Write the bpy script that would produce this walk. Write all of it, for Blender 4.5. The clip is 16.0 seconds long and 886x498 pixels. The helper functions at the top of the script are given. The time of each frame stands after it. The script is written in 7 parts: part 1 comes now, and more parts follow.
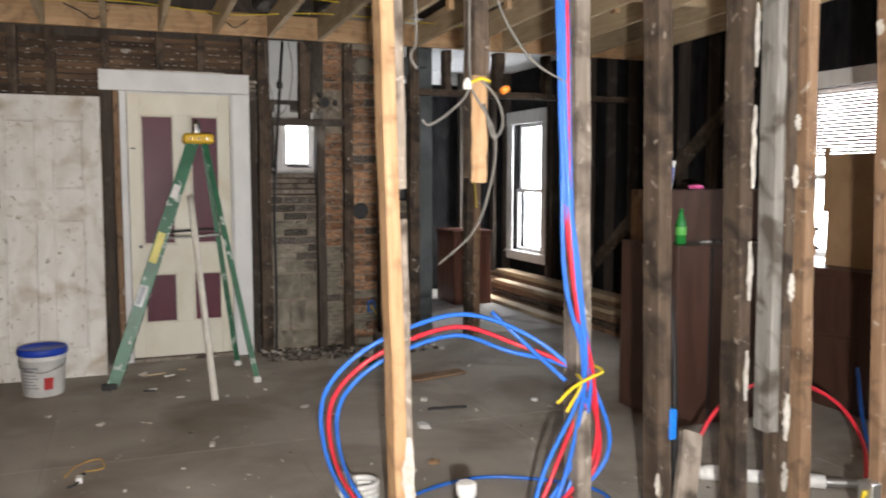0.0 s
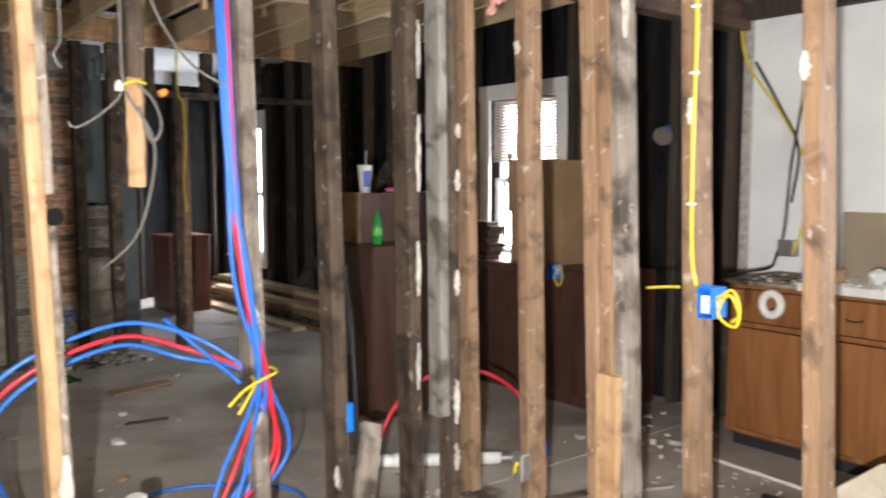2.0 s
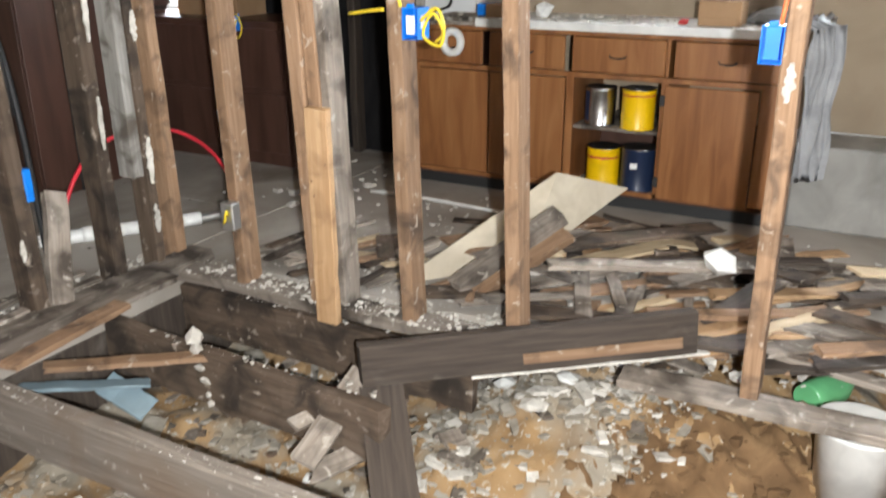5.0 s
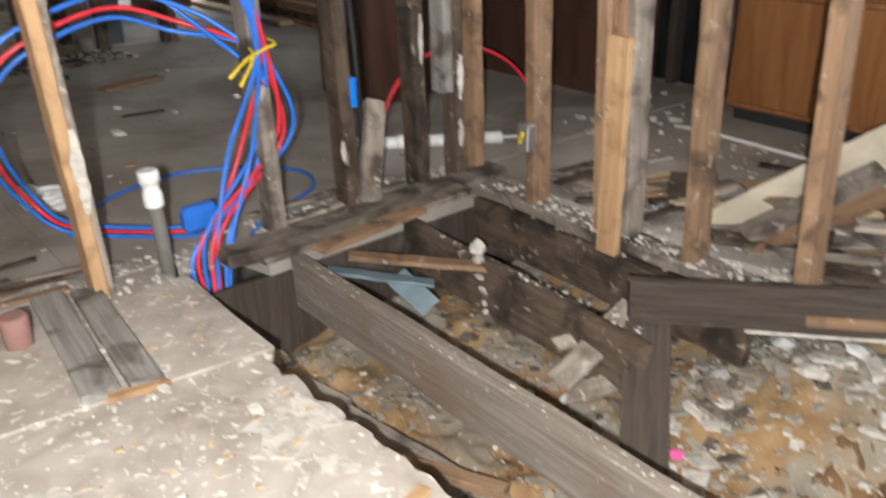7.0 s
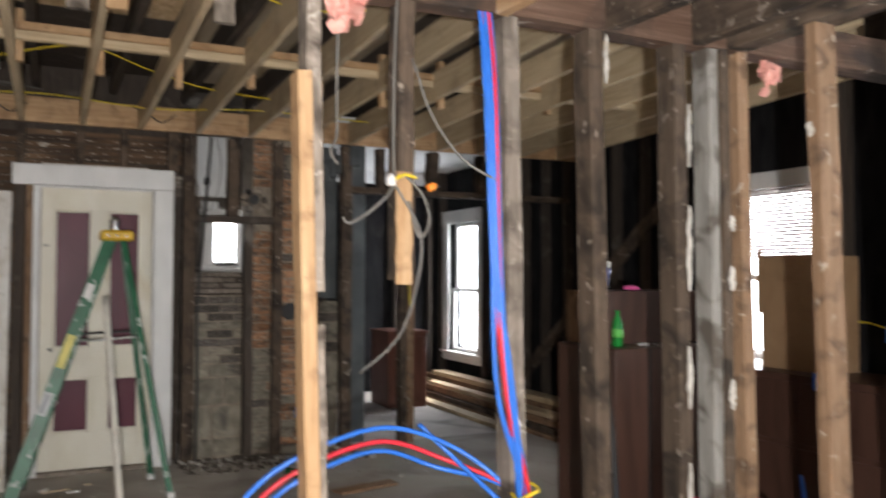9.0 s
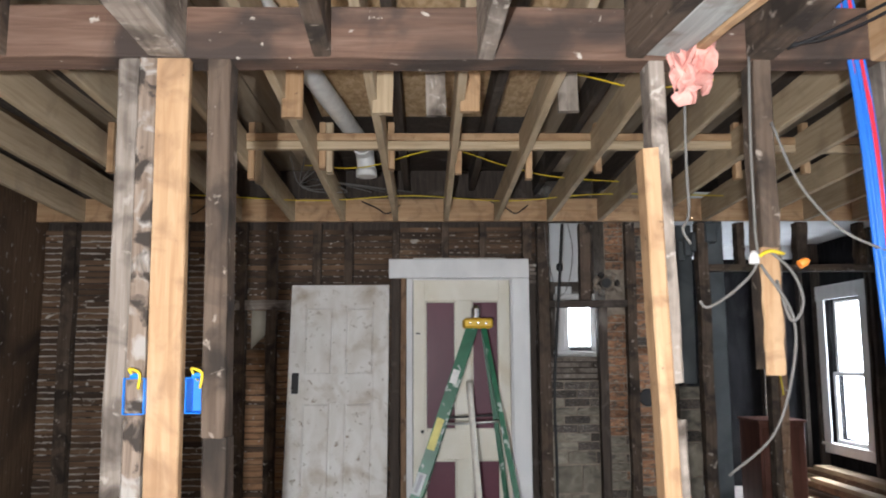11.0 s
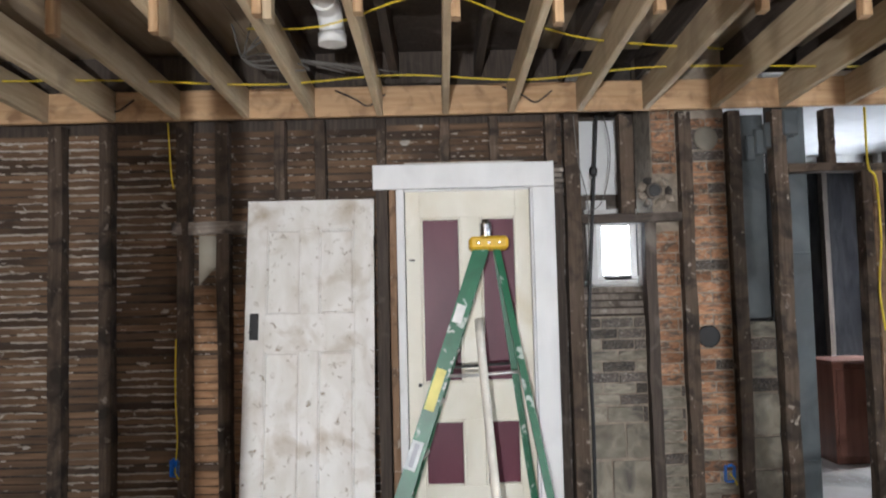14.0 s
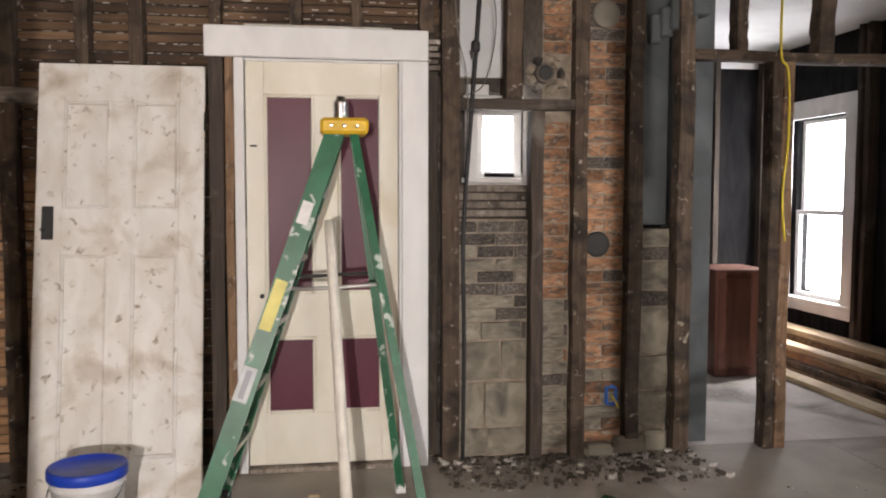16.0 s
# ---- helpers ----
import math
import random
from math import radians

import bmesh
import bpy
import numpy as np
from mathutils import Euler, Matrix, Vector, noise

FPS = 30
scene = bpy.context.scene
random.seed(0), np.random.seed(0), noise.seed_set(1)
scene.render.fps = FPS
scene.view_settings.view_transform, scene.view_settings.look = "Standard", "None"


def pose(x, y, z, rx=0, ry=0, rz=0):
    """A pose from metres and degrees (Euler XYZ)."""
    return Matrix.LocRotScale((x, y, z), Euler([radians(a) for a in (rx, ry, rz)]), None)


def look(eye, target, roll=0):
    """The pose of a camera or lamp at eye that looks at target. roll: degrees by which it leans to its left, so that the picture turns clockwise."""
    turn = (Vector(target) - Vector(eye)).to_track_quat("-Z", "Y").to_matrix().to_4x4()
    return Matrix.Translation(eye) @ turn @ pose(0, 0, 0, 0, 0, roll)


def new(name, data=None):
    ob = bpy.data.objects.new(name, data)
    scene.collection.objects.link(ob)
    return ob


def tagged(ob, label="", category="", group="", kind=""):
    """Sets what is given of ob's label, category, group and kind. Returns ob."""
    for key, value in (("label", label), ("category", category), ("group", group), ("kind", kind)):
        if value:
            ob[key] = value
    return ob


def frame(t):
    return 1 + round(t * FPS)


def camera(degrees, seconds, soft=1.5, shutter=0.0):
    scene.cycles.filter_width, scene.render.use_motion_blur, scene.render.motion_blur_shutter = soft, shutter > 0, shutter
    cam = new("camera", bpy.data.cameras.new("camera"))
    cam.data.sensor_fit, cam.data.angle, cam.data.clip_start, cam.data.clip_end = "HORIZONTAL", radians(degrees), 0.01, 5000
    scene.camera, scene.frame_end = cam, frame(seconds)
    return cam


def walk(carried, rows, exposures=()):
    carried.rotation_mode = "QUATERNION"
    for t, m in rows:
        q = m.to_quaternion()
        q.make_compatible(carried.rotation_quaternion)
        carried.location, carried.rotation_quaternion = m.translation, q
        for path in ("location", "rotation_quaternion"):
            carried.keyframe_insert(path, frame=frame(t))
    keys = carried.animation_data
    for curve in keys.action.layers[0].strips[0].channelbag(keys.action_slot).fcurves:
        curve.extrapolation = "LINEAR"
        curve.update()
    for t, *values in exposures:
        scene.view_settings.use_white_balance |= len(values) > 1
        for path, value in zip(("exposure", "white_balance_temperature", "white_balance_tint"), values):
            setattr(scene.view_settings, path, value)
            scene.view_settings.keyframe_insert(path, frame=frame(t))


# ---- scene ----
cam = camera(56.5, 16.0, soft=1.9, shutter=0.4)
PATH = [
    (0, (-0.153, 1.268, 1.426), (0.569, 3.125, 1.25), 0.0),
    (0.5, (-0.093, 1.218, 1.421), (0.776, 3.008, 1.222), -0.2),
    (1, (-0.042, 1.16, 1.421), (0.954, 2.882, 1.215), -0.2),
    (1.5, (0.006, 1.111, 1.429), (1.107, 2.77, 1.242), 0.1),
    (2, (0.04, 1.083, 1.432), (1.291, 2.634, 1.262), 0.0),
    (2.5, (0.051, 1.121, 1.421), (1.54, 2.449, 1.274), -0.0),
    (3, (0.033, 1.179, 1.413), (1.697, 2.28, 1.286), 0.0),
    (3.2, (0.017, 1.188, 1.417), (1.73, 2.212, 1.293), 0.0),
    (5.5, (-0.01, 1.225, 1.258), (1.548, 2.146, 0.407), -0.9),
    (6, (0.031, 1.13, 1.257), (1.456, 2.166, 0.31), -1.9),
    (6.5, (0.049, 1.074, 1.265), (1.338, 2.264, 0.305), -2.1),
    (7, (0.009, 1.144, 1.286), (1.161, 2.544, 0.442), -1.3),
    (7.5, (-0.015, 1.278, 1.342), (1.142, 2.799, 0.753), -0.8),
    (8, (-0.051, 1.367, 1.369), (1.203, 2.889, 1.034), -0.2),
    (8.5, (-0.066, 1.39, 1.412), (1.105, 3.008, 1.307), 0.4),
    (9, (-0.036, 1.427, 1.436), (0.823, 3.231, 1.498), 0.2),
    (9.5, (-0.005, 1.414, 1.452), (0.564, 3.324, 1.622), -0.4),
    (10, (-0.002, 1.407, 1.462), (0.285, 3.37, 1.716), -0.6),
    (12.5, (0.036, 2.213, 1.454), (0.009, 4.196, 1.714), -0.2),
    (13, (0.057, 2.533, 1.449), (0.071, 4.515, 1.719), 0.5),
    (13.5, (0.037, 2.755, 1.425), (0.084, 4.742, 1.644), -0.6),
    (14, (0.099, 2.994, 1.392), (0.109, 4.99, 1.516), -1.4),
    (14.5, (0.161, 3.214, 1.393), (0.164, 5.214, 1.368), -1.4),
    (15, (0.162, 3.488, 1.399), (0.305, 5.479, 1.283), -0.2),
    (15.5, (0.193, 3.634, 1.377), (0.438, 5.614, 1.234), 0.3),
    (16, (0.265, 3.771, 1.396), (0.556, 5.745, 1.265), 0.1),
]
walk(cam, [(t, look(eye, target, roll)) for t, eye, target, roll in PATH],
     exposures=[(0.0, 1.70, 6500, 11), (1.5, 1.77, 6450, 10), (2.5, 1.56, 6400, 10), (3.2, 1.3, 6600, 9), (5.5, 1.68, 6100, 7), (6.5, 1.4, 6200, 9), (7.0, 1.28, 6300, 9), (8.0, 1.78, 6400, 10), (8.6, 1.28, 6400, 10), (9.2, 1.46, 6420, 11), (10.0, 1.52, 6150, 11), (12.5, 1.85, 5550, 9), (13.0, 1.98, 5350, 9), (13.5, 2.08, 5900, 9), (14.0, 2.22, 5950, 10), (14.5, 2.13, 6650, 12), (16.0, 2.1, 6800, 16)])

# ---- world and light ----
world = bpy.data.worlds.new("overcast_sky")
scene.world = world
world.use_nodes = True
wn = world.node_tree.nodes
sky = wn.new("ShaderNodeTexSky")
sky.sky_type, sky.sun_disc = 'NISHITA', False
sky.sun_elevation, sky.sun_rotation = radians(48), radians(110)
sky.air_density, sky.dust_density = 1.0, 4.0
bg = wn["Background"]
bg.inputs["Strength"].default_value = 0.15
world.node_tree.links.new(sky.outputs[0], bg.inputs["Color"])


def lamp(name, kind, energy, m, color=(1, 1, 1), **kw):
    data = bpy.data.lights.new(name, kind)
    data.energy, data.color = energy, color
    if kind == 'AREA':
        data.shape, data.size, data.size_y = 'RECTANGLE', kw["size"][0], kw["size"][1]
    elif kind == 'SUN':
        data.angle = kw["angle"]
    else:
        data.shadow_soft_size = kw["soft"]
    ob = new(name, data)
    ob.matrix_world = m
    return ob


lamp("sun", 'SUN', 1.0, look((0, 0, 0), (-0.66, -0.24, -0.72)), (1.0, 0.97, 0.93), angle=radians(12))
# the torch of the person who stands in the room
lamp("torch", 'POINT', 200.0, pose(-0.17, 1.02, 1.32), (1.0, 0.97, 0.93), soft=0.025)
# daylight in the window openings
lamp("daylight_hall_window", 'AREA', 12.0, pose(4.62, 10.28, 1.3, 0, 90, 0), (0.93, 0.96, 1.0), size=(1.5, 0.8))
lamp("daylight_blind_window", 'AREA', 15.0, pose(4.62, 5.6, 1.5, 0, 90, 0), (0.93, 0.96, 1.0), size=(1.2, 0.7))
lamp("daylight_kitchen_window", 'AREA', 48.0, pose(4.66, 1.6, 1.62, 0, 90, 0), (0.95, 0.97, 1.0), size=(0.7, 1.1))
lamp("daylight_small_window", 'AREA', 2.0, pose(1.35, 8.86, 1.71, -90, 0, 0), (0.93, 0.96, 1.0), size=(0.28, 0.4))
lamp("daylight_rear_window", 'AREA', 9.0, pose(1.1, -1.66, 1.375, 90, 0, 0), (0.95, 0.97, 1.0), size=(0.96, 1.2))


# ---- materials ----
def mat(name, ramp, scale=(1, 1, 1), nscale=6.0, rough=0.8, bump=0.2, stain=None, fleck=None, metal=0.0,
        spec=0.3, rnd=True, detail=6.0, vary=0.0, coat=0.0, dist=0.6):
    """ramp: (position, colour) stops on a stretched noise; stain: (colour, scale, low, high); fleck: the same, fine."""
    m = bpy.data.materials.new(name)
    m.use_nodes = True
    nt = m.node_tree
    N, L = nt.nodes, nt.links
    b = N["Principled BSDF"]
    tc, mp = N.new("ShaderNodeTexCoord"), N.new("ShaderNodeMapping")
    mp.inputs["Scale"].default_value = scale
    src = tc.outputs["Object"]
    if rnd:
        oi, ad = N.new("ShaderNodeObjectInfo"), N.new("ShaderNodeVectorMath")
        mu = N.new("ShaderNodeMath")
        mu.operation, mu.inputs[1].default_value = 'MULTIPLY', 37.0
        L.new(oi.outputs["Random"], mu.inputs[0])
        L.new(src, ad.inputs[0])
        L.new(mu.outputs[0], ad.inputs[1])
        src = ad.outputs[0]
    L.new(src, mp.inputs["Vector"])

    def noise_at(vec, sc, det):
        n = N.new("ShaderNodeTexNoise")
        n.inputs["Scale"].default_value, n.inputs["Detail"].default_value = sc, det
        n.inputs["Distortion"].default_value = dist
        L.new(vec, n.inputs["Vector"])
        return n.outputs["Fac"]
    f = noise_at(mp.outputs[0], nscale, detail)
    cr = N.new("ShaderNodeValToRGB")
    els = cr.color_ramp.elements
    while len(els) < len(ramp):
        els.new(0.5)
    for e, (p, c) in zip(els, ramp):
        e.position, e.color = p, (*c, 1)
    L.new(f, cr.inputs[0])
    col = cr.outputs[0]
    for item in (stain, fleck):
        if not item:
            continue
        c, sc, lo, hi = item
        r = N.new("ShaderNodeMapRange")
        r.inputs["From Min"].default_value, r.inputs["From Max"].default_value = lo, hi
        L.new(noise_at(src, sc, 4.0), r.inputs["Value"])
        mx = N.new("ShaderNodeMix")
        mx.data_type = 'RGBA'
        L.new(r.outputs[0], mx.inputs[0])
        L.new(col, mx.inputs[6])
        mx.inputs[7].default_value = (*c, 1)
        col = mx.outputs[2]
    if vary:
        oi2, hs, mr = N.new("ShaderNodeObjectInfo"), N.new("ShaderNodeHueSaturation"), N.new("ShaderNodeMapRange")
        mr.inputs["To Min"].default_value, mr.inputs["To Max"].default_value = 1 - vary, 1 + vary
        L.new(oi2.outputs["Random"], mr.inputs["Value"])
        L.new(mr.outputs[0], hs.inputs["Value"])
        L.new(col, hs.inputs["Color"])
        col = hs.outputs[0]
    L.new(col, b.inputs["Base Color"])
    b.inputs["Roughness"].default_value, b.inputs["Metallic"].default_value = rough, metal
    b.inputs["Specular IOR Level"].default_value = spec
    b.inputs["Coat Weight"].default_value = coat
    if bump:
        bp = N.new("ShaderNodeBump")
        bp.inputs["Strength"].default_value, bp.inputs["Distance"].default_value = bump, 0.01
        L.new(f, bp.inputs["Height"])
        L.new(bp.outputs[0], b.inputs["Normal"])
    return m


GR = (34, 34, 2.2)
old_wood = mat("old_grimy_wood", [(0.25, (0.064, 0.044, 0.030)), (0.5, (0.098, 0.070, 0.050)), (0.75, (0.128, 0.096, 0.071))],
               GR, 1.6, 0.88, 0.45, ((0.030, 0.023, 0.018), 7.0, 0.44, 0.66), ((0.34, 0.29, 0.24), 22.0, 0.63, 0.74), vary=0.22)
tan_wood = mat("aged_orange_wood", [(0.25, (0.185, 0.110, 0.062)), (0.5, (0.255, 0.158, 0.094)), (0.75, (0.325, 0.215, 0.138))],
               GR, 1.6, 0.82, 0.4, ((0.085, 0.055, 0.037), 9.0, 0.52, 0.72), ((0.44, 0.37, 0.30), 24.0, 0.63, 0.73), vary=0.16)
new_pine = mat("new_pine", [(0.25, (0.34, 0.20, 0.098)), (0.5, (0.43, 0.275, 0.148)), (0.75, (0.50, 0.345, 0.20))],
               GR, 1.3, 0.66, 0.25, ((0.24, 0.14, 0.075), 9.0, 0.50, 0.74), ((0.16, 0.095, 0.055), 30.0, 0.70, 0.76), vary=0.12)
grey_pine = mat("dusty_pine", [(0.25, (0.39, 0.295, 0.185)), (0.5, (0.49, 0.385, 0.25)), (0.75, (0.56, 0.455, 0.31))],
                GR, 1.3, 0.75, 0.2, ((0.30, 0.23, 0.16), 3.0, 0.55, 0.8), vary=0.16)
grey_wood = mat("weathered_grey_wood", [(0.25, (0.17, 0.14, 0.114)), (0.5, (0.255, 0.216, 0.18)), (0.75, (0.335, 0.292, 0.25))],
                GR, 1.6, 0.88, 0.45, ((0.065, 0.052, 0.042), 6.5, 0.45, 0.66), ((0.42, 0.38, 0.33), 22.0, 0.62, 0.72), vary=0.25)
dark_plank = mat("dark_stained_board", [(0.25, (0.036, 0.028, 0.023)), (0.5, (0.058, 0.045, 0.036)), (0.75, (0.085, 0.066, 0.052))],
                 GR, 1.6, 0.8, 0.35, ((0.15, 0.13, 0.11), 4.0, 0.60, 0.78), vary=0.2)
lath_wood = mat("old_brown_lath", [(0.25, (0.10, 0.060, 0.036)), (0.5, (0.165, 0.102, 0.060)), (0.75, (0.235, 0.150, 0.090))],
                GR, 1.6, 0.85, 0.35, ((0.060, 0.040, 0.028), 1.4, 0.45, 0.65), ((0.5, 0.46, 0.4), 16.0, 0.66, 0.72), vary=0.3)
felt = mat("black_tar_felt", [(0.3, (0.008, 0.008, 0.009)), (0.7, (0.022, 0.021, 0.022))], (4, 4, 1), 3.0, 0.85, 0.4,
           ((0.05, 0.048, 0.046), 2.0, 0.66, 0.85), rnd=False, spec=0.06)
plaster = mat("white_plaster", [(0.3, (0.73, 0.745, 0.75)), (0.6, (0.82, 0.835, 0.84))], (1, 1, 1), 2.5, 0.85, 0.25,
              ((0.60, 0.595, 0.58), 1.6, 0.62, 0.85), rnd=False)
crumb = mat("crumbled_plaster", [(0.3, (0.36, 0.335, 0.295)), (0.6, (0.59, 0.56, 0.51))], (1, 1, 1), 25.0, 0.95, 0.8, vary=0.2)
fibreboard = mat("beige_fibreboard", [(0.3, (0.28, 0.22, 0.155)), (0.6, (0.33, 0.265, 0.19))], (1, 1, 1), 4.0, 0.9, 0.1,
                 ((0.24, 0.185, 0.13), 2.5, 0.6, 0.85), rnd=False)
white_door = mat("grubby_white_paint", [(0.25, (0.60, 0.57, 0.51)), (0.6, (0.76, 0.745, 0.71))], (1, 1, 0.6), 7.0, 0.55, 0.12,
                 ((0.40, 0.33, 0.24), 4.5, 0.52, 0.78), ((0.30, 0.25, 0.19), 22.0, 0.61, 0.74), rnd=False)
cream = mat("yellowed_cream_paint", [(0.25, (0.66, 0.62, 0.50)), (0.6, (0.76, 0.73, 0.63))], (1, 1, 0.6), 4.0, 0.45, 0.1,
            ((0.60, 0.50, 0.33), 2.0, 0.58, 0.85), rnd=False)
burgundy = mat("burgundy_paint", [(0.3, (0.085, 0.018, 0.032)), (0.7, (0.115, 0.028, 0.046))], (1, 1, 0.3), 5.0, 0.40, 0.08,
               spec=0.25, rnd=False)
trim_white = mat("white_trim_paint", [(0.3, (0.66, 0.66, 0.65)), (0.7, (0.78, 0.78, 0.77))], (1, 1, 0.5), 5.0, 0.5, 0.1,
                 ((0.52, 0.50, 0.47), 4.0, 0.64, 0.85), rnd=False)
floor_mat = mat("dusty_grey_floor", [(0.25, (0.29, 0.262, 0.23)), (0.5, (0.375, 0.342, 0.302)), (0.75, (0.45, 0.414, 0.37))],
                (1, 1, 1), 1.6, 0.8, 0.15, ((0.19, 0.16, 0.13), 1.3, 0.48, 0.72), ((0.42, 0.40, 0.37), 40.0, 0.67, 0.73), rnd=False, detail=9)
ply_mat = mat("dusty_subfloor_boards", [(0.25, (0.31, 0.27, 0.23)), (0.5, (0.41, 0.37, 0.325)), (0.75, (0.51, 0.475, 0.43))],
              (1, 1, 1), 7.0, 0.9, 0.8, ((0.27, 0.225, 0.18), 3.0, 0.52, 0.68), ((0.72, 0.69, 0.64), 30.0, 0.60, 0.68), rnd=False, detail=9)
dirt = mat("sandy_dirt", [(0.25, (0.17, 0.10, 0.048)), (0.5, (0.29, 0.185, 0.09)), (0.75, (0.40, 0.275, 0.15))],
           (1, 1, 1), 5.0, 0.97, 1.0, ((0.27, 0.235, 0.185), 2.4, 0.48, 0.60), ((0.46, 0.43, 0.37), 45.0, 0.60, 0.72), rnd=False, detail=10)
dust_floor = mat("plaster_dusted_floor", [(0.25, (0.44, 0.40, 0.375)), (0.5, (0.55, 0.51, 0.48)), (0.75, (0.65, 0.61, 0.58))],
                 (1, 1, 1), 2.5, 0.9, 0.2, ((0.26, 0.235, 0.21), 1.6, 0.52, 0.72), ((0.66, 0.63, 0.60), 30.0, 0.64, 0.72), rnd=False, detail=9)
cab_wood = mat("varnished_brown_plywood", [(0.3, (0.17, 0.064, 0.02)), (0.5, (0.24, 0.10, 0.034)), (0.72, (0.31, 0.142, 0.053))],
               (7, 7, 0.8), 2.2, 0.38, 0.06, ((0.10, 0.04, 0.016), 1.5, 0.6, 0.85), spec=0.45)
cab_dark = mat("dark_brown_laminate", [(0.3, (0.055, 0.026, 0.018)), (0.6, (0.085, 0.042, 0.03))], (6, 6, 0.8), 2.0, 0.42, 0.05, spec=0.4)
brick_mat = mat("old_red_brick", [(0.25, (0.20, 0.092, 0.048)), (0.5, (0.31, 0.16, 0.086)), (0.75, (0.42, 0.25, 0.15))],
                (1, 1, 1), 3.0, 0.92, 0.6, ((0.115, 0.088, 0.068), 2.2, 0.47, 0.64), ((0.30, 0.25, 0.19), 3.4, 0.56, 0.66), vary=0.4)
sooty = mat("sooty_brick", [(0.25, (0.055, 0.046, 0.04)), (0.5, (0.10, 0.085, 0.072)), (0.75, (0.20, 0.16, 0.13))],
            (1, 1, 1), 9.0, 0.95, 0.6, ((0.045, 0.042, 0.04), 5.0, 0.50, 0.70), ((0.26, 0.245, 0.22), 11.0, 0.56, 0.68), vary=0.35)
mortar = mat("crumbling_mortar", [(0.3, (0.18, 0.148, 0.114)), (0.6, (0.31, 0.26, 0.205))], (1, 1, 1), 14.0, 0.97, 0.8, rnd=False)
stone = mat("grey_block", [(0.25, (0.16, 0.14, 0.108)), (0.5, (0.24, 0.215, 0.168)), (0.75, (0.33, 0.30, 0.24))],
            (1, 1, 1), 2.2, 0.95, 0.2, ((0.105, 0.094, 0.08), 1.6, 0.50, 0.72), vary=0.2)
osb = mat("osb_sheet", [(0.3, (0.36, 0.235, 0.12)), (0.5, (0.54, 0.38, 0.21)), (0.7, (0.66, 0.50, 0.31))], (2.5, 1, 1), 14.0, 0.8, 0.3, rnd=False)
roof_board = mat("pale_roof_boards", [(0.3, (0.28, 0.215, 0.145)), (0.7, (0.42, 0.34, 0.245))], (9, 0.8, 9), 2.0, 0.8, 0.3, rnd=False)
galv = mat("dull_galvanised_steel", [(0.3, (0.07, 0.08, 0.083)), (0.7, (0.12, 0.134, 0.14))], (1, 1, 1), 5.0, 0.6, 0.1,
           ((0.07, 0.077, 0.08), 2.0, 0.5, 0.8), metal=0.25, rnd=False)


def plain(name, c, rough=0.45, metal=0.0, spec=0.45, d=0.12, coat=0.0):
    lo = tuple(v * (1 - d) for v in c)
    hi = tuple(min(1, v * (1 + d)) for v in c)
    return mat(name, [(0.3, lo), (0.7, hi)], (1, 1, 1), 12.0, rough, 0.06, metal=metal, spec=spec, coat=coat)


pex_blue = plain("blue_pex", (0.03, 0.16, 0.62), 0.35)
pex_red = plain("red_pex", (0.62, 0.03, 0.05), 0.35)
yellow_cable = plain("yellow_cable", (0.72, 0.55, 0.03), 0.45)
grey_cable = plain("old_grey_cable", (0.15, 0.142, 0.13), 0.7)
black_cable = plain("black_cable", (0.015, 0.015, 0.016), 0.5)
box_blue = plain("blue_plastic_box", (0.01, 0.19, 0.72), 0.4)
pvc = plain("white_pvc", (0.78, 0.78, 0.76), 0.35)
pale_pole = plain("pale_painted_pole", (0.72, 0.69, 0.62), 0.5)
ladder_green = mat("scuffed_green_fibreglass", [(0.3, (0.005, 0.085, 0.036)), (0.7, (0.012, 0.135, 0.06))], (1, 1, 1), 8.0, 0.4, 0.1,
                   ((0.42, 0.48, 0.43), 13.0, 0.60, 0.66), spec=0.45)
ladder_yellow = plain("yellow_ladder_cap", (0.68, 0.42, 0.02), 0.5)
alu = plain("aluminium", (0.55, 0.55, 0.54), 0.4, metal=0.9)
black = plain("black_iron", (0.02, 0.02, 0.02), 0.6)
steel = plain("bright_tin", (0.62, 0.62, 0.62), 0.25, metal=1.0)
bucket_white = plain("white_plastic", (0.72, 0.72, 0.70), 0.4)
bucket_blue = plain("blue_lid", (0.01, 0.05, 0.42), 0.4)
label_red = plain("red_print", (0.45, 0.04, 0.04), 0.5)
label_grey = plain("grey_print", (0.30, 0.31, 0.34), 0.5)
can_yellow = plain("yellow_tin", (0.80, 0.50, 0.0), 0.35)
can_navy = plain("navy_tin", (0.015, 0.025, 0.06), 0.35)
cardboard = mat("cardboard", [(0.3, (0.28, 0.17, 0.09)), (0.7, (0.36, 0.23, 0.13))], (1, 1, 1), 5.0, 0.9, 0.1)
bottle_green = plain("green_plastic", (0.02, 0.28, 0.05), 0.2, spec=0.6)
label_lime = plain("lime_label", (0.15, 0.62, 0.12), 0.5)
pink_wool = mat("pink_fibreglass", [(0.3, (0.62, 0.28, 0.24)), (0.7, (0.80, 0.45, 0.38))], (1, 1, 1), 30.0, 1.0, 0.8)
pinkish = plain("pink_plastic", (0.75, 0.12, 0.35), 0.5)
counter_white = plain("worn_white_laminate", (0.66, 0.66, 0.64), 0.45)
cloth = mat("pale_plastic_sheet", [(0.3, (0.24, 0.245, 0.255)), (0.7, (0.36, 0.365, 0.38))], (1, 1, 1), 9.0, 0.5, 0.6)
blind_mat = plain("dusty_blind", (0.42, 0.36, 0.33), 0.6)
glass = bpy.data.materials.new("window_glass")
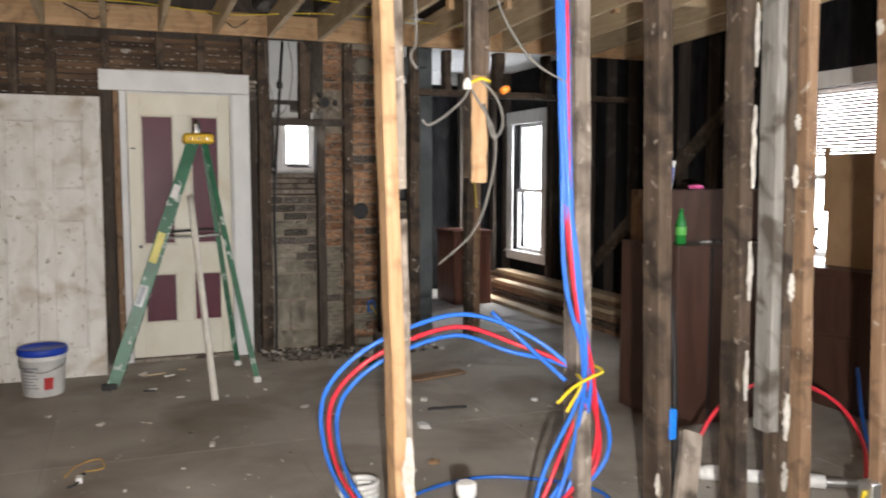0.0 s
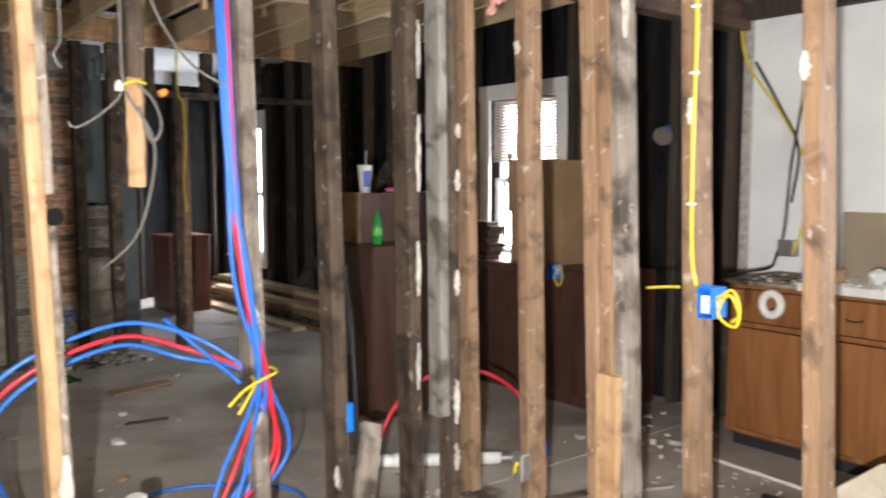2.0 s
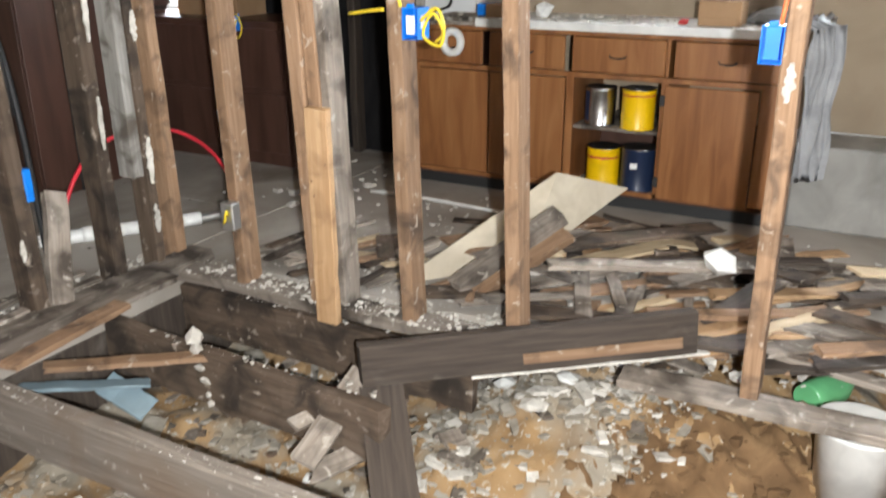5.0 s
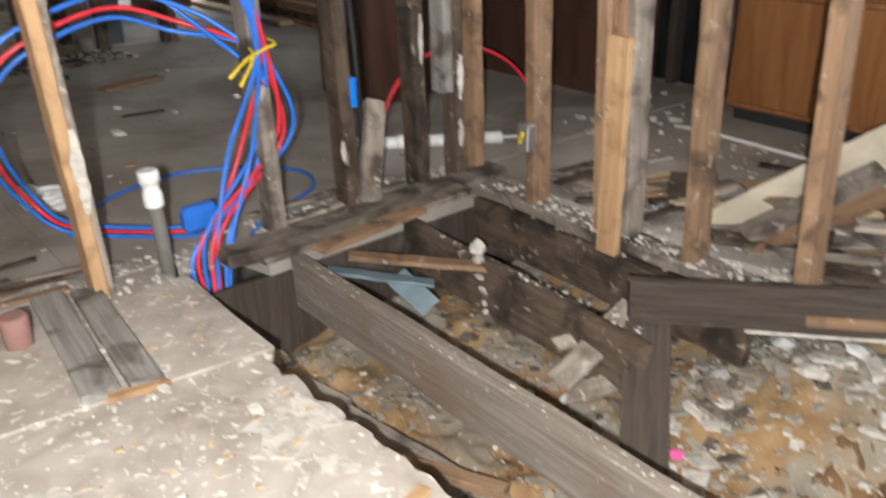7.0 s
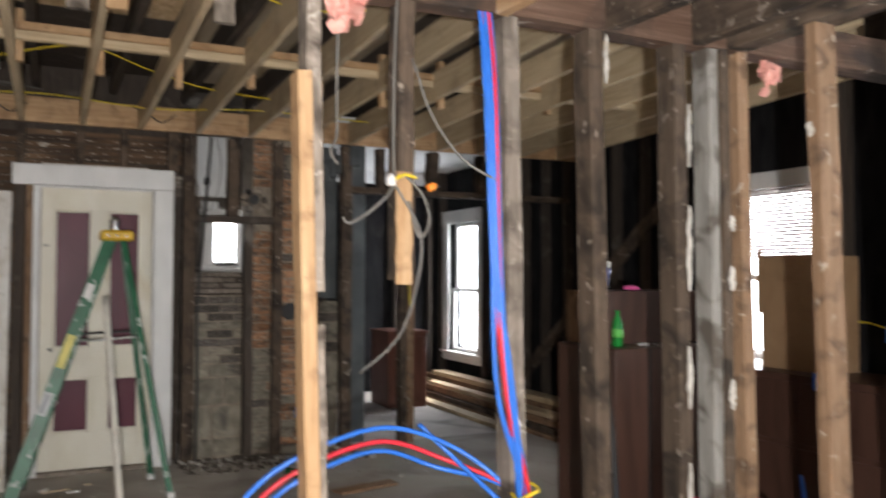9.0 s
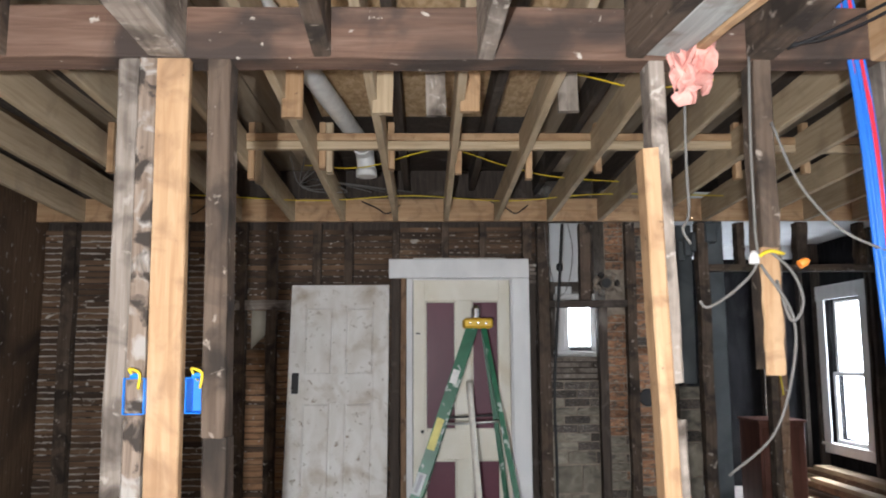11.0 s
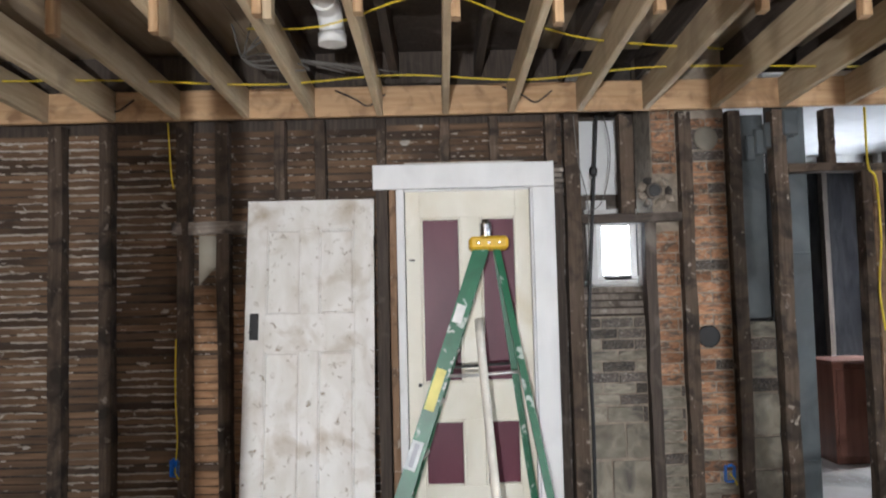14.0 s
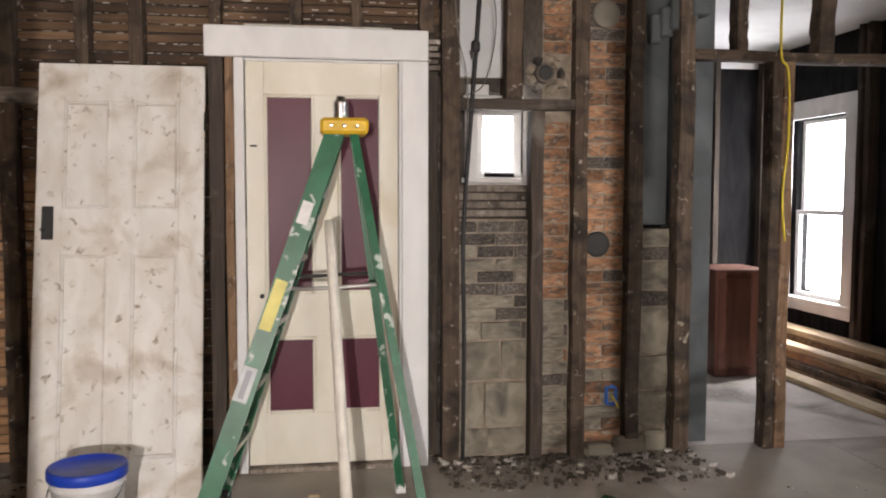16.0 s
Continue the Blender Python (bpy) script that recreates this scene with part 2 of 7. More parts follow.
glass.use_nodes = True
gb = glass.node_tree.nodes["Principled BSDF"]
gb.inputs["Transmission Weight"].default_value, gb.inputs["Roughness"].default_value = 1.0, 0.02
gb.inputs["IOR"].default_value, gb.inputs["Base Color"].default_value = 1.1, (0.96, 0.98, 0.98, 1)
ground_mat = mat("pale_yard_ground", [(0.3, (0.22, 0.21, 0.19)), (0.7, (0.36, 0.35, 0.32))], (1, 1, 1), 1.0, 0.95, 0.2, rnd=False)
siding = mat("pale_siding", [(0.3, (0.25, 0.22, 0.20)), (0.7, (0.31, 0.275, 0.25))], (1, 1, 1), 2.0, 0.8, 0.1, rnd=False)


# ---- building helpers ----
def wm(ob):
    if ob.parent is None:
        return ob.matrix_basis.copy()
    return wm(ob.parent) @ ob.matrix_parent_inverse @ ob.matrix_basis


def part(name, bm, material, parent=None, label="", m=None):
    """Links a bmesh (or a ready mesh) as one object, at the world pose m, under parent."""
    if isinstance(bm, bmesh.types.BMesh):
        me = bpy.data.meshes.new(name)
        bm.normal_update()
        bm.to_mesh(me)
        bm.free()
        me.materials.append(material)
    else:
        me = bm
    ob = new(name, me)
    m = m or Matrix.Identity(4)
    if parent is not None:
        ob.parent = parent
        ob.matrix_parent_inverse = wm(parent).inverted()
    ob.matrix_basis = m
    if label:
        ob["label"] = label
    return ob


def root(name, at, label, category, group="", kind=""):
    ob = new(name)
    ob.empty_display_size = 0.1
    ob.matrix_basis = at if isinstance(at, Matrix) else Matrix.Translation(at)
    return tagged(ob, label, category, group, kind)


def smooth(bm):
    for f in bm.faces:
        f.smooth = True
    return bm


def box(x0, x1, y0, y1, z0, z1, bevel=0.003, bm=None):
    bm = bm or bmesh.new()
    r = bmesh.ops.create_cube(bm, size=1.0, matrix=Matrix.Translation(((x0 + x1) / 2, (y0 + y1) / 2, (z0 + z1) / 2))
                              @ Matrix.Diagonal((x1 - x0, y1 - y0, z1 - z0, 1)))
    if bevel:
        es = list({e for v in r["verts"] for e in v.link_edges})
        bmesh.ops.bevel(bm, geom=es, offset=min(bevel, 0.45 * min(x1 - x0, y1 - y0, z1 - z0)), segments=1, affect='EDGES')
    return bm


def rough_bm(w, d, length, seed=0, segs=6, jit=0.003, ch=0.004, ragged=0.0):
    """A length of lumber along local z, from 0: chamfered section, uneven along its length, with ends that may be ragged."""
    rng = random.Random(seed)
    sec = [(-w / 2 + ch, -d / 2), (w / 2 - ch, -d / 2), (w / 2, -d / 2 + ch), (w / 2, d / 2 - ch),
           (w / 2 - ch, d / 2), (-w / 2 + ch, d / 2), (-w / 2, d / 2 - ch), (-w / 2, -d / 2 + ch)]
    bm = bmesh.new()
    rings = []
    for i in range(segs + 1):
        z = length * i / segs
        ox, oy = rng.uniform(-jit, jit), rng.uniform(-jit, jit)
        ring = []
        for x, y in sec:
            dz = rng.uniform(-ragged, ragged) if i in (0, segs) else 0
            ring.append(bm.verts.new((x + ox + rng.uniform(-jit, jit) * 0.6, y + oy + rng.uniform(-jit, jit) * 0.6, z + dz)))
        rings.append(ring)
    for a, b in zip(rings, rings[1:]):
        for k in range(8):
            bm.faces.new((a[k], a[(k + 1) % 8], b[(k + 1) % 8], b[k]))
    bm.faces.new(rings[0][::-1])
    bm.faces.new(rings[-1])
    return bm


def aim(a, b, side):
    """The pose at a whose z runs to b and whose x lies towards side."""
    a, b = Vector(a), Vector(b)
    z = (b - a).normalized()
    x = Vector(side)
    x = (x - z * x.dot(z)).normalized()
    y = z.cross(x)
    return Matrix.Translation(a) @ Matrix((x, y, z)).transposed().to_4x4()


SEED = [100]


def lumber(name, a, b, w, d, material, parent=None, side=(1, 0, 0), label="", jit=0.003, ragged=0.0, segs=6, ch=0.004):
    """A piece of wood from a to b: w across side, d the other way."""
    SEED[0] += 1
    ln = (Vector(b) - Vector(a)).length
    return part(name, rough_bm(w, d, ln, SEED[0], segs, jit, ch, ragged), material, parent, label, aim(a, b, side))


def spline(pts, sub=8, closed=False):
    p = [Vector(q) for q in pts]
    n = len(p)
    out = []
    last = n if closed else n - 1
    for i in range(last):
        p0 = p[i - 1] if (i or closed) else p[0] * 2 - p[1]
        p1, p2 = p[i], p[(i + 1) % n]
        p3 = p[(i + 2) % n] if (closed or i + 2 < n) else p2 * 2 - p1
        for k in range(sub):
            t = k / sub
            out.append(0.5 * ((2 * p1) + (p2 - p0) * t + (2 * p0 - 5 * p1 + 4 * p2 - p3) * t * t + (3 * p1 - p0 - 3 * p2 + p3) * t ** 3))
    if not closed:
        out.append(p[-1])
    return out


def tube(pts, r, n=8, sub=8, closed=False, bm=None):
    """A bent tube along a smooth line through pts."""
    c = spline(pts, sub, closed)
    bm = bm or bmesh.new()
    rings, prev = [], None
    for i, q in enumerate(c):
        nx = c[(i + 1) % len(c)] if (closed or i + 1 < len(c)) else q
        pv = c[i - 1] if (closed or i) else q
        t = (nx - pv).normalized()
        if prev is None:
            prev = t.orthogonal().normalized()
        x = (prev - t * prev.dot(t)).normalized()
        prev = x
        y = t.cross(x)
        rings.append([bm.verts.new(q + (x * math.cos(2 * math.pi * k / n) + y * math.sin(2 * math.pi * k / n)) * r) for k in range(n)])
    pairs = list(zip(rings, rings[1:])) + ([(rings[-1], rings[0])] if closed else [])
    for a, b in pairs:
        for k in range(n):
            f = bm.faces.new((a[k], a[(k + 1) % n], b[(k + 1) % n], b[k]))
            f.smooth = True
    if not closed:
        bm.faces.new(rings[0][::-1])
        bm.faces.new(rings[-1])
    return bm


def lathe(profile, n=24, bm=None):
    """A turned shape round local z from (radius, height) pairs."""
    bm = bm or bmesh.new()
    rings = [[bm.verts.new((r * math.cos(2 * math.pi * k / n), r * math.sin(2 * math.pi * k / n), z)) for k in range(n)] for r, z in profile]
    for a, b in zip(rings, rings[1:]):
        for k in range(n):
            f = bm.faces.new((a[k], a[(k + 1) % n], b[(k + 1) % n], b[k]))
            f.smooth = True
    bm.faces.new(rings[0][::-1])
    bm.faces.new(rings[-1])
    return bm


def chunk(r, seed, flat=0.6):
    """A broken lump."""
    rng = random.Random(seed)
    bm = bmesh.new()
    bmesh.ops.create_icosphere(bm, subdivisions=1, radius=r)
    sx, sy = rng.uniform(0.7, 1.3), rng.uniform(0.7, 1.3)
    for v in bm.verts:
        k = rng.uniform(0.65, 1.15)
        v.co = Vector((v.co.x * sx * k, v.co.y * sy * k, v.co.z * flat * k))
    return bm


def prism(poly, z0, z1, bm=None):
    """An upright slab over a plan outline."""
    bm = bm or bmesh.new()
    lo = [bm.verts.new((x, y, z0)) for x, y in poly]
    hi = [bm.verts.new((x, y, z1)) for x, y in poly]
    n = len(poly)
    bm.faces.new(lo[::-1])
    bm.faces.new(hi)
    for k in range(n):
        bm.faces.new((lo[k], lo[(k + 1) % n], hi[(k + 1) % n], hi[k]))
    bmesh.ops.recalc_face_normals(bm, faces=bm.faces)
    return bm


# ---- the shell ----
def ragged_line(x0, y0, x1, y1, n, amp, seed):
    rng = random.Random(seed)
    return [(x0 + (x1 - x0) * i / n + rng.uniform(-amp, amp) * (0 < i < n), y0 + (y1 - y0) * i / n + rng.uniform(-amp, amp) * (0 < i < n)) for i in range(n + 1)]


XR, XL, YB, YF = 4.5, -3.0, -1.6, 11.0
XJ, YJ = 2.0, 8.72
hall_floor = prism([(XL, 3.72), (0.92, 3.72)] + [(0.95, 3.86), (1.2, 3.86), (1.25, 3.66), (2.42, 3.66)] + [(XR, 3.66), (XR, YF), (XJ, YF), (XJ, YJ), (XL, YJ)], -0.08, -0.005)
floor = tagged(part("floor", hall_floor, floor_mat), "dusty grey bare floor with dark stains", "floor", kind="structure")
for i in range(7):
    for j in range(3):
        x0, x1 = XL + 1.22 * i, min(XR, XL + 1.22 * (i + 1))
        y0, y1 = (3.88, 5.62, 8.06)[j], (5.62, 8.06, YF)[j]
        if j == 2 and x1 < XJ + 0.1:
            y1 = YJ
        if x1 - x0 > 0.1:
            part("floor_sheet", box(x0 + 0.002, x1 - 0.002, y0 + 0.002, y1 - 0.002, -0.0046, 0.0, 0), dust_floor if j == 2 else floor_mat, floor)
edge = [(0.965, 3.715), (0.945, 3.08)] + ragged_line(0.905, 3.02, 0.93, 2.2, 22, 0.018, 4) + [(0.935, 2.16), (0.898, 2.10), (0.972, 2.055), (1.008, 1.97)] + ragged_line(0.98, 1.90, 0.95, YB, 24, 0.03, 5)
near_floor = tagged(part("floor_near", prism([(XL, YB), (XL, 3.715)] + edge, -0.022, 0.0), ply_mat),
                    "pale dusty subfloor broken off along its edge", "floor", kind="structure")
kedge = [(2.47, 3.655)] + ragged_line(2.46, 2.7, 2.52, 1.95, 10, 0.03, 6) + ragged_line(2.75, 1.7, 3.0, YB, 16, 0.05, 7)
kitchen_floor = tagged(part("floor_kitchen", prism(kedge + [(XR, YB), (XR, 3.655)], -0.03, -0.002), floor_mat),
                       "dusty grey kitchen floor under rubble", "floor", kind="structure")


def wall_with_holes(name, axis, at, thick, u0, u1, z0, z1, holes, material, label):
    """A wall on x = at or y = at with openings (u0, u1, z0, z1) through it."""
    us = sorted({u0, u1, *[h[0] for h in holes], *[h[1] for h in holes]})
    zs = sorted({z0, z1, *[h[2] for h in holes], *[h[3] for h in holes]})
    bm = bmesh.new()
    for a, b in zip(us, us[1:]):
        for c, d in zip(zs, zs[1:]):
            cu, cz = (a + b) / 2, (c + d) / 2
            if any(h[0] < cu < h[1] and h[2] < cz < h[3] for h in holes):
                continue
            if axis == 'x':
                box(at, at + thick, a, b, c, d, 0, bm)
            else:
                box(a, b, at, at + thick, c, d, 0, bm)
    bmesh.ops.remove_doubles(bm, verts=bm.verts, dist=1e-5)
    return tagged(part(name, bm, material), label, "wall", kind="structure")


wall_east = wall_with_holes("wall_east", 'x', XR, 0.16, 3.76, YF, -0.08, 3.0,
                            [(9.91, 10.67, 0.5, 2.06), (5.25, 5.95, 0.85, 2.04)], felt, "dark tar-felted outer wall between bare studs")
wall_kitchen = wall_with_holes("wall_kitchen", 'x', XR, 0.16, YB, 3.757, -0.5, 3.0, [(1.02, 2.22, 1.27, 1.92)], plaster,
                               "cracked white plaster kitchen wall")
wall_north = wall_with_holes("wall_north", 'y', YF, 0.16, XJ, XR + 0.16, -0.08, 3.0, [], felt, "dark far wall of the back room")
wall_jog = wall_with_holes("wall_jog", 'x', XJ - 0.12, 0.12, YJ + 0.16, YF, -0.08, 3.0, [], felt, "dark side wall of the back room")
wall_back = wall_with_holes("wall_back", 'y', YJ, 0.16, XL, XJ, -0.08, 3.0, [(1.20, 1.50, 1.50, 1.92)], sooty, "dark wall behind the chimney with a small window")
part("plaster", box(0.98, 1.40, YJ - 0.02, YJ - 0.003, 2.10, 2.62, 0.004), plaster, wall_back, "white plaster patch")
part("plaster", box(1.13, 1.27, YJ - 0.02, YJ - 0.003, 1.935, 2.06, 0.004), plaster, wall_back, "white plaster patch")
wall_west = wall_with_holes("wall_west", 'x', XL - 0.16, 0.16, YB, YJ + 0.16, -0.5, 3.0, [], lath_wood, "dark brown lath wall")
# Never in view; dark wood chosen so it reflects little light onto the door.
wall_south = wall_with_holes("wall_south", 'y', YB - 0.16, 0.16, XL, XR + 0.16, -0.5, 3.0, [(0.6, 1.6, 0.75, 2.0)], lath_wood, "unseen wall behind the walker, kept dark to limit reflections")
frieze = tagged(part("trim_plaster", box(XJ + 0.01, XR - 0.01, YF - 0.02, YF - 0.003, 2.56, 2.72, 0), plaster), "white plaster left on the upper wall", "wall", kind="structure")
ceiling_back = tagged(part("ceiling_back", box(XJ + 0.003, XR - 0.003, 8.2, YF - 0.004, 2.72, 2.8, 0), plaster), "white plaster ceiling of the back room", "ceiling", kind="structure")

# boards above the joists
cb = bmesh.new()
for i in range(30):
    x = XL + i * 0.25
    if -0.72 < x < 0.60:
        continue
    box(x + 0.003, x + 0.247, 3.6, 8.2, 2.965 + 0.004 * (i % 3), 2.99, 0, cb)
ceiling = tagged(part("ceiling", cb, roof_board), "pale boards above the open ceiling joists", "ceiling", kind="structure")
osb_panel = tagged(part("ceiling_osb", box(-0.74, 0.62, 4.3, 6.55, 2.95, 2.965, 0), osb), "rough strand board under the floor above", "ceiling", kind="structure")
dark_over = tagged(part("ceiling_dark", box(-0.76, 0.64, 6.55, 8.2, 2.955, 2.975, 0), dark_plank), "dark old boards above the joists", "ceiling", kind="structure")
nb = bmesh.new()
for i in range(26):
    y = YB + i * 0.205
    box(XL, XR, y + 0.003, y + 0.20, 2.72 + 0.003 * (i % 2), 2.745, 0, nb)
near_ceiling = tagged(part("ceiling_near", nb, roof_board), "pale boards over dark old joists", "ceiling", kind="structure")
sheet_top = tagged(part("floor_sheet", prism([(-0.9, 3.70), (0.945, 3.705), (0.947, 3.075), (0.62, 3.12), (0.30, 3.16), (-0.9, 3.2)], 0.0005, 0.009), ply_mat), "pale plywood sheet lying on the broken subfloor", "floor", kind="structure")
lid_bm = box(XL - 0.16, XR + 0.16, YB - 0.16, YJ + 0.16, 3.0, 3.1, 0)
box(XJ - 0.12, XR + 0.16, YJ + 0.16, YF + 0.16, 3.0, 3.1, 0, lid_bm)
lid = tagged(part("ceiling_lid", lid_bm, dark_plank), "underside of the storey above", "ceiling", kind="structure")

# outside
gnd = bmesh.new()
bmesh.ops.create_grid(gnd, x_segments=8, y_segments=8, size=400)
ground = tagged(part("ground", gnd, ground_mat, m=pose(0, 0, -0.9)), "pale yard outside the windows", "ground", kind="structure")
nbr = root("neighbour_house", (9.5, 1.5, -0.9), "pale sided house with a brick upper part beyond the yard", "house")
part("wall", box(9.5, 13, -4, 7, -0.9, 1.55, 0.02), siding, nbr)
part("upper_wall", box(9.6, 13, -3.6, 3.2, 1.55, 2.2, 0.02), brick_mat, nbr, "red brick upper wall")

# ---- joists above the hall ----
joists = root("ceiling_joists", (0.0, 6.0, 2.5), "new pine ceiling joists nailed to a pine rim board", "joist", kind="structure")
lumber("rim_board", (XL, 7.885, 2.592), (XR, 7.885, 2.592), 0.178, 0.038, new_pine, joists, (0, 0, 1), "yellow pine rim board", 0.001, segs=20)
JX = [-2.64, -2.23, -1.84, -1.44, -1.036, -0.632, -0.236, 0.150, 0.555, 0.958, 1.366, 1.77, 2.17, 2.58, 2.98, 3.38, 3.79, 4.2]
for i, x in enumerate(JX):
    lumber("joist", (x, 3.86, 2.71), (x + 0.004 * ((i * 7) % 5 - 2), 7.866, 2.592), 0.038, 0.178, grey_pine, joists, (1, 0, 0), "", 0.0015, segs=10)
for x0, x1, y in ((-1.62, 1.75, 6.12), (1.75, 4.3, 6.20)):
    lumber("strongback", (x0, y, 2.699), (x1, y, 2.699), 0.043, 0.038, new_pine, joists, (0, 0, 1), "bright pine strip across the joists", 0.001, segs=14)
    lumber("strongback", (x0, y + 0.012, 2.653), (x1, y + 0.012, 2.653), 0.046, 0.05, grey_pine, joists, (0, 0, 1), "dusty pine strip under the bright one", 0.001, segs=14)
rng = random.Random(9)
for i, x in enumerate(JX[2:15]):
    drop = rng.choice([2.50, 2.53, 2.47, 2.51])
    lumber("cleat", (x + 0.038, 6.19, 2.80), (x + 0.038, 6.19, drop), 0.038, 0.06, new_pine, joists, (1, 0, 0), "", 0.001, segs=2)
    if i in (2, 3):
        lumber("cleat", (x + 0.078, 6.20, 2.80), (x + 0.078, 6.20, drop - 0.02), 0.038, 0.07, grey_pine, joists, (1, 0, 0), "", 0.001, segs=2)
for x, y, z, mt in ((-0.585, 5.06, 2.50, new_pine), (-0.19, 5.1, 2.53, grey_pine), (0.045, 5.06, 2.51, grey_wood), (0.20, 5.1, 2.54, new_pine), (0.62, 5.0, 2.51, grey_wood)):
    lumber("hanger", (x, y, 2.95), (x, y, z), 0.089, 0.038, mt, joists, (1, 0, 0), "short upright hanging from above", 0.003, segs=3)
oldj = root("old_ceiling_joists", (0.0, 6.0, 2.75), "dark old joists above the new ones", "joist", kind="structure")
for i in range(15):
    x = -2.75 + i * 0.52
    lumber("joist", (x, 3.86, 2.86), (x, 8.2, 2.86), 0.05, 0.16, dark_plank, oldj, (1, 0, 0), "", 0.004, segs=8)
nearj = root("near_ceiling_joists", (0.0, 1.0, 2.45), "grimy old joists resting on the stud wall", "joist", kind="structure")
for x in (-2.7, -2.2, -1.70, -1.20):
    lumber("joist", (x, YB, 2.385), (x + 0.02, 3.742, 2.385), 0.055, 0.20, old_wood, nearj, (1, 0, 0), "", 0.004, segs=8)
for x, w, mt in ((-0.72, 0.10, grey_wood), (-0.285, 0.05, old_wood), (0.17, 0.045, grey_wood), (0.94, 0.075, old_wood), (1.72, 0.06, old_wood), (2.10, 0.06, old_wood)):
    lumber("joist", (x + 0.12, YB, 2.385), (x, 3.742, 2.385), w, 0.20, mt, nearj, (1, 0, 0), "", 0.004, 0.004, segs=10)
for x in (2.84, 3.34, 3.85):
    lumber("joist", (x, YB, 2.58), (x + 0.02, 4.0, 2.58), 0.055, 0.22, old_wood, nearj, (1, 0, 0), "", 0.004, segs=8)
painted = mat("grey_painted_board", [(0.3, (0.26, 0.27, 0.26)), (0.7, (0.38, 0.385, 0.37))], GR, 1.6, 0.8, 0.3, ((0.16, 0.13, 0.10), 6.0, 0.55, 0.7))
lumber("joist", (0.585, 3.742, 2.385), (0.80, 2.0, 2.385), 0.05, 0.20, old_wood, nearj, (1, 0, 0), "", 0.003, segs=8)
lumber("soffit_board", (0.665, 3.742, 2.302), (0.90, 2.0, 2.302), 0.11, 0.022, painted, nearj, (1, 0, 0), "grey-painted old board", 0.003, segs=8)
lumber("joist", (0.74, 3.742, 2.36), (0.98, 2.0, 2.36), 0.03, 0.15, new_pine, nearj, (1, 0, 0), "raw pine edge beside the painted board", 0.003, segs=8)

# ---- stud wall between the rooms ----
wall_a = root("stud_wall_1", (0.9, 3.8, 0.0), "bare old stud wall stripped of its plaster", "stud wall", kind="structure")
YA = 3.80


lumber("joist", (1.275, 3.742, 2.38), (1.40, 1.9, 2.38), 0.045, 0.20, new_pine, nearj, (1, 0, 0), "new pine joist beside the old ones", 0.002, segs=8)
nwire = root("joist_wires", (1.2, 3.2, 2.5), "thin black wires sagging along the ceiling joists", "wire")
for k in range(2):
    part("wire", tube([(0.99, 3.68, 2.30 - 0.01 * k), (1.08, 3.58, 2.29 + 0.02 * k), (1.18, 3.36, 2.31 + 0.02 * k), (1.255, 3.0, 2.335), (1.29, 2.6, 2.36 + 0.02 * k), (1.31, 2.3, 2.38)], 0.0045, 6, 6), black_cable, nwire)
plate_wood = mat("reddish_old_plate", [(0.25, (0.085, 0.048, 0.033)), (0.5, (0.125, 0.075, 0.052)), (0.75, (0.17, 0.11, 0.08))], GR, 1.6, 0.85, 0.4, ((0.045, 0.033, 0.027), 3.0, 0.46, 0.62), ((0.40, 0.36, 0.31), 26.0, 0.68, 0.74))
whitewashed = mat("whitewashed_grey_wood", [(0.25, (0.185, 0.175, 0.16)), (0.5, (0.265, 0.252, 0.232)), (0.75, (0.36, 0.345, 0.32))], GR, 1.4, 0.88, 0.4, ((0.10, 0.085, 0.07), 7.0, 0.52, 0.68))

smeared = mat("plaster_smeared_wood", [(0.25, (0.12, 0.085, 0.06)), (0.5, (0.19, 0.145, 0.11)), (0.75, (0.26, 0.205, 0.16))], GR, 1.6, 0.88, 0.45, ((0.31, 0.285, 0.255), 11.0, 0.52, 0.62), ((0.04, 0.032, 0.026), 15.0, 0.54, 0.64))
joist_wood = mat("dusty_joist_wood", [(0.25, (0.155, 0.128, 0.105)), (0.5, (0.215, 0.182, 0.152)), (0.75, (0.28, 0.242, 0.206))], GR, 1.6, 0.9, 0.4, ((0.17, 0.115, 0.075), 2.2, 0.52, 0.72), ((0.40, 0.365, 0.32), 28.0, 0.64, 0.74))


def studs(parent, a, b, w, d, material, side=(1, 0, 0), label="", jit=0.002):
    return lumber("stud", a, b, w, d, material, parent, side, label, jit, 0.004, 12)


lumber("top_plate", (XL, YA, 2.36), (XR, YA, 2.36), 0.15, 0.11, plate_wood, wall_a, (0, 0, 1), "dark double top plate", 0.004, segs=30)
studs(wall_a, (-0.768, YA - 0.01, 0), (-0.766, YA - 0.01, 2.285), 0.048, 0.095, smeared, label="plaster-smeared old stud")
studs(wall_a, (-0.686, YA - 0.03, 0), (-0.702, YA - 0.03, 2.285), 0.092, 0.04, new_pine, label="new pine stud", jit=0.002)
studs(wall_a, (-0.552, YA + 0.005, 0.0), (-0.558, YA + 0.005, 1.25), 0.062, 0.10, old_wood)
studs(wall_a, (-0.561, YA + 0.002, 1.25), (-0.575, YA + 0.002, 2.285), 0.062, 0.10, old_wood)
studs(wall_a, (-0.822, YA, 0), (-0.822, YA, 2.285), 0.056, 0.10, grey_wood)
studs(wall_a, (0.682, YA - 0.005, 0.0), (0.624, YA - 0.005, 2.03), 0.045, 0.09, new_pine, label="new pine stud with a rough edge", jit=0.002)
studs(wall_a, (0.671, YA + 0.005, 1.385), (0.650, YA + 0.005, 2.285), 0.045, 0.095, grey_wood)
studs(wall_a, (0.702, YA + 0.01, 0.0), (0.672, YA + 0.01, 1.285), 0.052, 0.085, grey_wood)
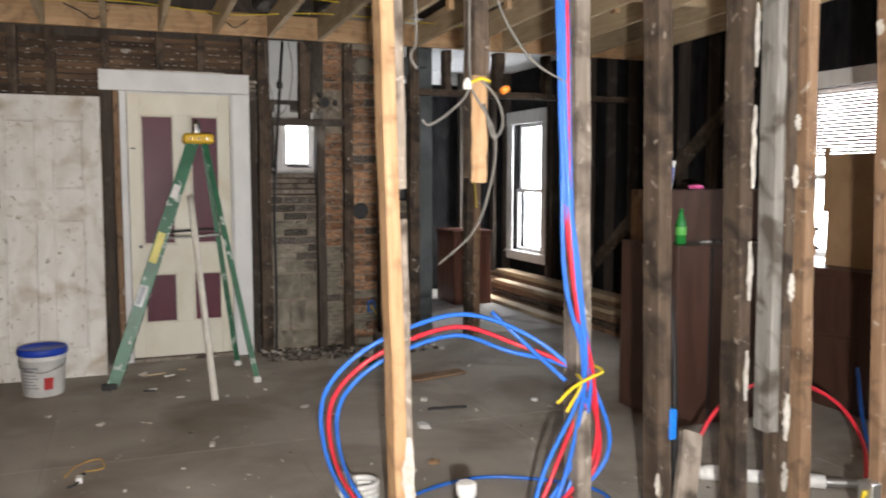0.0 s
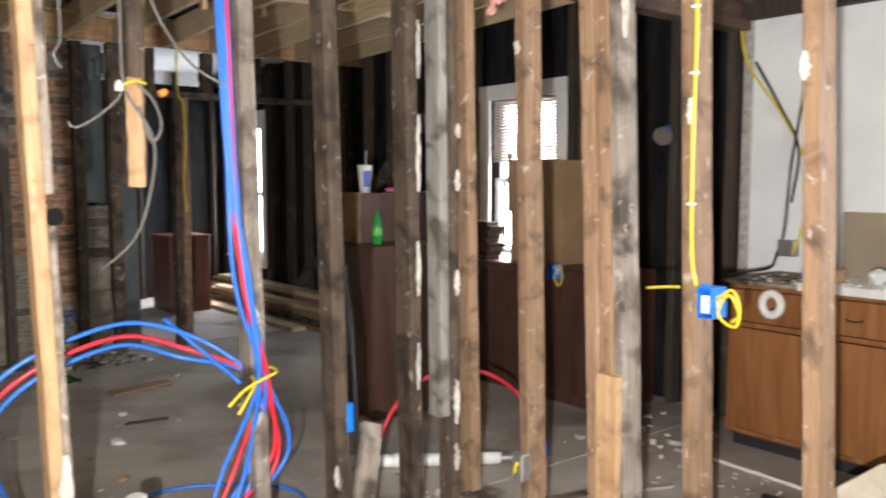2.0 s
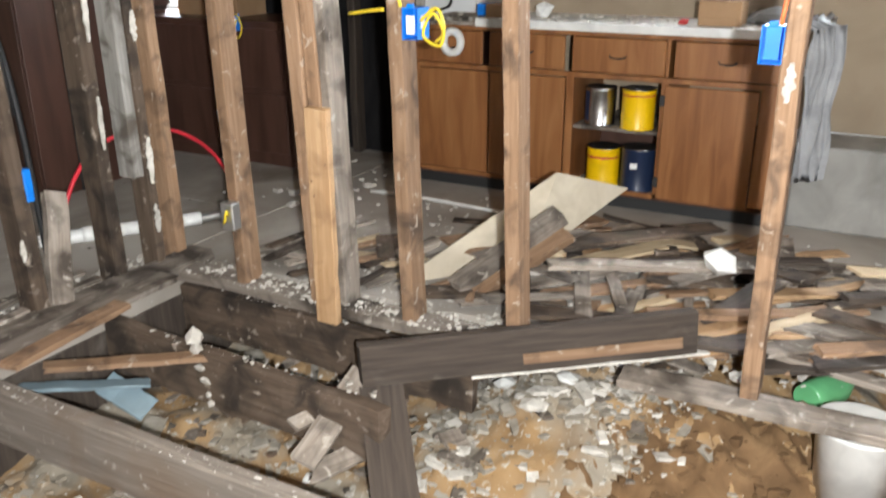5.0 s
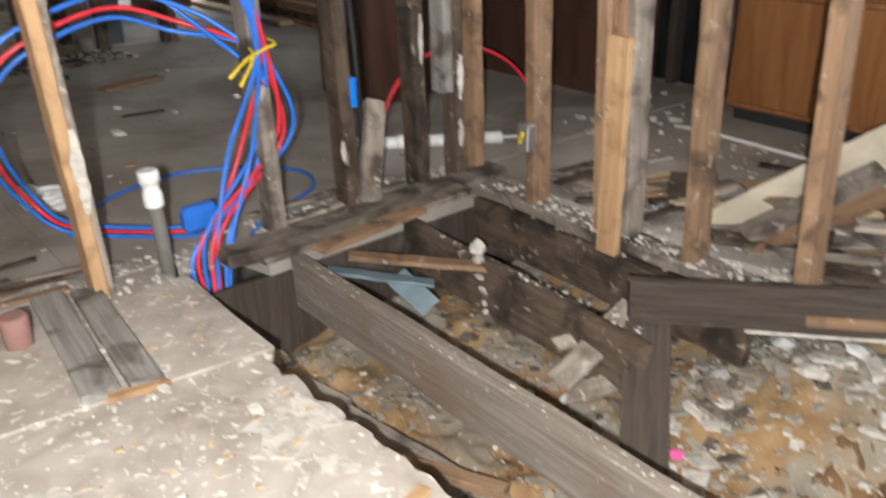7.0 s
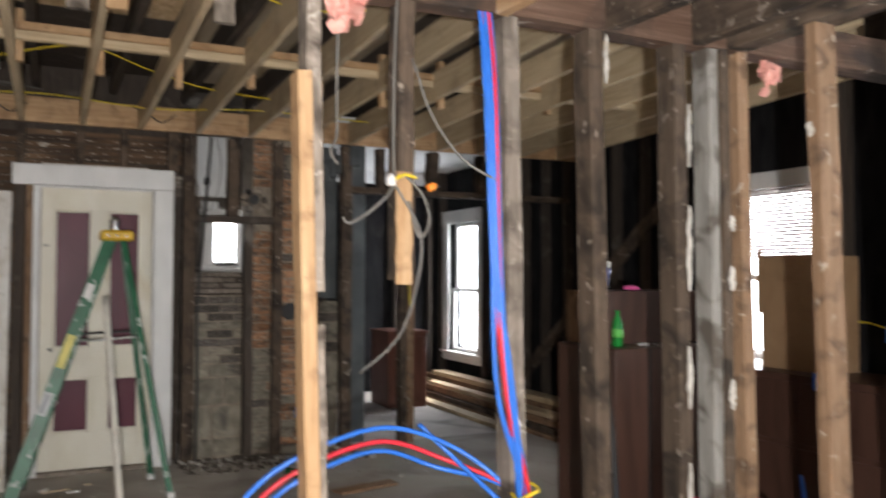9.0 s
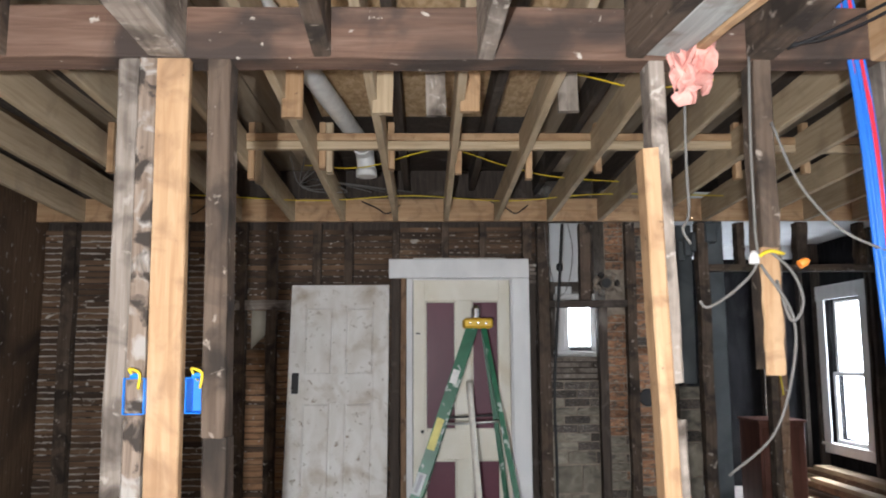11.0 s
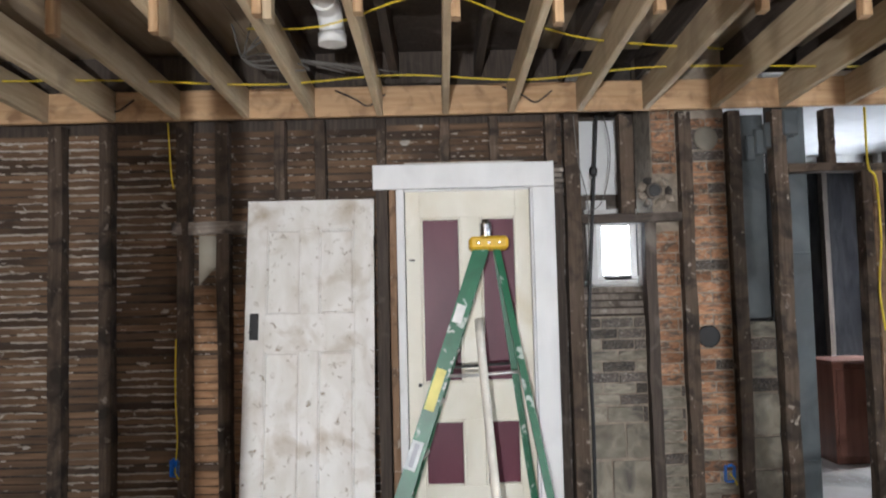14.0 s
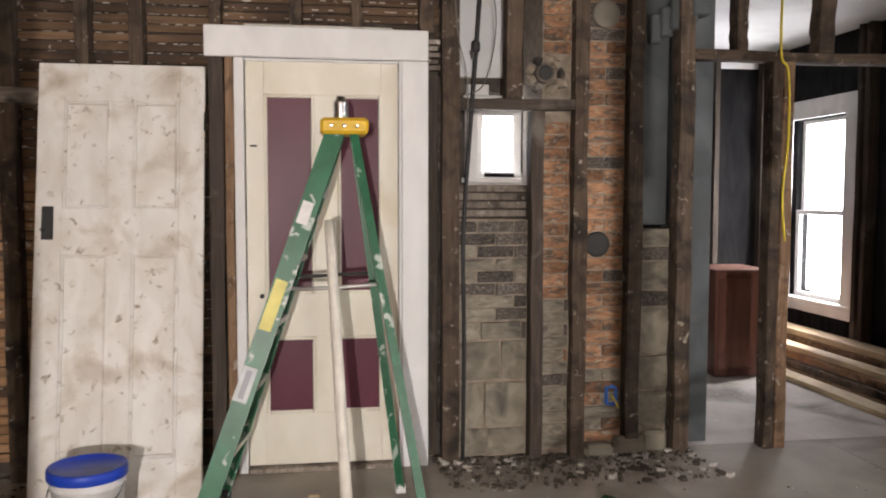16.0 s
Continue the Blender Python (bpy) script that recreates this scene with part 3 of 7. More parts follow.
studs(wall_a, (0.662, YA + 0.012, 1.285), (0.660, YA + 0.012, 1.385), 0.02, 0.085, grey_wood)
studs(wall_a, (0.948, YA, 1.42), (0.948, YA, 2.285), 0.052, 0.095, old_wood, label="old stud cut off above the floor")
studs(wall_a, (0.935, YA - 0.055, 1.405), (0.935, YA - 0.055, 1.75), 0.052, 0.016, new_pine, label="short fresh pine block")
for r_foot, r_head, mt in ((1.392, 1.345, grey_wood), (1.735, 1.682, old_wood), (2.092, 2.052, old_wood)):
    studs(wall_a, (r_foot - 0.029, YA, 0.0), (r_head - 0.029, YA, 2.285), 0.058, 0.10, mt)
studs(wall_a, (2.212, YA - 0.002, 0.42), (2.186, YA - 0.002, 2.285), 0.048, 0.09, whitewashed, label="whitewashed grey strip of stud")
studs(wall_a, (2.262, YA - 0.012, 0.0), (2.232, YA - 0.012, 2.285), 0.042, 0.095, old_wood, label="dark plaster-stained stud")
studs(wall_a, (2.386, YA, 0.0), (2.330, YA, 2.285), 0.054, 0.10, tan_wood)
lumber("sole_plate", (1.1, 3.70, 0.03), (2.45, 3.70, 0.03), 0.05, 0.14, grey_wood, wall_a, (0, 0, 1), "dusty splintered sole plate", 0.006, 0.02, 12)
lumber("sole_plate", (XL, 3.80, 0.012), (-0.5, 3.80, 0.012), 0.03, 0.11, grey_wood, wall_a, (0, 0, 1), "", 0.003, 0.02, 8)

wall_b = root("stud_wall_2", (2.3, 2.4, 0.0), "bare orange-brown stud wall before the kitchen", "stud wall", kind="structure")
XB = 2.298
for foot, head in ((3.335, 3.40), (2.588, 2.66), (2.19, 2.275), (1.448, 1.472)):
    studs(wall_b, (XB, foot - 0.025, 0.04), (XB, head - 0.025, 2.285), 0.05, 0.096, tan_wood, (0, 1, 0))
studs(wall_b, (XB - 0.01, 2.940, 0.04), (XB - 0.01, 3.035, 2.285), 0.06, 0.11, tan_wood, (0, 1, 0))
studs(wall_b, (XB, 2.885, 0.04), (XB, 2.978, 2.285), 0.05, 0.10, tan_wood, (0, 1, 0))
studs(wall_b, (XB + 0.01, 2.845, 0.04), (XB + 0.01, 2.938, 2.285), 0.04, 0.10, grey_wood, (0, 1, 0))
studs(wall_b, (XB - 0.075, 2.882, -0.02), (XB - 0.075, 2.884, 0.765), 0.092, 0.03, new_pine, (0, 1, 0), "new pine splice board")
lumber("top_plate", (XB, YB, 2.36), (XB, 3.74, 2.36), 0.15, 0.11, old_wood, wall_b, (0, 0, 1), "", 0.004, segs=20)
lumber("sole_plate", (XB, 3.64, 0.012), (XB, 2.05, 0.012), 0.05, 0.11, grey_wood, wall_b, (0, 0, 1), "dusty sole plate on a floor joist", 0.005, 0.02, 12)
lumber("sole_plate", (XB + 0.02, 1.82, -0.012), (XB + 0.02, YB, 0.0), 0.032, 0.11, grey_wood, wall_b, (0, 0, 1), "", 0.005, 0.02, 12)

# ---- open floor: joists over dirt ----
pit = root("floor_joists", (1.7, 2.2, -0.25), "old floor joists over bare dirt where boards were torn up", "joist", kind="structure")
for x, w, mt in ((1.36, 0.055, joist_wood), (1.885, 0.055, old_wood), (2.275, 0.055, old_wood)):
    lumber("floor_joist", (x, 3.64, -0.125), (x - 0.03, YB if x < 1.8 else (2.42 if x < 2.2 else 2.30), -0.125 if x < 1.8 else (-0.16 if x < 2.2 else -0.14)), w, 0.20, mt, pit, (1, 0, 0), "", 0.005, 0.01, 16)
lumber("floor_joist", (0.80, 3.64, -0.135), (0.80, YB, -0.135), 0.055, 0.20, dark_plank, pit, (1, 0, 0), "", 0.004, 0.01, 12)
lumber("floor_joist", (2.76, 3.64, -0.135), (2.76, 2.0, -0.135), 0.055, 0.20, dark_plank, pit, (1, 0, 0), "", 0.004, 0.01, 12)
part("end_board", box(0.75, 4.4, 3.665, 3.70, -0.45, -0.085, 0.004), dark_plank, pit)

def dirt_h(x, y):
    """The height of the dirt under the open floor."""
    h = -0.40 + 0.09 * noise.noise((x * 1.6, y * 1.6, 0.3)) + 0.05 * noise.noise((x * 5, y * 5, 4.0)) + 0.03 * noise.noise((x * 14, y * 14, 9.0)) + 0.012 * noise.noise((x * 40, y * 40, 2.0))
    h += 0.29 * max(0.0, min(1.0, (x - 1.95) / 0.5)) * max(0.0, min(1.0, (2.5 - y) / 0.4)) * max(0.0, min(1.0, (y - 1.0) / 0.5))
    h += 0.10 * max(0.0, min(1.0, (1.25 - x) / 0.3)) * max(0.0, min(1.0, (y - 2.2) / 0.5))
    h -= 0.16 * math.exp(-((x - 1.95) ** 2 / 0.12 + (y - 1.25) ** 2 / 0.12))
    h += 0.05 * max(0.0, noise.noise((x * 9, y * 9, 21.0))) * max(0.0, min(1.0, (2.1 - y) / 0.3))
    return h


db = bmesh.new()
bmesh.ops.create_grid(db, x_segments=150, y_segments=200, size=0.5)
for v in db.verts:
    x, y = 0.55 + (v.co.x + 0.5) * 3.0, YB + (v.co.y + 0.5) * (3.70 - YB)
    h = dirt_h(x, y)
    v.co = Vector((x, y, h))
dirt_ground = tagged(part("ground_dirt", smooth(db), dirt), "sandy brown dirt with crumbled plaster under the open floor", "dirt", kind="structure")


# ---- door wall ----
wall_d = root("wall_door", (0.0, 8.0, 0.0), "stripped wall of dark studs, lath, brick and block round a white door", "wall", kind="structure")
YD = 7.98


def dstud(x0, x1, z0, z1, mt=old_wood, y=YD, d=0.10):
    return lumber("stud", ((x0 + x1) / 2, y, z0), ((x0 + x1) / 2, y, z1), x1 - x0, d, mt, wall_d, (1, 0, 0), "", 0.004, 0.004, 8)


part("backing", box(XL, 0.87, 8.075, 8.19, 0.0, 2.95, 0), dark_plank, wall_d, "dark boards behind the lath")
for x0, x1 in ((-2.82, -2.72), (-2.245, -2.16), (-1.94, -1.865), (-1.475, -1.40), (-1.235, -1.16)):
    dstud(x0, x1, 0.0, 2.5)
for x0, x1 in ((-0.885, -0.82), (-0.64, -0.575), (-0.265, -0.21), (0.12, 0.18), (0.42, 0.475), (0.76, 0.83)):
    dstud(x0, x1, 2.215 if x0 > -0.3 else 0.0, 2.5)
dstud(-0.275, -0.205, 0.0, 2.06, dark_plank)
lumber("jack_stud", (-0.175, 7.955, 0.0), (-0.175, 7.955, 2.06), 0.04, 0.08, tan_wood, wall_d, (1, 0, 0), "split orange-brown jack stud", 0.004, 0.004, 8)
dstud(0.875, 0.965, 0.0, 2.5)
lumber("blocking", (-1.50, 7.96, 1.86), (-1.05, 7.96, 1.86), 0.075, 0.07, grey_wood, wall_d, (0, 0, 1), "plaster-splashed blocking", 0.005, 0.01, 6)

# chimney and infill between the studs
hdr = lumber("header", (0.965, 7.965, 1.862), (1.57, 7.965, 1.862), 0.055, 0.07, dark_plank, wall_d, (0, 0, 1), "", 0.004, 0.004, 6)
dstud(1.345, 1.412, 0.0, 1.835, dark_plank, 8.0)
dstud(1.566, 1.642, 0.0, 2.5, old_wood)
dstud(1.868, 1.945, 0.0, 2.5, old_wood)
dstud(2.14, 2.225, 0.0, 2.5, old_wood)
dstud(1.215, 1.30, 1.89, 2.5, old_wood, 8.02)
dstud(2.455, 2.515, 2.165, 2.5, old_wood)
dstud(2.93, 3.02, 2.165, 2.5, old_wood)
dstud(2.665, 2.722, 0.0, 2.11, old_wood)
dstud(2.728, 2.79, 0.0, 2.11, tan_wood)
lumber("header", (2.225, YD, 2.138), (4.39, YD, 2.138), 0.052, 0.10, old_wood, wall_d, (0, 0, 1), "", 0.004, 0.004, 8)
dstud(3.42, 3.48, 2.165, 2.5, old_wood)

# ---- doors ----


def panel_door(thing, w, h, t, stile, rails, mid, panels, frame_mat, panel_mat, recess, m):
    """A four-panel door in local x, z, front towards -y; rails are z ranges, panels (x0, x1, z0, z1)."""
    bm = bmesh.new()
    for x0, x1 in ((0, stile), (w - stile, w)):
        box(x0, x1, 0, t, 0, h, 0.003, bm)
    for z0, z1 in rails:
        box(stile - 0.0005, w - stile + 0.0005, 0.001, t - 0.001, z0, z1, 0.002, bm)
    mx = (panels[0][1] + panels[1][0]) / 2
    for z0, z1 in mid:
        box(mx - 0.057, mx + 0.057, 0.002, t - 0.002, z0, z1, 0.002, bm)
    part("frame", bm, frame_mat, thing, "", m)
    for x0, x1, z0, z1 in panels:
        p = part("panel", box(x0 - 0.006, x1 + 0.006, recess, t - 0.004, z0 - 0.006, z1 + 0.006, 0.002), panel_mat, thing, "", m)
        fb = bmesh.new()
        for a, b, c, d in ((x0, x0 + 0.016, z0, z1), (x1 - 0.016, x1, z0, z1), (x0 + 0.016, x1 - 0.016, z0, z0 + 0.016), (x0 + 0.016, x1 - 0.016, z1 - 0.016, z1)):
            box(a, b, -0.004, recess + 0.002, c, d, 0.005, fb)
        part("moulding", fb, frame_mat, p, "", m)


door = root("door_1", (0.275, 7.95, 0.03), "closed cream-painted panel door with burgundy panels", "door", kind="structure")
DM = pose(-0.10, 7.945, 0.03)
panel_door(door, 0.75, 2.02, 0.035, 0.088, [(0.0, 0.262), (0.652, 0.868), (1.86, 2.02)], [(0.262, 0.652), (0.868, 1.86)],
           [(0.088, 0.333, 0.868, 1.86), (0.448, 0.668, 0.868, 1.86), (0.088, 0.333, 0.262, 0.652), (0.448, 0.668, 0.262, 0.652)], cream, burgundy, 0.012, DM)
part("latch", box(0.02, 0.055, -0.006, 0.0, 1.60, 1.61, 0.002), black, door, "small dark iron latch", DM)
# A black disc stands for the knob hole; its inner shade is in the colour.
part("knob_hole", lathe([(0.012, 0), (0.012, 0.006), (0.008, 0.008)], 12), black, door, "", DM @ pose(0.07, 0, 0.86, 90))
casing = root("door_trim", (0.25, 7.92, 0.0), "white-painted door casing with a wide head board", "door trim", kind="structure")
part("head", box(-0.29, 0.80, 7.905, 7.93, 2.062, 2.212, 0.005), trim_white, casing)
part("leg", box(0.665, 0.80, 7.91, 7.93, 0.0, 2.060, 0.005), trim_white, casing)
part("stop", box(0.652, 0.664, 7.915, 7.99, 0.0, 2.06, 0.003), trim_white, casing)
part("stop", box(-0.152, -0.105, 7.915, 7.99, 0.0, 2.06, 0.003), trim_white, casing)
part("head_stop", box(-0.104, 0.651, 7.925, 7.99, 2.048, 2.060, 0.003), trim_white, casing)
for i in range(5):
    part("lath_end", box(0.803, 0.862 - 0.012 * (i % 2), 7.915, 7.928, 2.02 + 0.032 * i, 2.043 + 0.032 * i, 0.002), grey_wood, casing)
part("crumbs", box(-0.10, 0.62, 7.915, 7.93, 2.214, 2.222, 0.003), crumb, casing, "plaster crumbs on the head board")
sill = tagged(part("threshold", box(-0.10, 0.66, 7.90, 8.07, 0.0, 0.025, 0.004), grey_wood), "worn grey wooden threshold under the closed door", "threshold", kind="structure")

loose = root("loose_door", (-0.66, 7.56, 0.0), "old white-painted panel door leaning against the studs", "door")
LM = Matrix.Translation((-1.035, 7.555, 0.006)) @ pose(0, 0, 0, -10.0, 0, 0)
panel_door(loose, 0.75, 2.035, 0.035, 0.115, [(0.0, 0.20), (1.13, 1.345), (1.855, 2.035)], [(0.20, 1.13), (1.345, 1.855)],
           [(0.115, 0.325, 0.20, 1.13), (0.425, 0.635, 0.20, 1.13), (0.115, 0.325, 1.345, 1.855), (0.425, 0.635, 1.345, 1.855)], white_door, white_door, 0.017, LM)
part("lock_plate", box(0.03, 0.082, -0.006, 0.0, 1.20, 1.355, 0.004), black, loose, "black iron rim lock", LM)
part("lock_knob", lathe([(0.010, 0), (0.012, 0.012), (0.006, 0.02)], 12), black, loose, "", LM @ pose(0.04, -0.004, 1.245, 90))
part("hinge", box(0.748, 0.754, -0.002, 0.03, 1.72, 1.81, 0.002), black, loose, "", LM)

# ---- step ladder, pole, bucket ----
ladder = root("step_ladder", (0.2, 7.2, 0.0), "paint-spattered green fibreglass step ladder with a yellow cap, standing open", "ladder")


def channel(w, d, length, seed):
    """A C-section rail along local z, open towards +y."""
    t = 0.006
    if d > 0:
        prof = [(-w / 2, 0), (w / 2, 0), (w / 2, d), (w / 2 - t, d), (w / 2 - t, t), (-w / 2 + t, t), (-w / 2 + t, d), (-w / 2, d)]
    else:
        prof = [(-w / 2, 0), (-w / 2, d), (-w / 2 + t, d), (-w / 2 + t, -t), (w / 2 - t, -t), (w / 2 - t, d), (w / 2, d), (w / 2, 0)]
    bm = prism(prof, 0, length)
    return bm


def rail(a, b, w, d, label=""):
    a, b = Vector(a), Vector(b)
    m = aim(a, b, (1, 0, 0))
    if (m.to_3x3() @ Vector((0, 1, 0))).y < 0:
        m = m @ pose(0, 0, 0, 0, 0, 180)
    return part("rail", channel(w, d, (b - a).length, 1), ladder_green, ladder, label, m)


f1 = rail((-0.245, 7.13, 0.03), (0.325, 7.36, 1.665), 0.082, 0.03, "green front rail with safety labels")
f2 = rail((-0.20, 7.60, 0.03), (0.335, 7.50, 1.665), 0.075, -0.03)
r1 = rail((0.682, 6.99, 0.03), (0.405, 7.36, 1.665), 0.036, 0.028, "thin green rear rail")
r2 = rail((0.62, 7.55, 0.03), (0.41, 7.50, 1.665), 0.036, -0.028)
for i in range(1, 6):
    k = i / 6
    a, b = Vector((-0.262, 7.13, 0.03)).lerp(Vector((0.325, 7.36, 1.665)), k), Vector((-0.20, 7.60, 0.03)).lerp(Vector((0.335, 7.50, 1.665)), k)
    lumber("step", a + Vector((0.01, 0.012, 0)), b + Vector((0.01, -0.008, 0)), 0.07, 0.022, alu, ladder, (1, 0, 0), "ribbed aluminium step", 0.0, 0, 1, 0.002)
part("cap", box(0.262, 0.468, 7.335, 7.525, 1.655, 1.725, 0.014), ladder_yellow, ladder, "yellow plastic ladder cap")
for dx in (0.31, 0.365, 0.42):
    part("bolt", lathe([(0.009, 0), (0.009, 0.004), (0.005, 0.006)], 10), steel, ladder, "", pose(dx, 7.334, 1.69, 90))
part("spreader", tube([(0.075, 7.30, 1.00), (0.27, 7.24, 1.005), (0.50, 7.235, 1.02)], 0.008, 8, 4), alu, ladder, "metal spreader bar")
part("spreader", tube([(0.10, 7.53, 1.02), (0.28, 7.54, 1.03), (0.49, 7.53, 1.04)], 0.008, 8, 4), black, ladder)
for (x, y), w in (((-0.27, 7.13), 0.10), ((0.684, 6.985), 0.05), ((-0.205, 7.60), 0.09), ((0.622, 7.55), 0.05)):
    part("foot", box(x - w / 2, x + w / 2, y - 0.02, y + 0.03, 0.0, 0.04, 0.006), bucket_white if w < 0.06 else black, ladder, "worn foot pad")
FM = aim((-0.262, 7.13, 0.03), (0.325, 7.36, 1.665), (1, 0, 0))
fy = FM.to_3x3() @ Vector((0, 1, 0))
FL = FM if fy.y > 0 else FM @ pose(0, 0, 0, 0, 0, 180)
part("label", box(-0.026, 0.026, -0.003, -0.001, 0.86, 1.08, 0), plain("yellow_sticker", (0.72, 0.66, 0.22), 0.6), ladder, "faded yellow safety label", FL)
part("label", box(-0.03, 0.03, -0.003, -0.001, 0.55, 0.70, 0), plain("grey_sticker", (0.55, 0.58, 0.58), 0.6), ladder, "pale maker's label with dark script", FL)
part("label_script", box(-0.012, 0.012, -0.0045, -0.0032, 0.565, 0.685, 0), label_grey, ladder, "", FL)
part("label", box(-0.028, 0.02, -0.003, -0.001, 1.33, 1.43, 0), plain("white_spatter", (0.70, 0.70, 0.68), 0.6), ladder, "white paint spatter", FL)
cup_tin = tagged(part("tin", lathe([(0.03, 0), (0.031, 0.004), (0.031, 0.066), (0.033, 0.07), (0.026, 0.078), (0.02, 0.08), (0.02, 0.095)], 20), steel, m=pose(0.352, 7.42, 1.7255)),
                 "small silver tin on the ladder's cap", "tin")
pole = tagged(part("pole", tube([(0.362, 6.60, 0.0), (0.33, 7.0, 0.645), (0.298, 7.348, 1.28)], 0.022, 14, 6), pale_pole), "off-white pole leaning against the step ladder", "pole")

bucket = root("bucket", (-0.672, 7.19, 0.0), "white plastic pail with a blue lid and printed label", "bucket")
BM = pose(-0.672, 7.19, 0.0)
part("body", lathe([(0.118, 0.0), (0.124, 0.006), (0.138, 0.235), (0.144, 0.237), (0.144, 0.25), (0.139, 0.252), (0.141, 0.268)], 36), bucket_white, bucket, "", BM)
part("lid", lathe([(0.150, 0.2685), (0.154, 0.272), (0.154, 0.305), (0.150, 0.313), (0.138, 0.313), (0.134, 0.304), (0.02, 0.302)], 36), bucket_blue, bucket, "blue snap-on lid", BM)


def wrap(r0, r1, z0, z1, a0, a1, n=10):
    bm = bmesh.new()
    vs = [[bm.verts.new((r * math.cos(radians(a0 + (a1 - a0) * k / n)), r * math.sin(radians(a0 + (a1 - a0) * k / n)), z)) for k in range(n + 1)] for r, z in ((r0, z0), (r1, z1))]
    for k in range(n):
        bm.faces.new((vs[0][k], vs[0][k + 1], vs[1][k + 1], vs[1][k]))
    return smooth(bm)


part("label", wrap(0.1275, 0.1385, 0.05, 0.13, 276, 300), label_red, bucket, "red printed panel", BM)
for k in range(7):
    z0 = 0.06 + 0.021 * k
    r0 = 0.1245 + 0.0611 * (z0 - 0.006) + 0.001
    part("print_line", wrap(r0, r0 + 0.0005, z0, z0 + (0.016 if k > 4 else 0.008), 214, 262 - 6 * (k % 3)), label_grey, bucket, "grey printed line", BM)
part("handle", tube([(-0.143, -0.01, 0.245), (-0.12, -0.10, 0.20), (0.0, -0.16, 0.17), (0.12, -0.10, 0.20), (0.143, -0.01, 0.245)], 0.003, 6, 8), steel, bucket, "thin wire handle", BM)

# ---- beyond the door wall ----
duct = tagged(part("duct", box(2.232, 2.372, 8.02, 8.30, 0.03, 2.70, 0.004), galv), "dull grey sheet-metal duct rising beside the doorway", "duct", kind="structure")
part("seam", box(2.230, 2.374, 8.017, 8.302, 0.36, 0.372, 0.002), galv, duct)
part("seam", box(2.230, 2.374, 8.017, 8.302, 1.62, 1.632, 0.002), galv, duct)
duct2 = tagged(part("duct_panel", box(1.955, 2.135, 8.07, 8.11, 1.235, 2.5, 0.003), galv), "grey metal sheet between the studs", "duct", kind="structure")
part("edge", tube([(1.955, 8.06, 2.45), (1.955, 8.06, 1.245), (2.132, 8.06, 1.24), (2.135, 8.06, 1.16)], 0.006, 6, 3), black, duct2)
bent = bmesh.new()
for k in range(5):
    box(2.0 + 0.05 * k, 2.06 + 0.06 * k, 8.0 - 0.02 * k, 8.02, 2.20 + 0.035 * k, 2.36 + 0.035 * k, 0.01, bent)
part("crumpled_sheet", bent, galv, duct2)

studs_e = root("wall_east_studs", (4.44, 7.0, 0.0), "dark studs against black tar felt", "stud wall", kind="structure")
for i in range(19):
    y = 3.83 + i * 0.385
    if 5.1 < y < 6.1 or 9.7 < y < 10.85:
        continue
    lumber("stud", (4.452, y, 0.0), (4.452, y, 2.72), 0.05, 0.09, dark_plank, studs_e, (0, 1, 0), "", 0.004, 0.004, 8)
lumber("brace", (4.37, 9.15, 0.12), (4.37, 6.35, 2.18), 0.13, 0.025, old_wood, studs_e, (0, 0, 1), "diagonal brace board", 0.003, 0.004, 8)
for y in (5.08, 6.12, 9.70, 10.86):
    lumber("stud", (4.452, y, 0.0), (4.452, y, 2.72), 0.05, 0.09, dark_plank, studs_e, (0, 1, 0), "", 0.004, 0.004, 8)
studs_n = root("wall_north_studs", (2.0, 10.95, 0.0), "dark studs against the far felted wall", "stud wall", kind="structure")
for i in range(16):
    x = -2.6 + i * 0.46
    if x < 2.1:
        continue
    lumber("stud", (x, 10.94, 0.0), (x, 10.94, 2.7), 0.05, 0.09, dark_plank, studs_n, (1, 0, 0), "", 0.004, 0.004, 6)


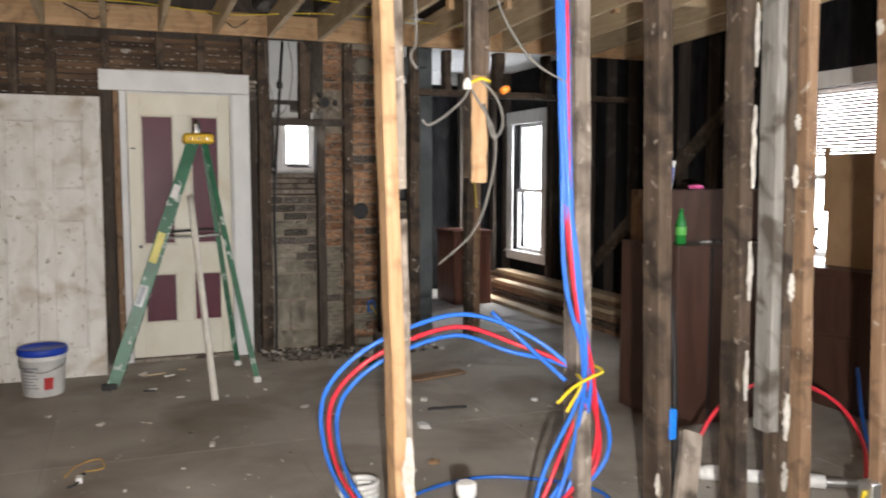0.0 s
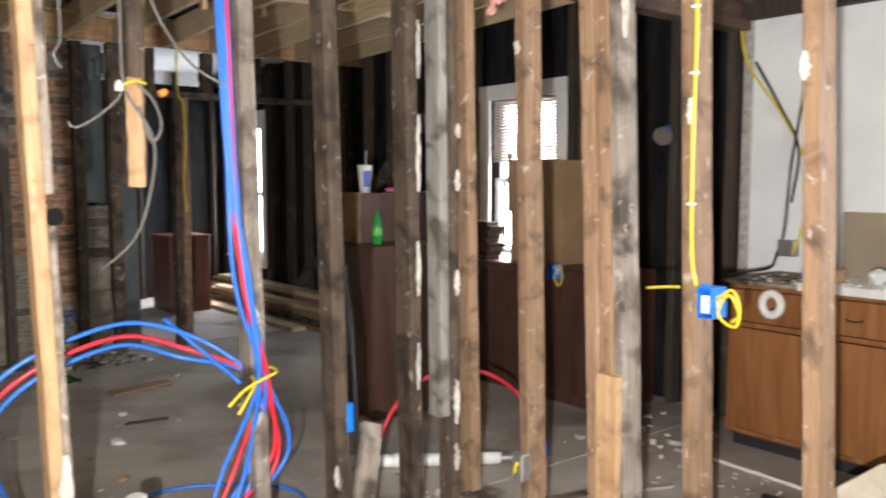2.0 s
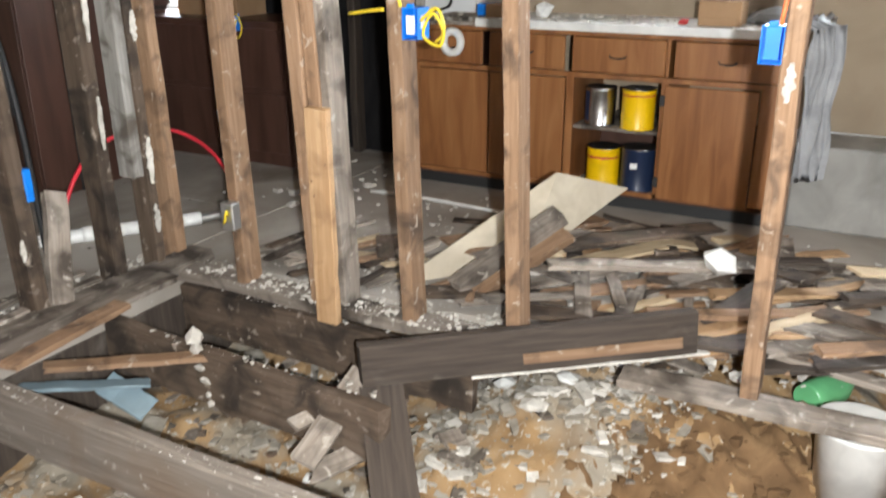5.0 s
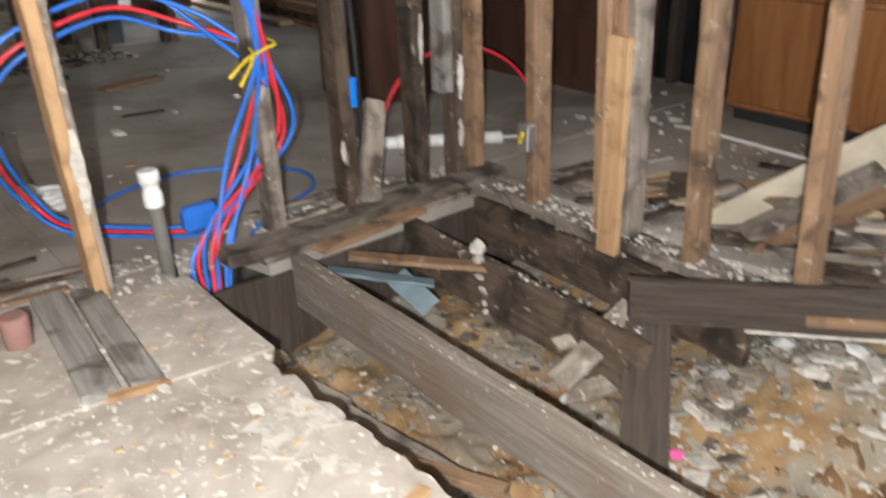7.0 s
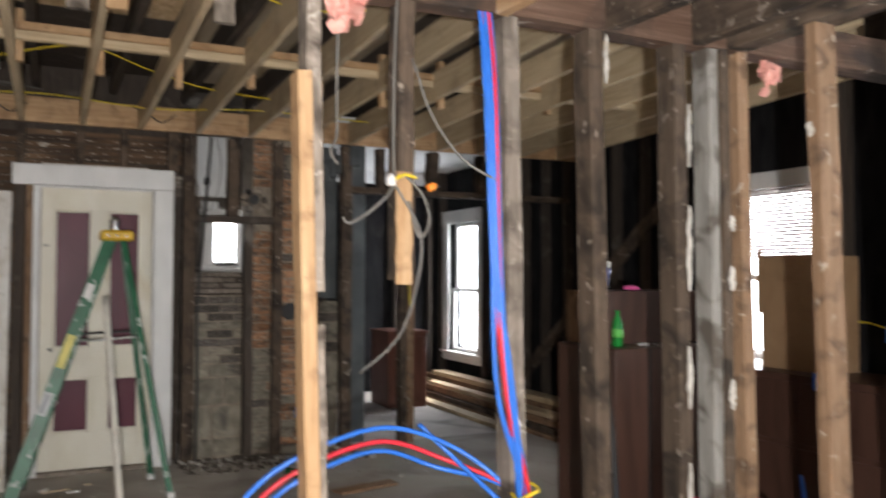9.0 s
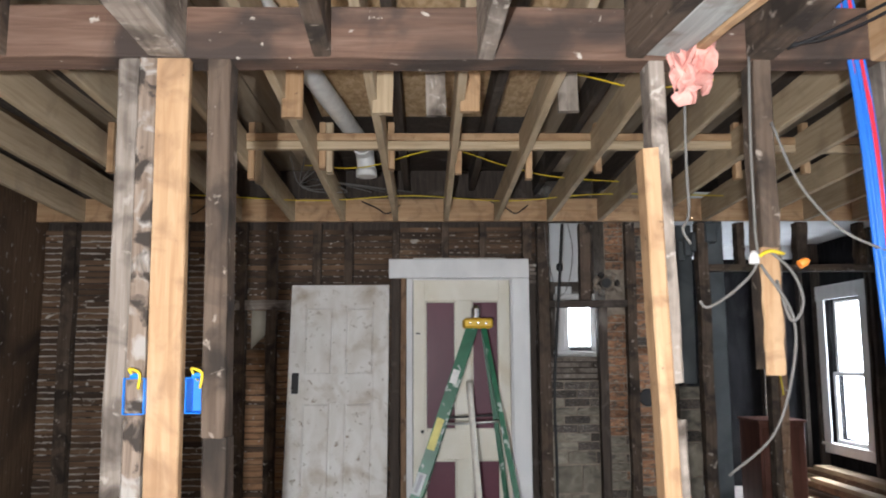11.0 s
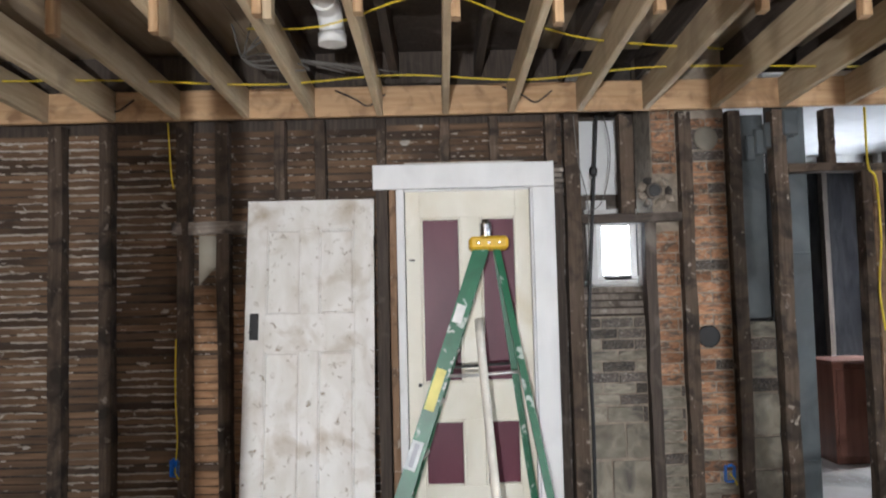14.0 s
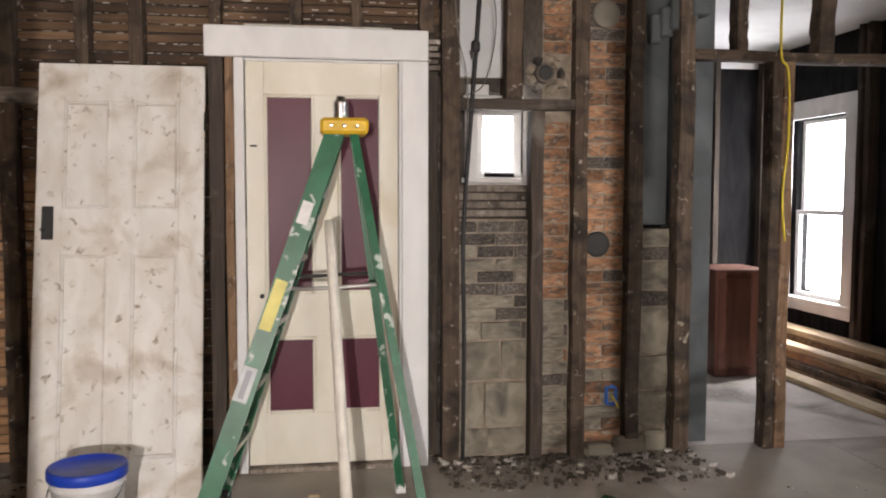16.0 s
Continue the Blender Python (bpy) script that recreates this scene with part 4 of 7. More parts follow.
def window(name, axis, at, u0, u1, z0, z1, casing_w, label, sash_mid=None, inward=-1, stool=True):
    """A cased sash window in a wall; (u0, u1, z0, z1) is the opening."""
    r = root(name, (at, (u0 + u1) / 2, z0) if axis == 'x' else ((u0 + u1) / 2, at, z0), label, "window", kind="structure")

    def b(name_, a0, a1, t0, t1, c0, c1, mt, parent, bev=0.004, lab=""):
        lo, hi = sorted((at + inward * t0, at + inward * t1))
        bm = box(lo, hi, a0, a1, c0, c1, bev) if axis == 'x' else box(a0, a1, lo, hi, c0, c1, bev)
        return part(name_, bm, mt, parent, lab)
    cw = casing_w
    b("casing", u0 - cw, u0, 0.002, 0.024, z0, z1, trim_white, r)
    b("casing", u1, u1 + cw, 0.002, 0.024, z0, z1, trim_white, r)
    b("casing_head", u0 - cw - 0.01, u1 + cw + 0.01, 0.002, 0.03, z1, z1 + cw, trim_white, r)
    if stool:
        b("window_sill", u0 - cw - 0.02, u1 + cw + 0.02, -0.05, 0.05, z0 - 0.03, z0, trim_white, r)
        b("apron", u0 - cw, u1 + cw, 0.002, 0.022, z0 - 0.115, z0 - 0.031, trim_white, r)
    zm = sash_mid or (z0 + z1) / 2
    for (c0, c1, dep) in ((z0 + 0.002, zm + 0.015, -0.04), (zm - 0.015, z1 - 0.002, -0.085)):
        fb = bmesh.new()
        lo, hi = sorted((at + inward * dep, at + inward * (dep - 0.035)))
        for a0, a1, d0, d1 in ((u0 + 0.002, u0 + 0.055, c0, c1), (u1 - 0.055, u1 - 0.002, c0, c1), (u0 + 0.055, u1 - 0.055, c0, c0 + 0.04), (u0 + 0.055, u1 - 0.055, c1 - 0.035, c1)):
            box(lo, hi, a0, a1, d0, d1, 0.003, fb) if axis == 'x' else box(a0, a1, lo, hi, d0, d1, 0.003, fb)
        s = part("sash", fb, trim_white, r)
        mid = (lo + hi) / 2
        g = box(mid - 0.002, mid + 0.002, u0 + 0.04, u1 - 0.04, c0 + 0.035, c1 - 0.03, 0) if axis == 'x' else box(u0 + 0.04, u1 - 0.04, mid - 0.002, mid + 0.002, c0 + 0.035, c1 - 0.03, 0)
        p = part("pane", g, glass, s)
        p.visible_shadow = False
    return r


window("window_1", 'x', XR - 0.04, 9.91, 10.67, 0.5, 2.06, 0.16, "white double-hung sash window in a dark felted wall", 1.25)
window("window_2", 'x', XR - 0.04, 5.25, 5.95, 0.85, 2.04, 0.115, "white sash window half covered by a raised slatted blind", 1.42)
window("window_3", 'x', XR, 1.02, 2.22, 1.275, 1.92, 0.09, "white kitchen window in plaster wall", 1.56, stool=False)
window("window_4", 'y', YJ, 1.20, 1.50, 1.50, 1.92, 0.075, "small white window glimpsed beside the chimney", 1.515)
board_beige = mat("beige_foam_board", [(0.3, (0.44, 0.385, 0.35)), (0.7, (0.53, 0.47, 0.43))], (1, 1, 1), 3.0, 0.85, 0.1, rnd=False)
sash_board = root("window_board", (4.49, 1.62, 1.28), "beige insulation board set in the lower kitchen sash with a paper label", "board")
part("sheet", box(4.478, 4.496, 1.025, 2.219, 1.262, 1.572, 0.003), board_beige, sash_board)
paper = part("paper_label", box(4.4745, 4.4775, 1.50, 1.60, 1.42, 1.535, 0), bucket_white, sash_board, "white paper label with grey print")
for k in range(6):
    part("print_line", box(4.4728, 4.4742, 1.508, 1.592 - 0.012 * (k % 3), 1.436 + 0.015 * k, 1.443 + 0.015 * k, 0), label_grey, paper)
part("mark", box(4.4762, 4.4778, 2.075, 2.09, 1.395, 1.44, 0), black, sash_board, "small dark mark")
blind = root("window_blind", (4.47, 5.6, 2.0), "dusty slatted blind hanging crookedly in the upper window", "blind")
for i in range(20):
    part("slat", box(4.479, 4.4805, 5.255, 5.945, 2.018 - 0.024 * i, 2.037 - 0.024 * i, 0), blind_mat, blind, "", pose(0, 0, 0))
part("cord", tube([(4.488, 5.85, 2.03), (4.488, 5.86, 1.5), (4.486, 5.87, 1.0)], 0.002, 5, 4), pvc, blind)

back_cab = root("back_cabinet", (3.47, 9.9, 0.0), "dark reddish-brown wooden cabinet standing in the back room", "cabinet")
cab_red = mat("reddish_brown_wood", [(0.3, (0.11, 0.042, 0.028)), (0.6, (0.17, 0.07, 0.048))], (6, 6, 0.8), 2.0, 0.45, 0.05, spec=0.4)
part("body", box(3.25, 3.70, 9.68, 10.20, 0.0, 0.80, 0.006), cab_red, back_cab)
part("top", box(3.235, 3.715, 9.665, 10.215, 0.8005, 0.825, 0.005), cab_red, back_cab)
part("door", box(3.27, 3.68, 9.662, 9.679, 0.06, 0.76, 0.004), cab_red, back_cab)

rng = random.Random(21)
for i, (x, z, w, h, y0, y1, mt) in enumerate((
        (4.22, 0.02, 0.20, 0.04, 7.5, 10.9, grey_wood), (4.00, 0.02, 0.19, 0.04, 7.4, 10.6, tan_wood), (3.80, 0.02, 0.14, 0.04, 7.9, 10.4, grey_pine),
        (4.24, 0.0625, 0.20, 0.045, 7.6, 10.9, grey_wood), (4.03, 0.065, 0.19, 0.05, 7.5, 10.7, old_wood), (4.25, 0.13, 0.19, 0.09, 7.7, 10.9, grey_pine),
        (4.06, 0.12, 0.16, 0.06, 7.55, 10.5, tan_wood), (4.27, 0.2, 0.18, 0.05, 7.8, 10.8, tan_wood), (4.28, 0.25, 0.18, 0.05, 7.6, 10.6, grey_pine), (4.08, 0.17, 0.13, 0.04, 7.7, 10.3, grey_pine))):
    b = lumber("board", (x, y0, z), (x + rng.uniform(-0.02, 0.02), y1, z), w, h, mt, None, (1, 0, 0), "", 0.001, 0.002, 6)
    tagged(b, "long salvaged board stacked under the back window", "board", "stacked boards")


# ---- tubing and wires in the stud wall ----
def jig(p, k, s):
    return (p[0] + s * math.sin(k * 2.1), p[1] + s * math.cos(k * 1.7), p[2])


pexr = 0.0085
coil = root("pipe_coil", (1.0, 3.9, 0.0), "looped blue and red plastic water pipes tied with yellow wire", "pipe coil")
for k in range(8):
    mt = pex_red if k in (1, 3, 5) else pex_blue
    s = 0.020
    ox, oy = s * math.sin(k * 0.8), s * 0.8 * math.cos(k * 2.3)
    sp = (k - 3.5) / 3.5
    bulge = (0.22, 0.14, 0.07, 0.02, -0.04, 0.18, 0.10, 0.05)[k]
    pts = [(1.0 + 0.015 * k, 3.70 + 0.012 * (k % 3), -0.12), (1.03 + 0.02 * k, 3.75, 0.08 + 0.02 * (k % 3)), (1.25 + bulge * 1.05, 3.80 + oy, 0.38),
           (1.338 + ox * 0.8 + bulge * 0.15, 3.735 + oy * 0.6, 0.72), (1.285 + ox + 0.03 * sp, 3.718 + oy * 0.5, 1.05), (1.243 + ox + 0.012 * sp, 3.715 + oy * 0.4, 1.45),
           (1.225 + ox * 0.9, 3.722 + oy * 0.3, 2.0), (1.222 + ox * 0.9, 3.76, 2.29), (1.22 + ox, 3.80, 2.5), (1.21 + ox, 3.80, 2.70)]
    part("pipe", tube(pts, pexr, 8, 8), mt, coil)
loops = ((pex_blue, 1.00, 0.0, 0.0), (pex_red, 0.93, 0.03, -0.02), (pex_blue, 0.86, 0.055, -0.025))
for mt, sc, dy, dz in loops:
    cx, cz = 0.93, 0.50

    def q(x, y, z):
        return (cx + (x - cx) * sc + (0.045 if x < 1.0 else 0.0), y + dy, cz + (z - cz) * (sc if z > 0.3 else 1) + dz * (z > 0.3))
    part("loop", tube([(1.36, 3.74, 0.60), (1.335, 3.82, 0.735), q(1.19, 3.92, 0.86), q(0.92, 3.955, 0.935), q(0.68, 3.96, 0.885), q(0.51, 3.98, 0.79), q(0.425, 4.02, 0.65),
                       q(0.465, 4.15, 0.42), q(0.57, 4.28, 0.20), (0.74, 4.25 - dy, 0.06 + dy), (1.0, 4.02 - dy, 0.035 + dy), (1.15, 3.88, 0.03 + dy), (1.06, 3.76, -0.10)], pexr, 8, 8), mt, coil, "looped length of pipe")
part("loop", tube([(0.76, 4.32, 0.012), (1.0, 4.62, 0.012), (1.4, 4.72, 0.012), (1.78, 4.45, 0.012), (1.75, 4.15, 0.012), (1.4, 3.95, 0.02), (1.12, 3.76, -0.08)], pexr, 8, 8), pex_blue, coil, "loop lying on the floor")
part("pipe_end", tube([(1.30, 3.80, 0.70), (1.20, 3.93, 0.82), (1.10, 4.0, 0.93)], pexr, 8, 6), pex_blue, coil)
part("tie", tube([(1.19, 3.66, 0.665), (1.26, 3.675, 0.71), (1.34, 3.69, 0.735), (1.395, 3.71, 0.745), (1.40, 3.78, 0.75), (1.34, 3.80, 0.735), (1.30, 3.69, 0.715), (1.22, 3.65, 0.635)], 0.006, 6, 6), yellow_cable, coil, "yellow tie wire")
part("tape", box(1.02, 1.16, 3.80, 3.87, 0.10, 0.20, 0.02), pex_blue, coil, "blue tape wrapped round the pipes")

stub = root("drain_stub", (0.93, 3.80, 0.0), "grey plastic drain pipe stub with a white cap", "pipe")
part("pipe", lathe([(0.026, -0.15), (0.026, 0.30)], 18), grey_cable, stub, "", pose(0.93, 3.80, 0, 0, -2, 0))
part("cap", lathe([(0.033, 0.25), (0.034, 0.255), (0.034, 0.30), (0.029, 0.302), (0.029, 0.335), (0.036, 0.337), (0.036, 0.375), (0.030, 0.38)], 20), pvc, stub, "white screw cap", pose(0.93, 3.80, 0, 0, -2, 0))

drain = root("drain_pipe", (2.5, 4.25, 0.05), "white plastic drain pipe lying behind the studs", "pipe")
part("pipe", tube([(2.17, 4.47, 0.035), (2.45, 4.28, 0.035), (2.80, 4.045, 0.035)], 0.032, 14, 4), pvc, drain)
for a in (0.35, 0.8):
    c = Vector((2.17, 4.47, 0.037)).lerp(Vector((2.80, 4.045, 0.037)), a)
    d = Vector((0.63, -0.425, 0)).normalized() * 0.04
    part("coupling", tube([c - d, c, c + d], 0.037, 14, 2), pvc, drain)
part("fitting", tube([(2.80, 4.045, 0.035), (2.84, 4.02, 0.035), (2.93, 3.96, 0.035)], 0.02, 10, 3), alu, drain, "metal end fitting")
redloop = root("red_pipe_loop", (2.6, 4.05, 0.0), "red plastic water pipe arching up behind the studs", "pipe")
part("pipe", tube([(2.03, 4.05, -0.06), (2.06, 4.05, 0.25), (2.24, 4.05, 0.48), (2.55, 4.05, 0.525), (2.85, 4.05, 0.40), (3.03, 4.05, 0.18), (3.06, 4.05, -0.06)], 0.0095, 8, 10), pex_red, redloop)
blue2 = root("blue_pipe", (2.95, 4.0, 0.0), "short blue plastic pipe leaning behind the studs", "pipe")
part("pipe", tube([(3.08, 3.98, 0.0), (3.2, 4.2, 0.2), (3.42, 4.45, 0.42)], 0.0095, 8, 6), pex_blue, blue2)
hose = root("black_hose", (1.84, 3.9, 0.0), "black electrical conduit rising beside a stud", "conduit")
part("conduit", tube([(1.86, 3.9, 0.0), (1.85, 3.9, 0.5), (1.83, 3.9, 0.85), (1.77, 3.88, 1.15), (1.75, 3.88, 1.5), (1.76, 3.88, 2.285)], 0.012, 8, 8), black_cable, hose)
part("sleeve", tube([(1.80, 3.895, 0.72), (1.785, 3.885, 1.0), (1.78, 3.885, 1.09)], 0.022, 8, 5), black_cable, hose)
part("tape", box(1.712, 1.742, 3.742, 3.80, 0.45, 0.565, 0.004), box_blue, hose, "blue tape")

oldw = root("hanging_cables", (0.93, 3.78, 2.3), "old grey cables dangling from the top plate", "cable")
for pts in ([(0.735, 3.78, 2.29), (0.73, 3.78, 2.0), (0.725, 3.76, 1.85), (0.70, 3.74, 1.80), (0.72, 3.74, 1.76)],
            [(0.905, 3.735, 2.29), (0.895, 3.73, 2.05), (0.89, 3.72, 1.80), (0.885, 3.71, 1.70), (0.82, 3.70, 1.63), (0.745, 3.69, 1.585), (0.72, 3.69, 1.60)],
            [(0.93, 3.73, 1.74), (0.985, 3.72, 1.68), (1.01, 3.72, 1.60), (0.98, 3.73, 1.55), (0.945, 3.73, 1.66)],
            [(0.90, 3.72, 1.70), (0.985, 3.73, 1.56), (0.985, 3.76, 1.40), (0.95, 3.82, 1.24), (0.86, 3.92, 1.12)],
            [(0.96, 3.74, 2.1), (1.02, 3.73, 1.93), (1.12, 3.72, 1.80), (1.235, 3.705, 1.735)]):
    part("cable", tube(pts, 0.0042, 6, 6), grey_cable, oldw)
part("wire_nut", lathe([(0.014, 0), (0.014, 0.02), (0.006, 0.035)], 10), bucket_white, oldw, "white wire nut", pose(0.875, 3.70, 1.70))
part("wire_nut", lathe([(0.012, 0), (0.012, 0.02), (0.006, 0.03)], 10), plain("orange_nut", (0.8, 0.25, 0.03), 0.5), oldw, "orange wire nut", pose(1.01, 3.73, 1.70, 0, 60))
part("bare_wire", tube([(0.88, 3.70, 1.715), (0.92, 3.705, 1.735), (0.965, 3.72, 1.73)], 0.005, 6, 4), yellow_cable, oldw)


def torn(name, at, r, seed, material, label, stretch=(1, 1, 1)):
    rg = random.Random(seed)
    bm = bmesh.new()
    for k in range(26):
        q = chunk(r * rg.uniform(0.2, 0.46), seed * 50 + k, 0.5)
        me = bpy.data.meshes.new("tuft")
        m = Matrix.Translation((rg.gauss(0, 0.27) * r * stretch[0], rg.gauss(0, 0.3) * r * stretch[1], rg.gauss(0, 0.32) * r * stretch[2])) @ pose(0, 0, 0, rg.uniform(0, 180), rg.uniform(0, 180), rg.uniform(0, 180))
        for v in q.verts:
            v.co = m @ Vector((v.co.x * rg.uniform(0.6, 1.7), v.co.y, v.co.z * 0.6))
        q.to_mesh(me)
        q.free()
        bm.from_mesh(me)
        bpy.data.meshes.remove(me)
    return tagged(part(name, bm, material, m=Matrix.Translation(at)), label, "insulation", kind="stuff")


torn("insulation", (0.735, 3.71, 2.235), 0.10, 3, pink_wool, "torn tuft of pink fibreglass insulation on the plate", (0.95, 0.4, 1.15))
torn("insulation", (2.52, 3.80, 2.24), 0.09, 5, pink_wool, "torn strip of pink fibreglass insulation hanging from above", (0.5, 0.4, 1.6))


def elec_box(at, rz, label):
    r = root("electrical_box", at, label, "electrical box", "blue electrical boxes")
    m = pose(*at, 0, 0, rz)
    bm = bmesh.new()
    w, h, d, t = 0.056, 0.095, 0.075, 0.003
    box(-w / 2, w / 2, d - t, d, -h / 2, h / 2, 0.001, bm)
    for x in (-w / 2, w / 2 - t):
        box(x, x + t, 0, d - t, -h / 2, h / 2, 0.001, bm)
    for z in (-h / 2, h / 2 - t):
        box(-w / 2 + t, w / 2 - t, 0, d - t, z, z + t, 0.001, bm)
    part("body", bm, box_blue, r, "", m)
    part("sticker", box(w / 2, w / 2 + 0.001, 0.02, 0.045, -0.015, 0.025, 0), bucket_white, r, "white printed sticker", m)
    part("tab", box(-0.012, 0.012, 0.001, 0.012, h / 2, h / 2 + 0.012, 0.002), box_blue, r, "", m)
    return r


b1 = elec_box((2.246, 2.535, 1.05), -90, "blue plastic switch box nailed to a tan stud")
part("wire_loop", tube([(2.25, 2.50, 1.06), (2.24, 2.44, 1.10), (2.235, 2.41, 1.05), (2.245, 2.43, 0.99), (2.25, 2.49, 1.02), (2.24, 2.45, 1.085), (2.25, 2.42, 1.03), (2.26, 2.45, 1.0)], 0.005, 6, 8), yellow_cable, b1, "coiled yellow cable tail")
part("sticker", box(2.242, 2.2455, 2.516, 2.545, 1.02, 1.075, 0), bucket_white, b1, "white printed sticker")
ycab = root("yellow_cable", (2.245, 2.61, 1.1), "yellow electrical cable stapled down a stud", "cable")
part("cable", tube([(2.243, 2.592, 2.29), (2.243, 2.585, 1.9), (2.243, 2.59, 1.5), (2.243, 2.583, 1.2), (2.243, 2.565, 1.10)], 0.006, 6, 8), yellow_cable, ycab)
for z in (1.95, 1.75, 1.35):
    part("staple", box(2.234, 2.2495, 2.576, 2.602, z, z + 0.008, 0.001), bucket_white, ycab)
part("tail", tube([(2.25, 2.63, 1.09), (2.26, 2.68, 1.085), (2.28, 2.78, 1.07)], 0.005, 6, 4), yellow_cable, ycab)
b3 = elec_box((2.246, 1.487, 1.04), -90, "blue plastic outlet box nailed to the end stud")
part("wire", tube([(2.245, 1.47, 1.09), (2.243, 1.455, 1.3), (2.243, 1.45, 1.7), (2.243, 1.452, 2.28)], 0.006, 6, 6), plain("orange_cable", (0.75, 0.16, 0.05), 0.5), b3, "orange-red cable")
b2 = elec_box((4.395, 4.66, 1.09), -90, "blue plastic box on a dark stud with yellow cable")
part("cable", tube([(4.40, 4.66, 1.13), (4.39, 4.64, 1.5), (4.39, 4.62, 2.0), (4.39, 4.64, 2.70)], 0.006, 6, 6), yellow_cable, b2, "yellow feed cable")
part("cable", tube([(4.39, 4.68, 1.13), (4.36, 4.80, 1.16), (4.36, 4.95, 1.14), (4.38, 5.06, 1.15)], 0.006, 6, 6), yellow_cable, b2)
b4 = elec_box((3.79, 4.66, 0.85), -90, "blue plastic box on the drawer unit with coiled yellow cable")
part("wire_loop", tube([(3.78, 4.63, 0.88), (3.77, 4.57, 0.90), (3.77, 4.54, 0.83), (3.78, 4.58, 0.77), (3.785, 4.62, 0.82), (3.77, 4.57, 0.87)], 0.005, 6, 8), yellow_cable, b4)
for x, y_front in ((-0.765, 3.732), (-0.612, 3.762)):
    eb = elec_box((x, y_front, 1.36), 0, "blue plastic switch box nailed beside the new pine stud")
    part("wire_loop", tube([(x, y_front + 0.02, 1.40), (x - 0.01, y_front - 0.01, 1.43), (x + 0.02, y_front - 0.02, 1.42), (x + 0.012, y_front, 1.38)], 0.004, 6, 6), yellow_cable, eb)
eo = root("outlet_box", (2.25, 3.33, 0.33), "rusty metal outlet box low on a stud", "electrical box")
part("body", box(2.205, 2.25, 3.285, 3.345, 0.27, 0.375, 0.004), alu, eo)
part("wire", tube([(2.205, 3.31, 0.33), (2.19, 3.30, 0.35), (2.195, 3.32, 0.30)], 0.006, 6, 4), yellow_cable, eo)
for x, z, yy in ((-1.49, 0.44, 7.925), (1.80, 0.32, 7.95)):
    ob_ = elec_box((x, yy, z), 0, "blue plastic outlet box on the door wall")
    part("wire", tube([(x, yy + 0.02, z), (x + 0.01, yy - 0.015, z - 0.02), (x + 0.03, yy - 0.012, z - 0.06)], 0.005, 6, 4), yellow_cable, ob_)
yw = root("wall_cable", (-1.5, 7.92, 1.0), "yellow cable running down the lath wall", "cable")
part("cable", tube([(-1.52, 7.925, 2.5), (-1.50, 7.92, 2.2), (-1.485, 7.92, 2.1)], 0.005, 6, 4), yellow_cable, yw)
part("cable", tube([(-1.475, 7.922, 1.2), (-1.48, 7.92, 0.9), (-1.47, 7.92, 0.62), (-1.48, 7.925, 0.49)], 0.005, 6, 4), yellow_cable, yw)
yp = root("post_cable", (2.73, 7.92, 2.0), "yellow cable hanging down a doorway post", "cable")
part("cable", tube([(2.70, 7.925, 2.5), (2.70, 7.92, 2.15), (2.745, 7.92, 2.05), (2.755, 7.92, 1.7), (2.73, 7.92, 1.4), (2.75, 7.92, 1.15)], 0.007, 6, 6), yellow_cable, yp)
wp = root("old_conduit", (1.0, 7.93, 1.2), "old black gas pipe with fittings running up the wall", "pipe")
part("pipe", tube([(0.985, 7.945, 0.0), (0.99, 7.935, 0.6), (0.985, 7.935, 1.2), (1.03, 7.935, 1.9), (1.075, 7.95, 2.49)], 0.011, 8, 6), black, wp)
part("coupling", lathe([(0.018, 0), (0.024, 0.01), (0.024, 0.045), (0.018, 0.055)], 12), black, wp, "", pose(1.045, 7.94, 2.12))
for k, pts in enumerate(([(0.93, 7.92, 2.49), (0.95, 7.91, 2.2), (1.0, 7.91, 1.95), (0.99, 7.91, 1.6)], [(1.12, 7.95, 2.49), (1.15, 7.94, 2.3), (1.13, 7.93, 2.1), (1.08, 7.93, 1.95), (1.0, 7.92, 1.90)])):
    part("wire", tube(pts, 0.003, 5, 6), grey_cable, wp)

cj = root("joist_cables", (0.0, 7.0, 2.7), "yellow and grey cables threaded through the joists", "cable")
part("cable", tube([(-2.4, 7.35, 2.62), (-1.6, 7.32, 2.60), (-0.8, 7.36, 2.57), (-0.1, 7.34, 2.60), (0.6, 7.38, 2.57), (1.3, 7.33, 2.61), (2.4, 7.38, 2.60)], 0.004, 6, 8), yellow_cable, cj)
part("cable", tube([(-0.8, 6.9, 2.72), (-0.4, 6.7, 2.66), (0.1, 6.55, 2.74), (0.5, 6.8, 2.70), (0.9, 7.0, 2.66), (1.6, 7.2, 2.66)], 0.004, 6, 8), yellow_cable, cj)
part("cable", tube([(0.3, 5.0, 2.78), (0.75, 5.2, 2.74), (1.1, 5.3, 2.72), (1.6, 5.1, 2.75)], 0.0045, 6, 8), yellow_cable, cj)
for k in range(4):
    part("cable", tube([(-0.95 + 0.1 * k, 7.2, 2.85), (-0.85, 7.15 - 0.05 * k, 2.62), (-0.55 - 0.08 * k, 7.2, 2.6 + 0.03 * k), (-0.7, 7.3, 2.7), (-0.4 + 0.1 * k, 7.5, 2.66)], 0.004, 5, 6), grey_cable, cj)
for x0 in (-2.0, -0.5, 0.5):
    part("cable", tube([(x0, 7.86, 2.66), (x0 + 0.12, 7.84, 2.60), (x0 + 0.2, 7.85, 2.56), (x0 + 0.3, 7.86, 2.63)], 0.005, 6, 6), black_cable, cj)
vent = root("vent_pipe", (-0.45, 6.3, 2.85), "white plastic waste pipe slung between the ceiling joists", "pipe")
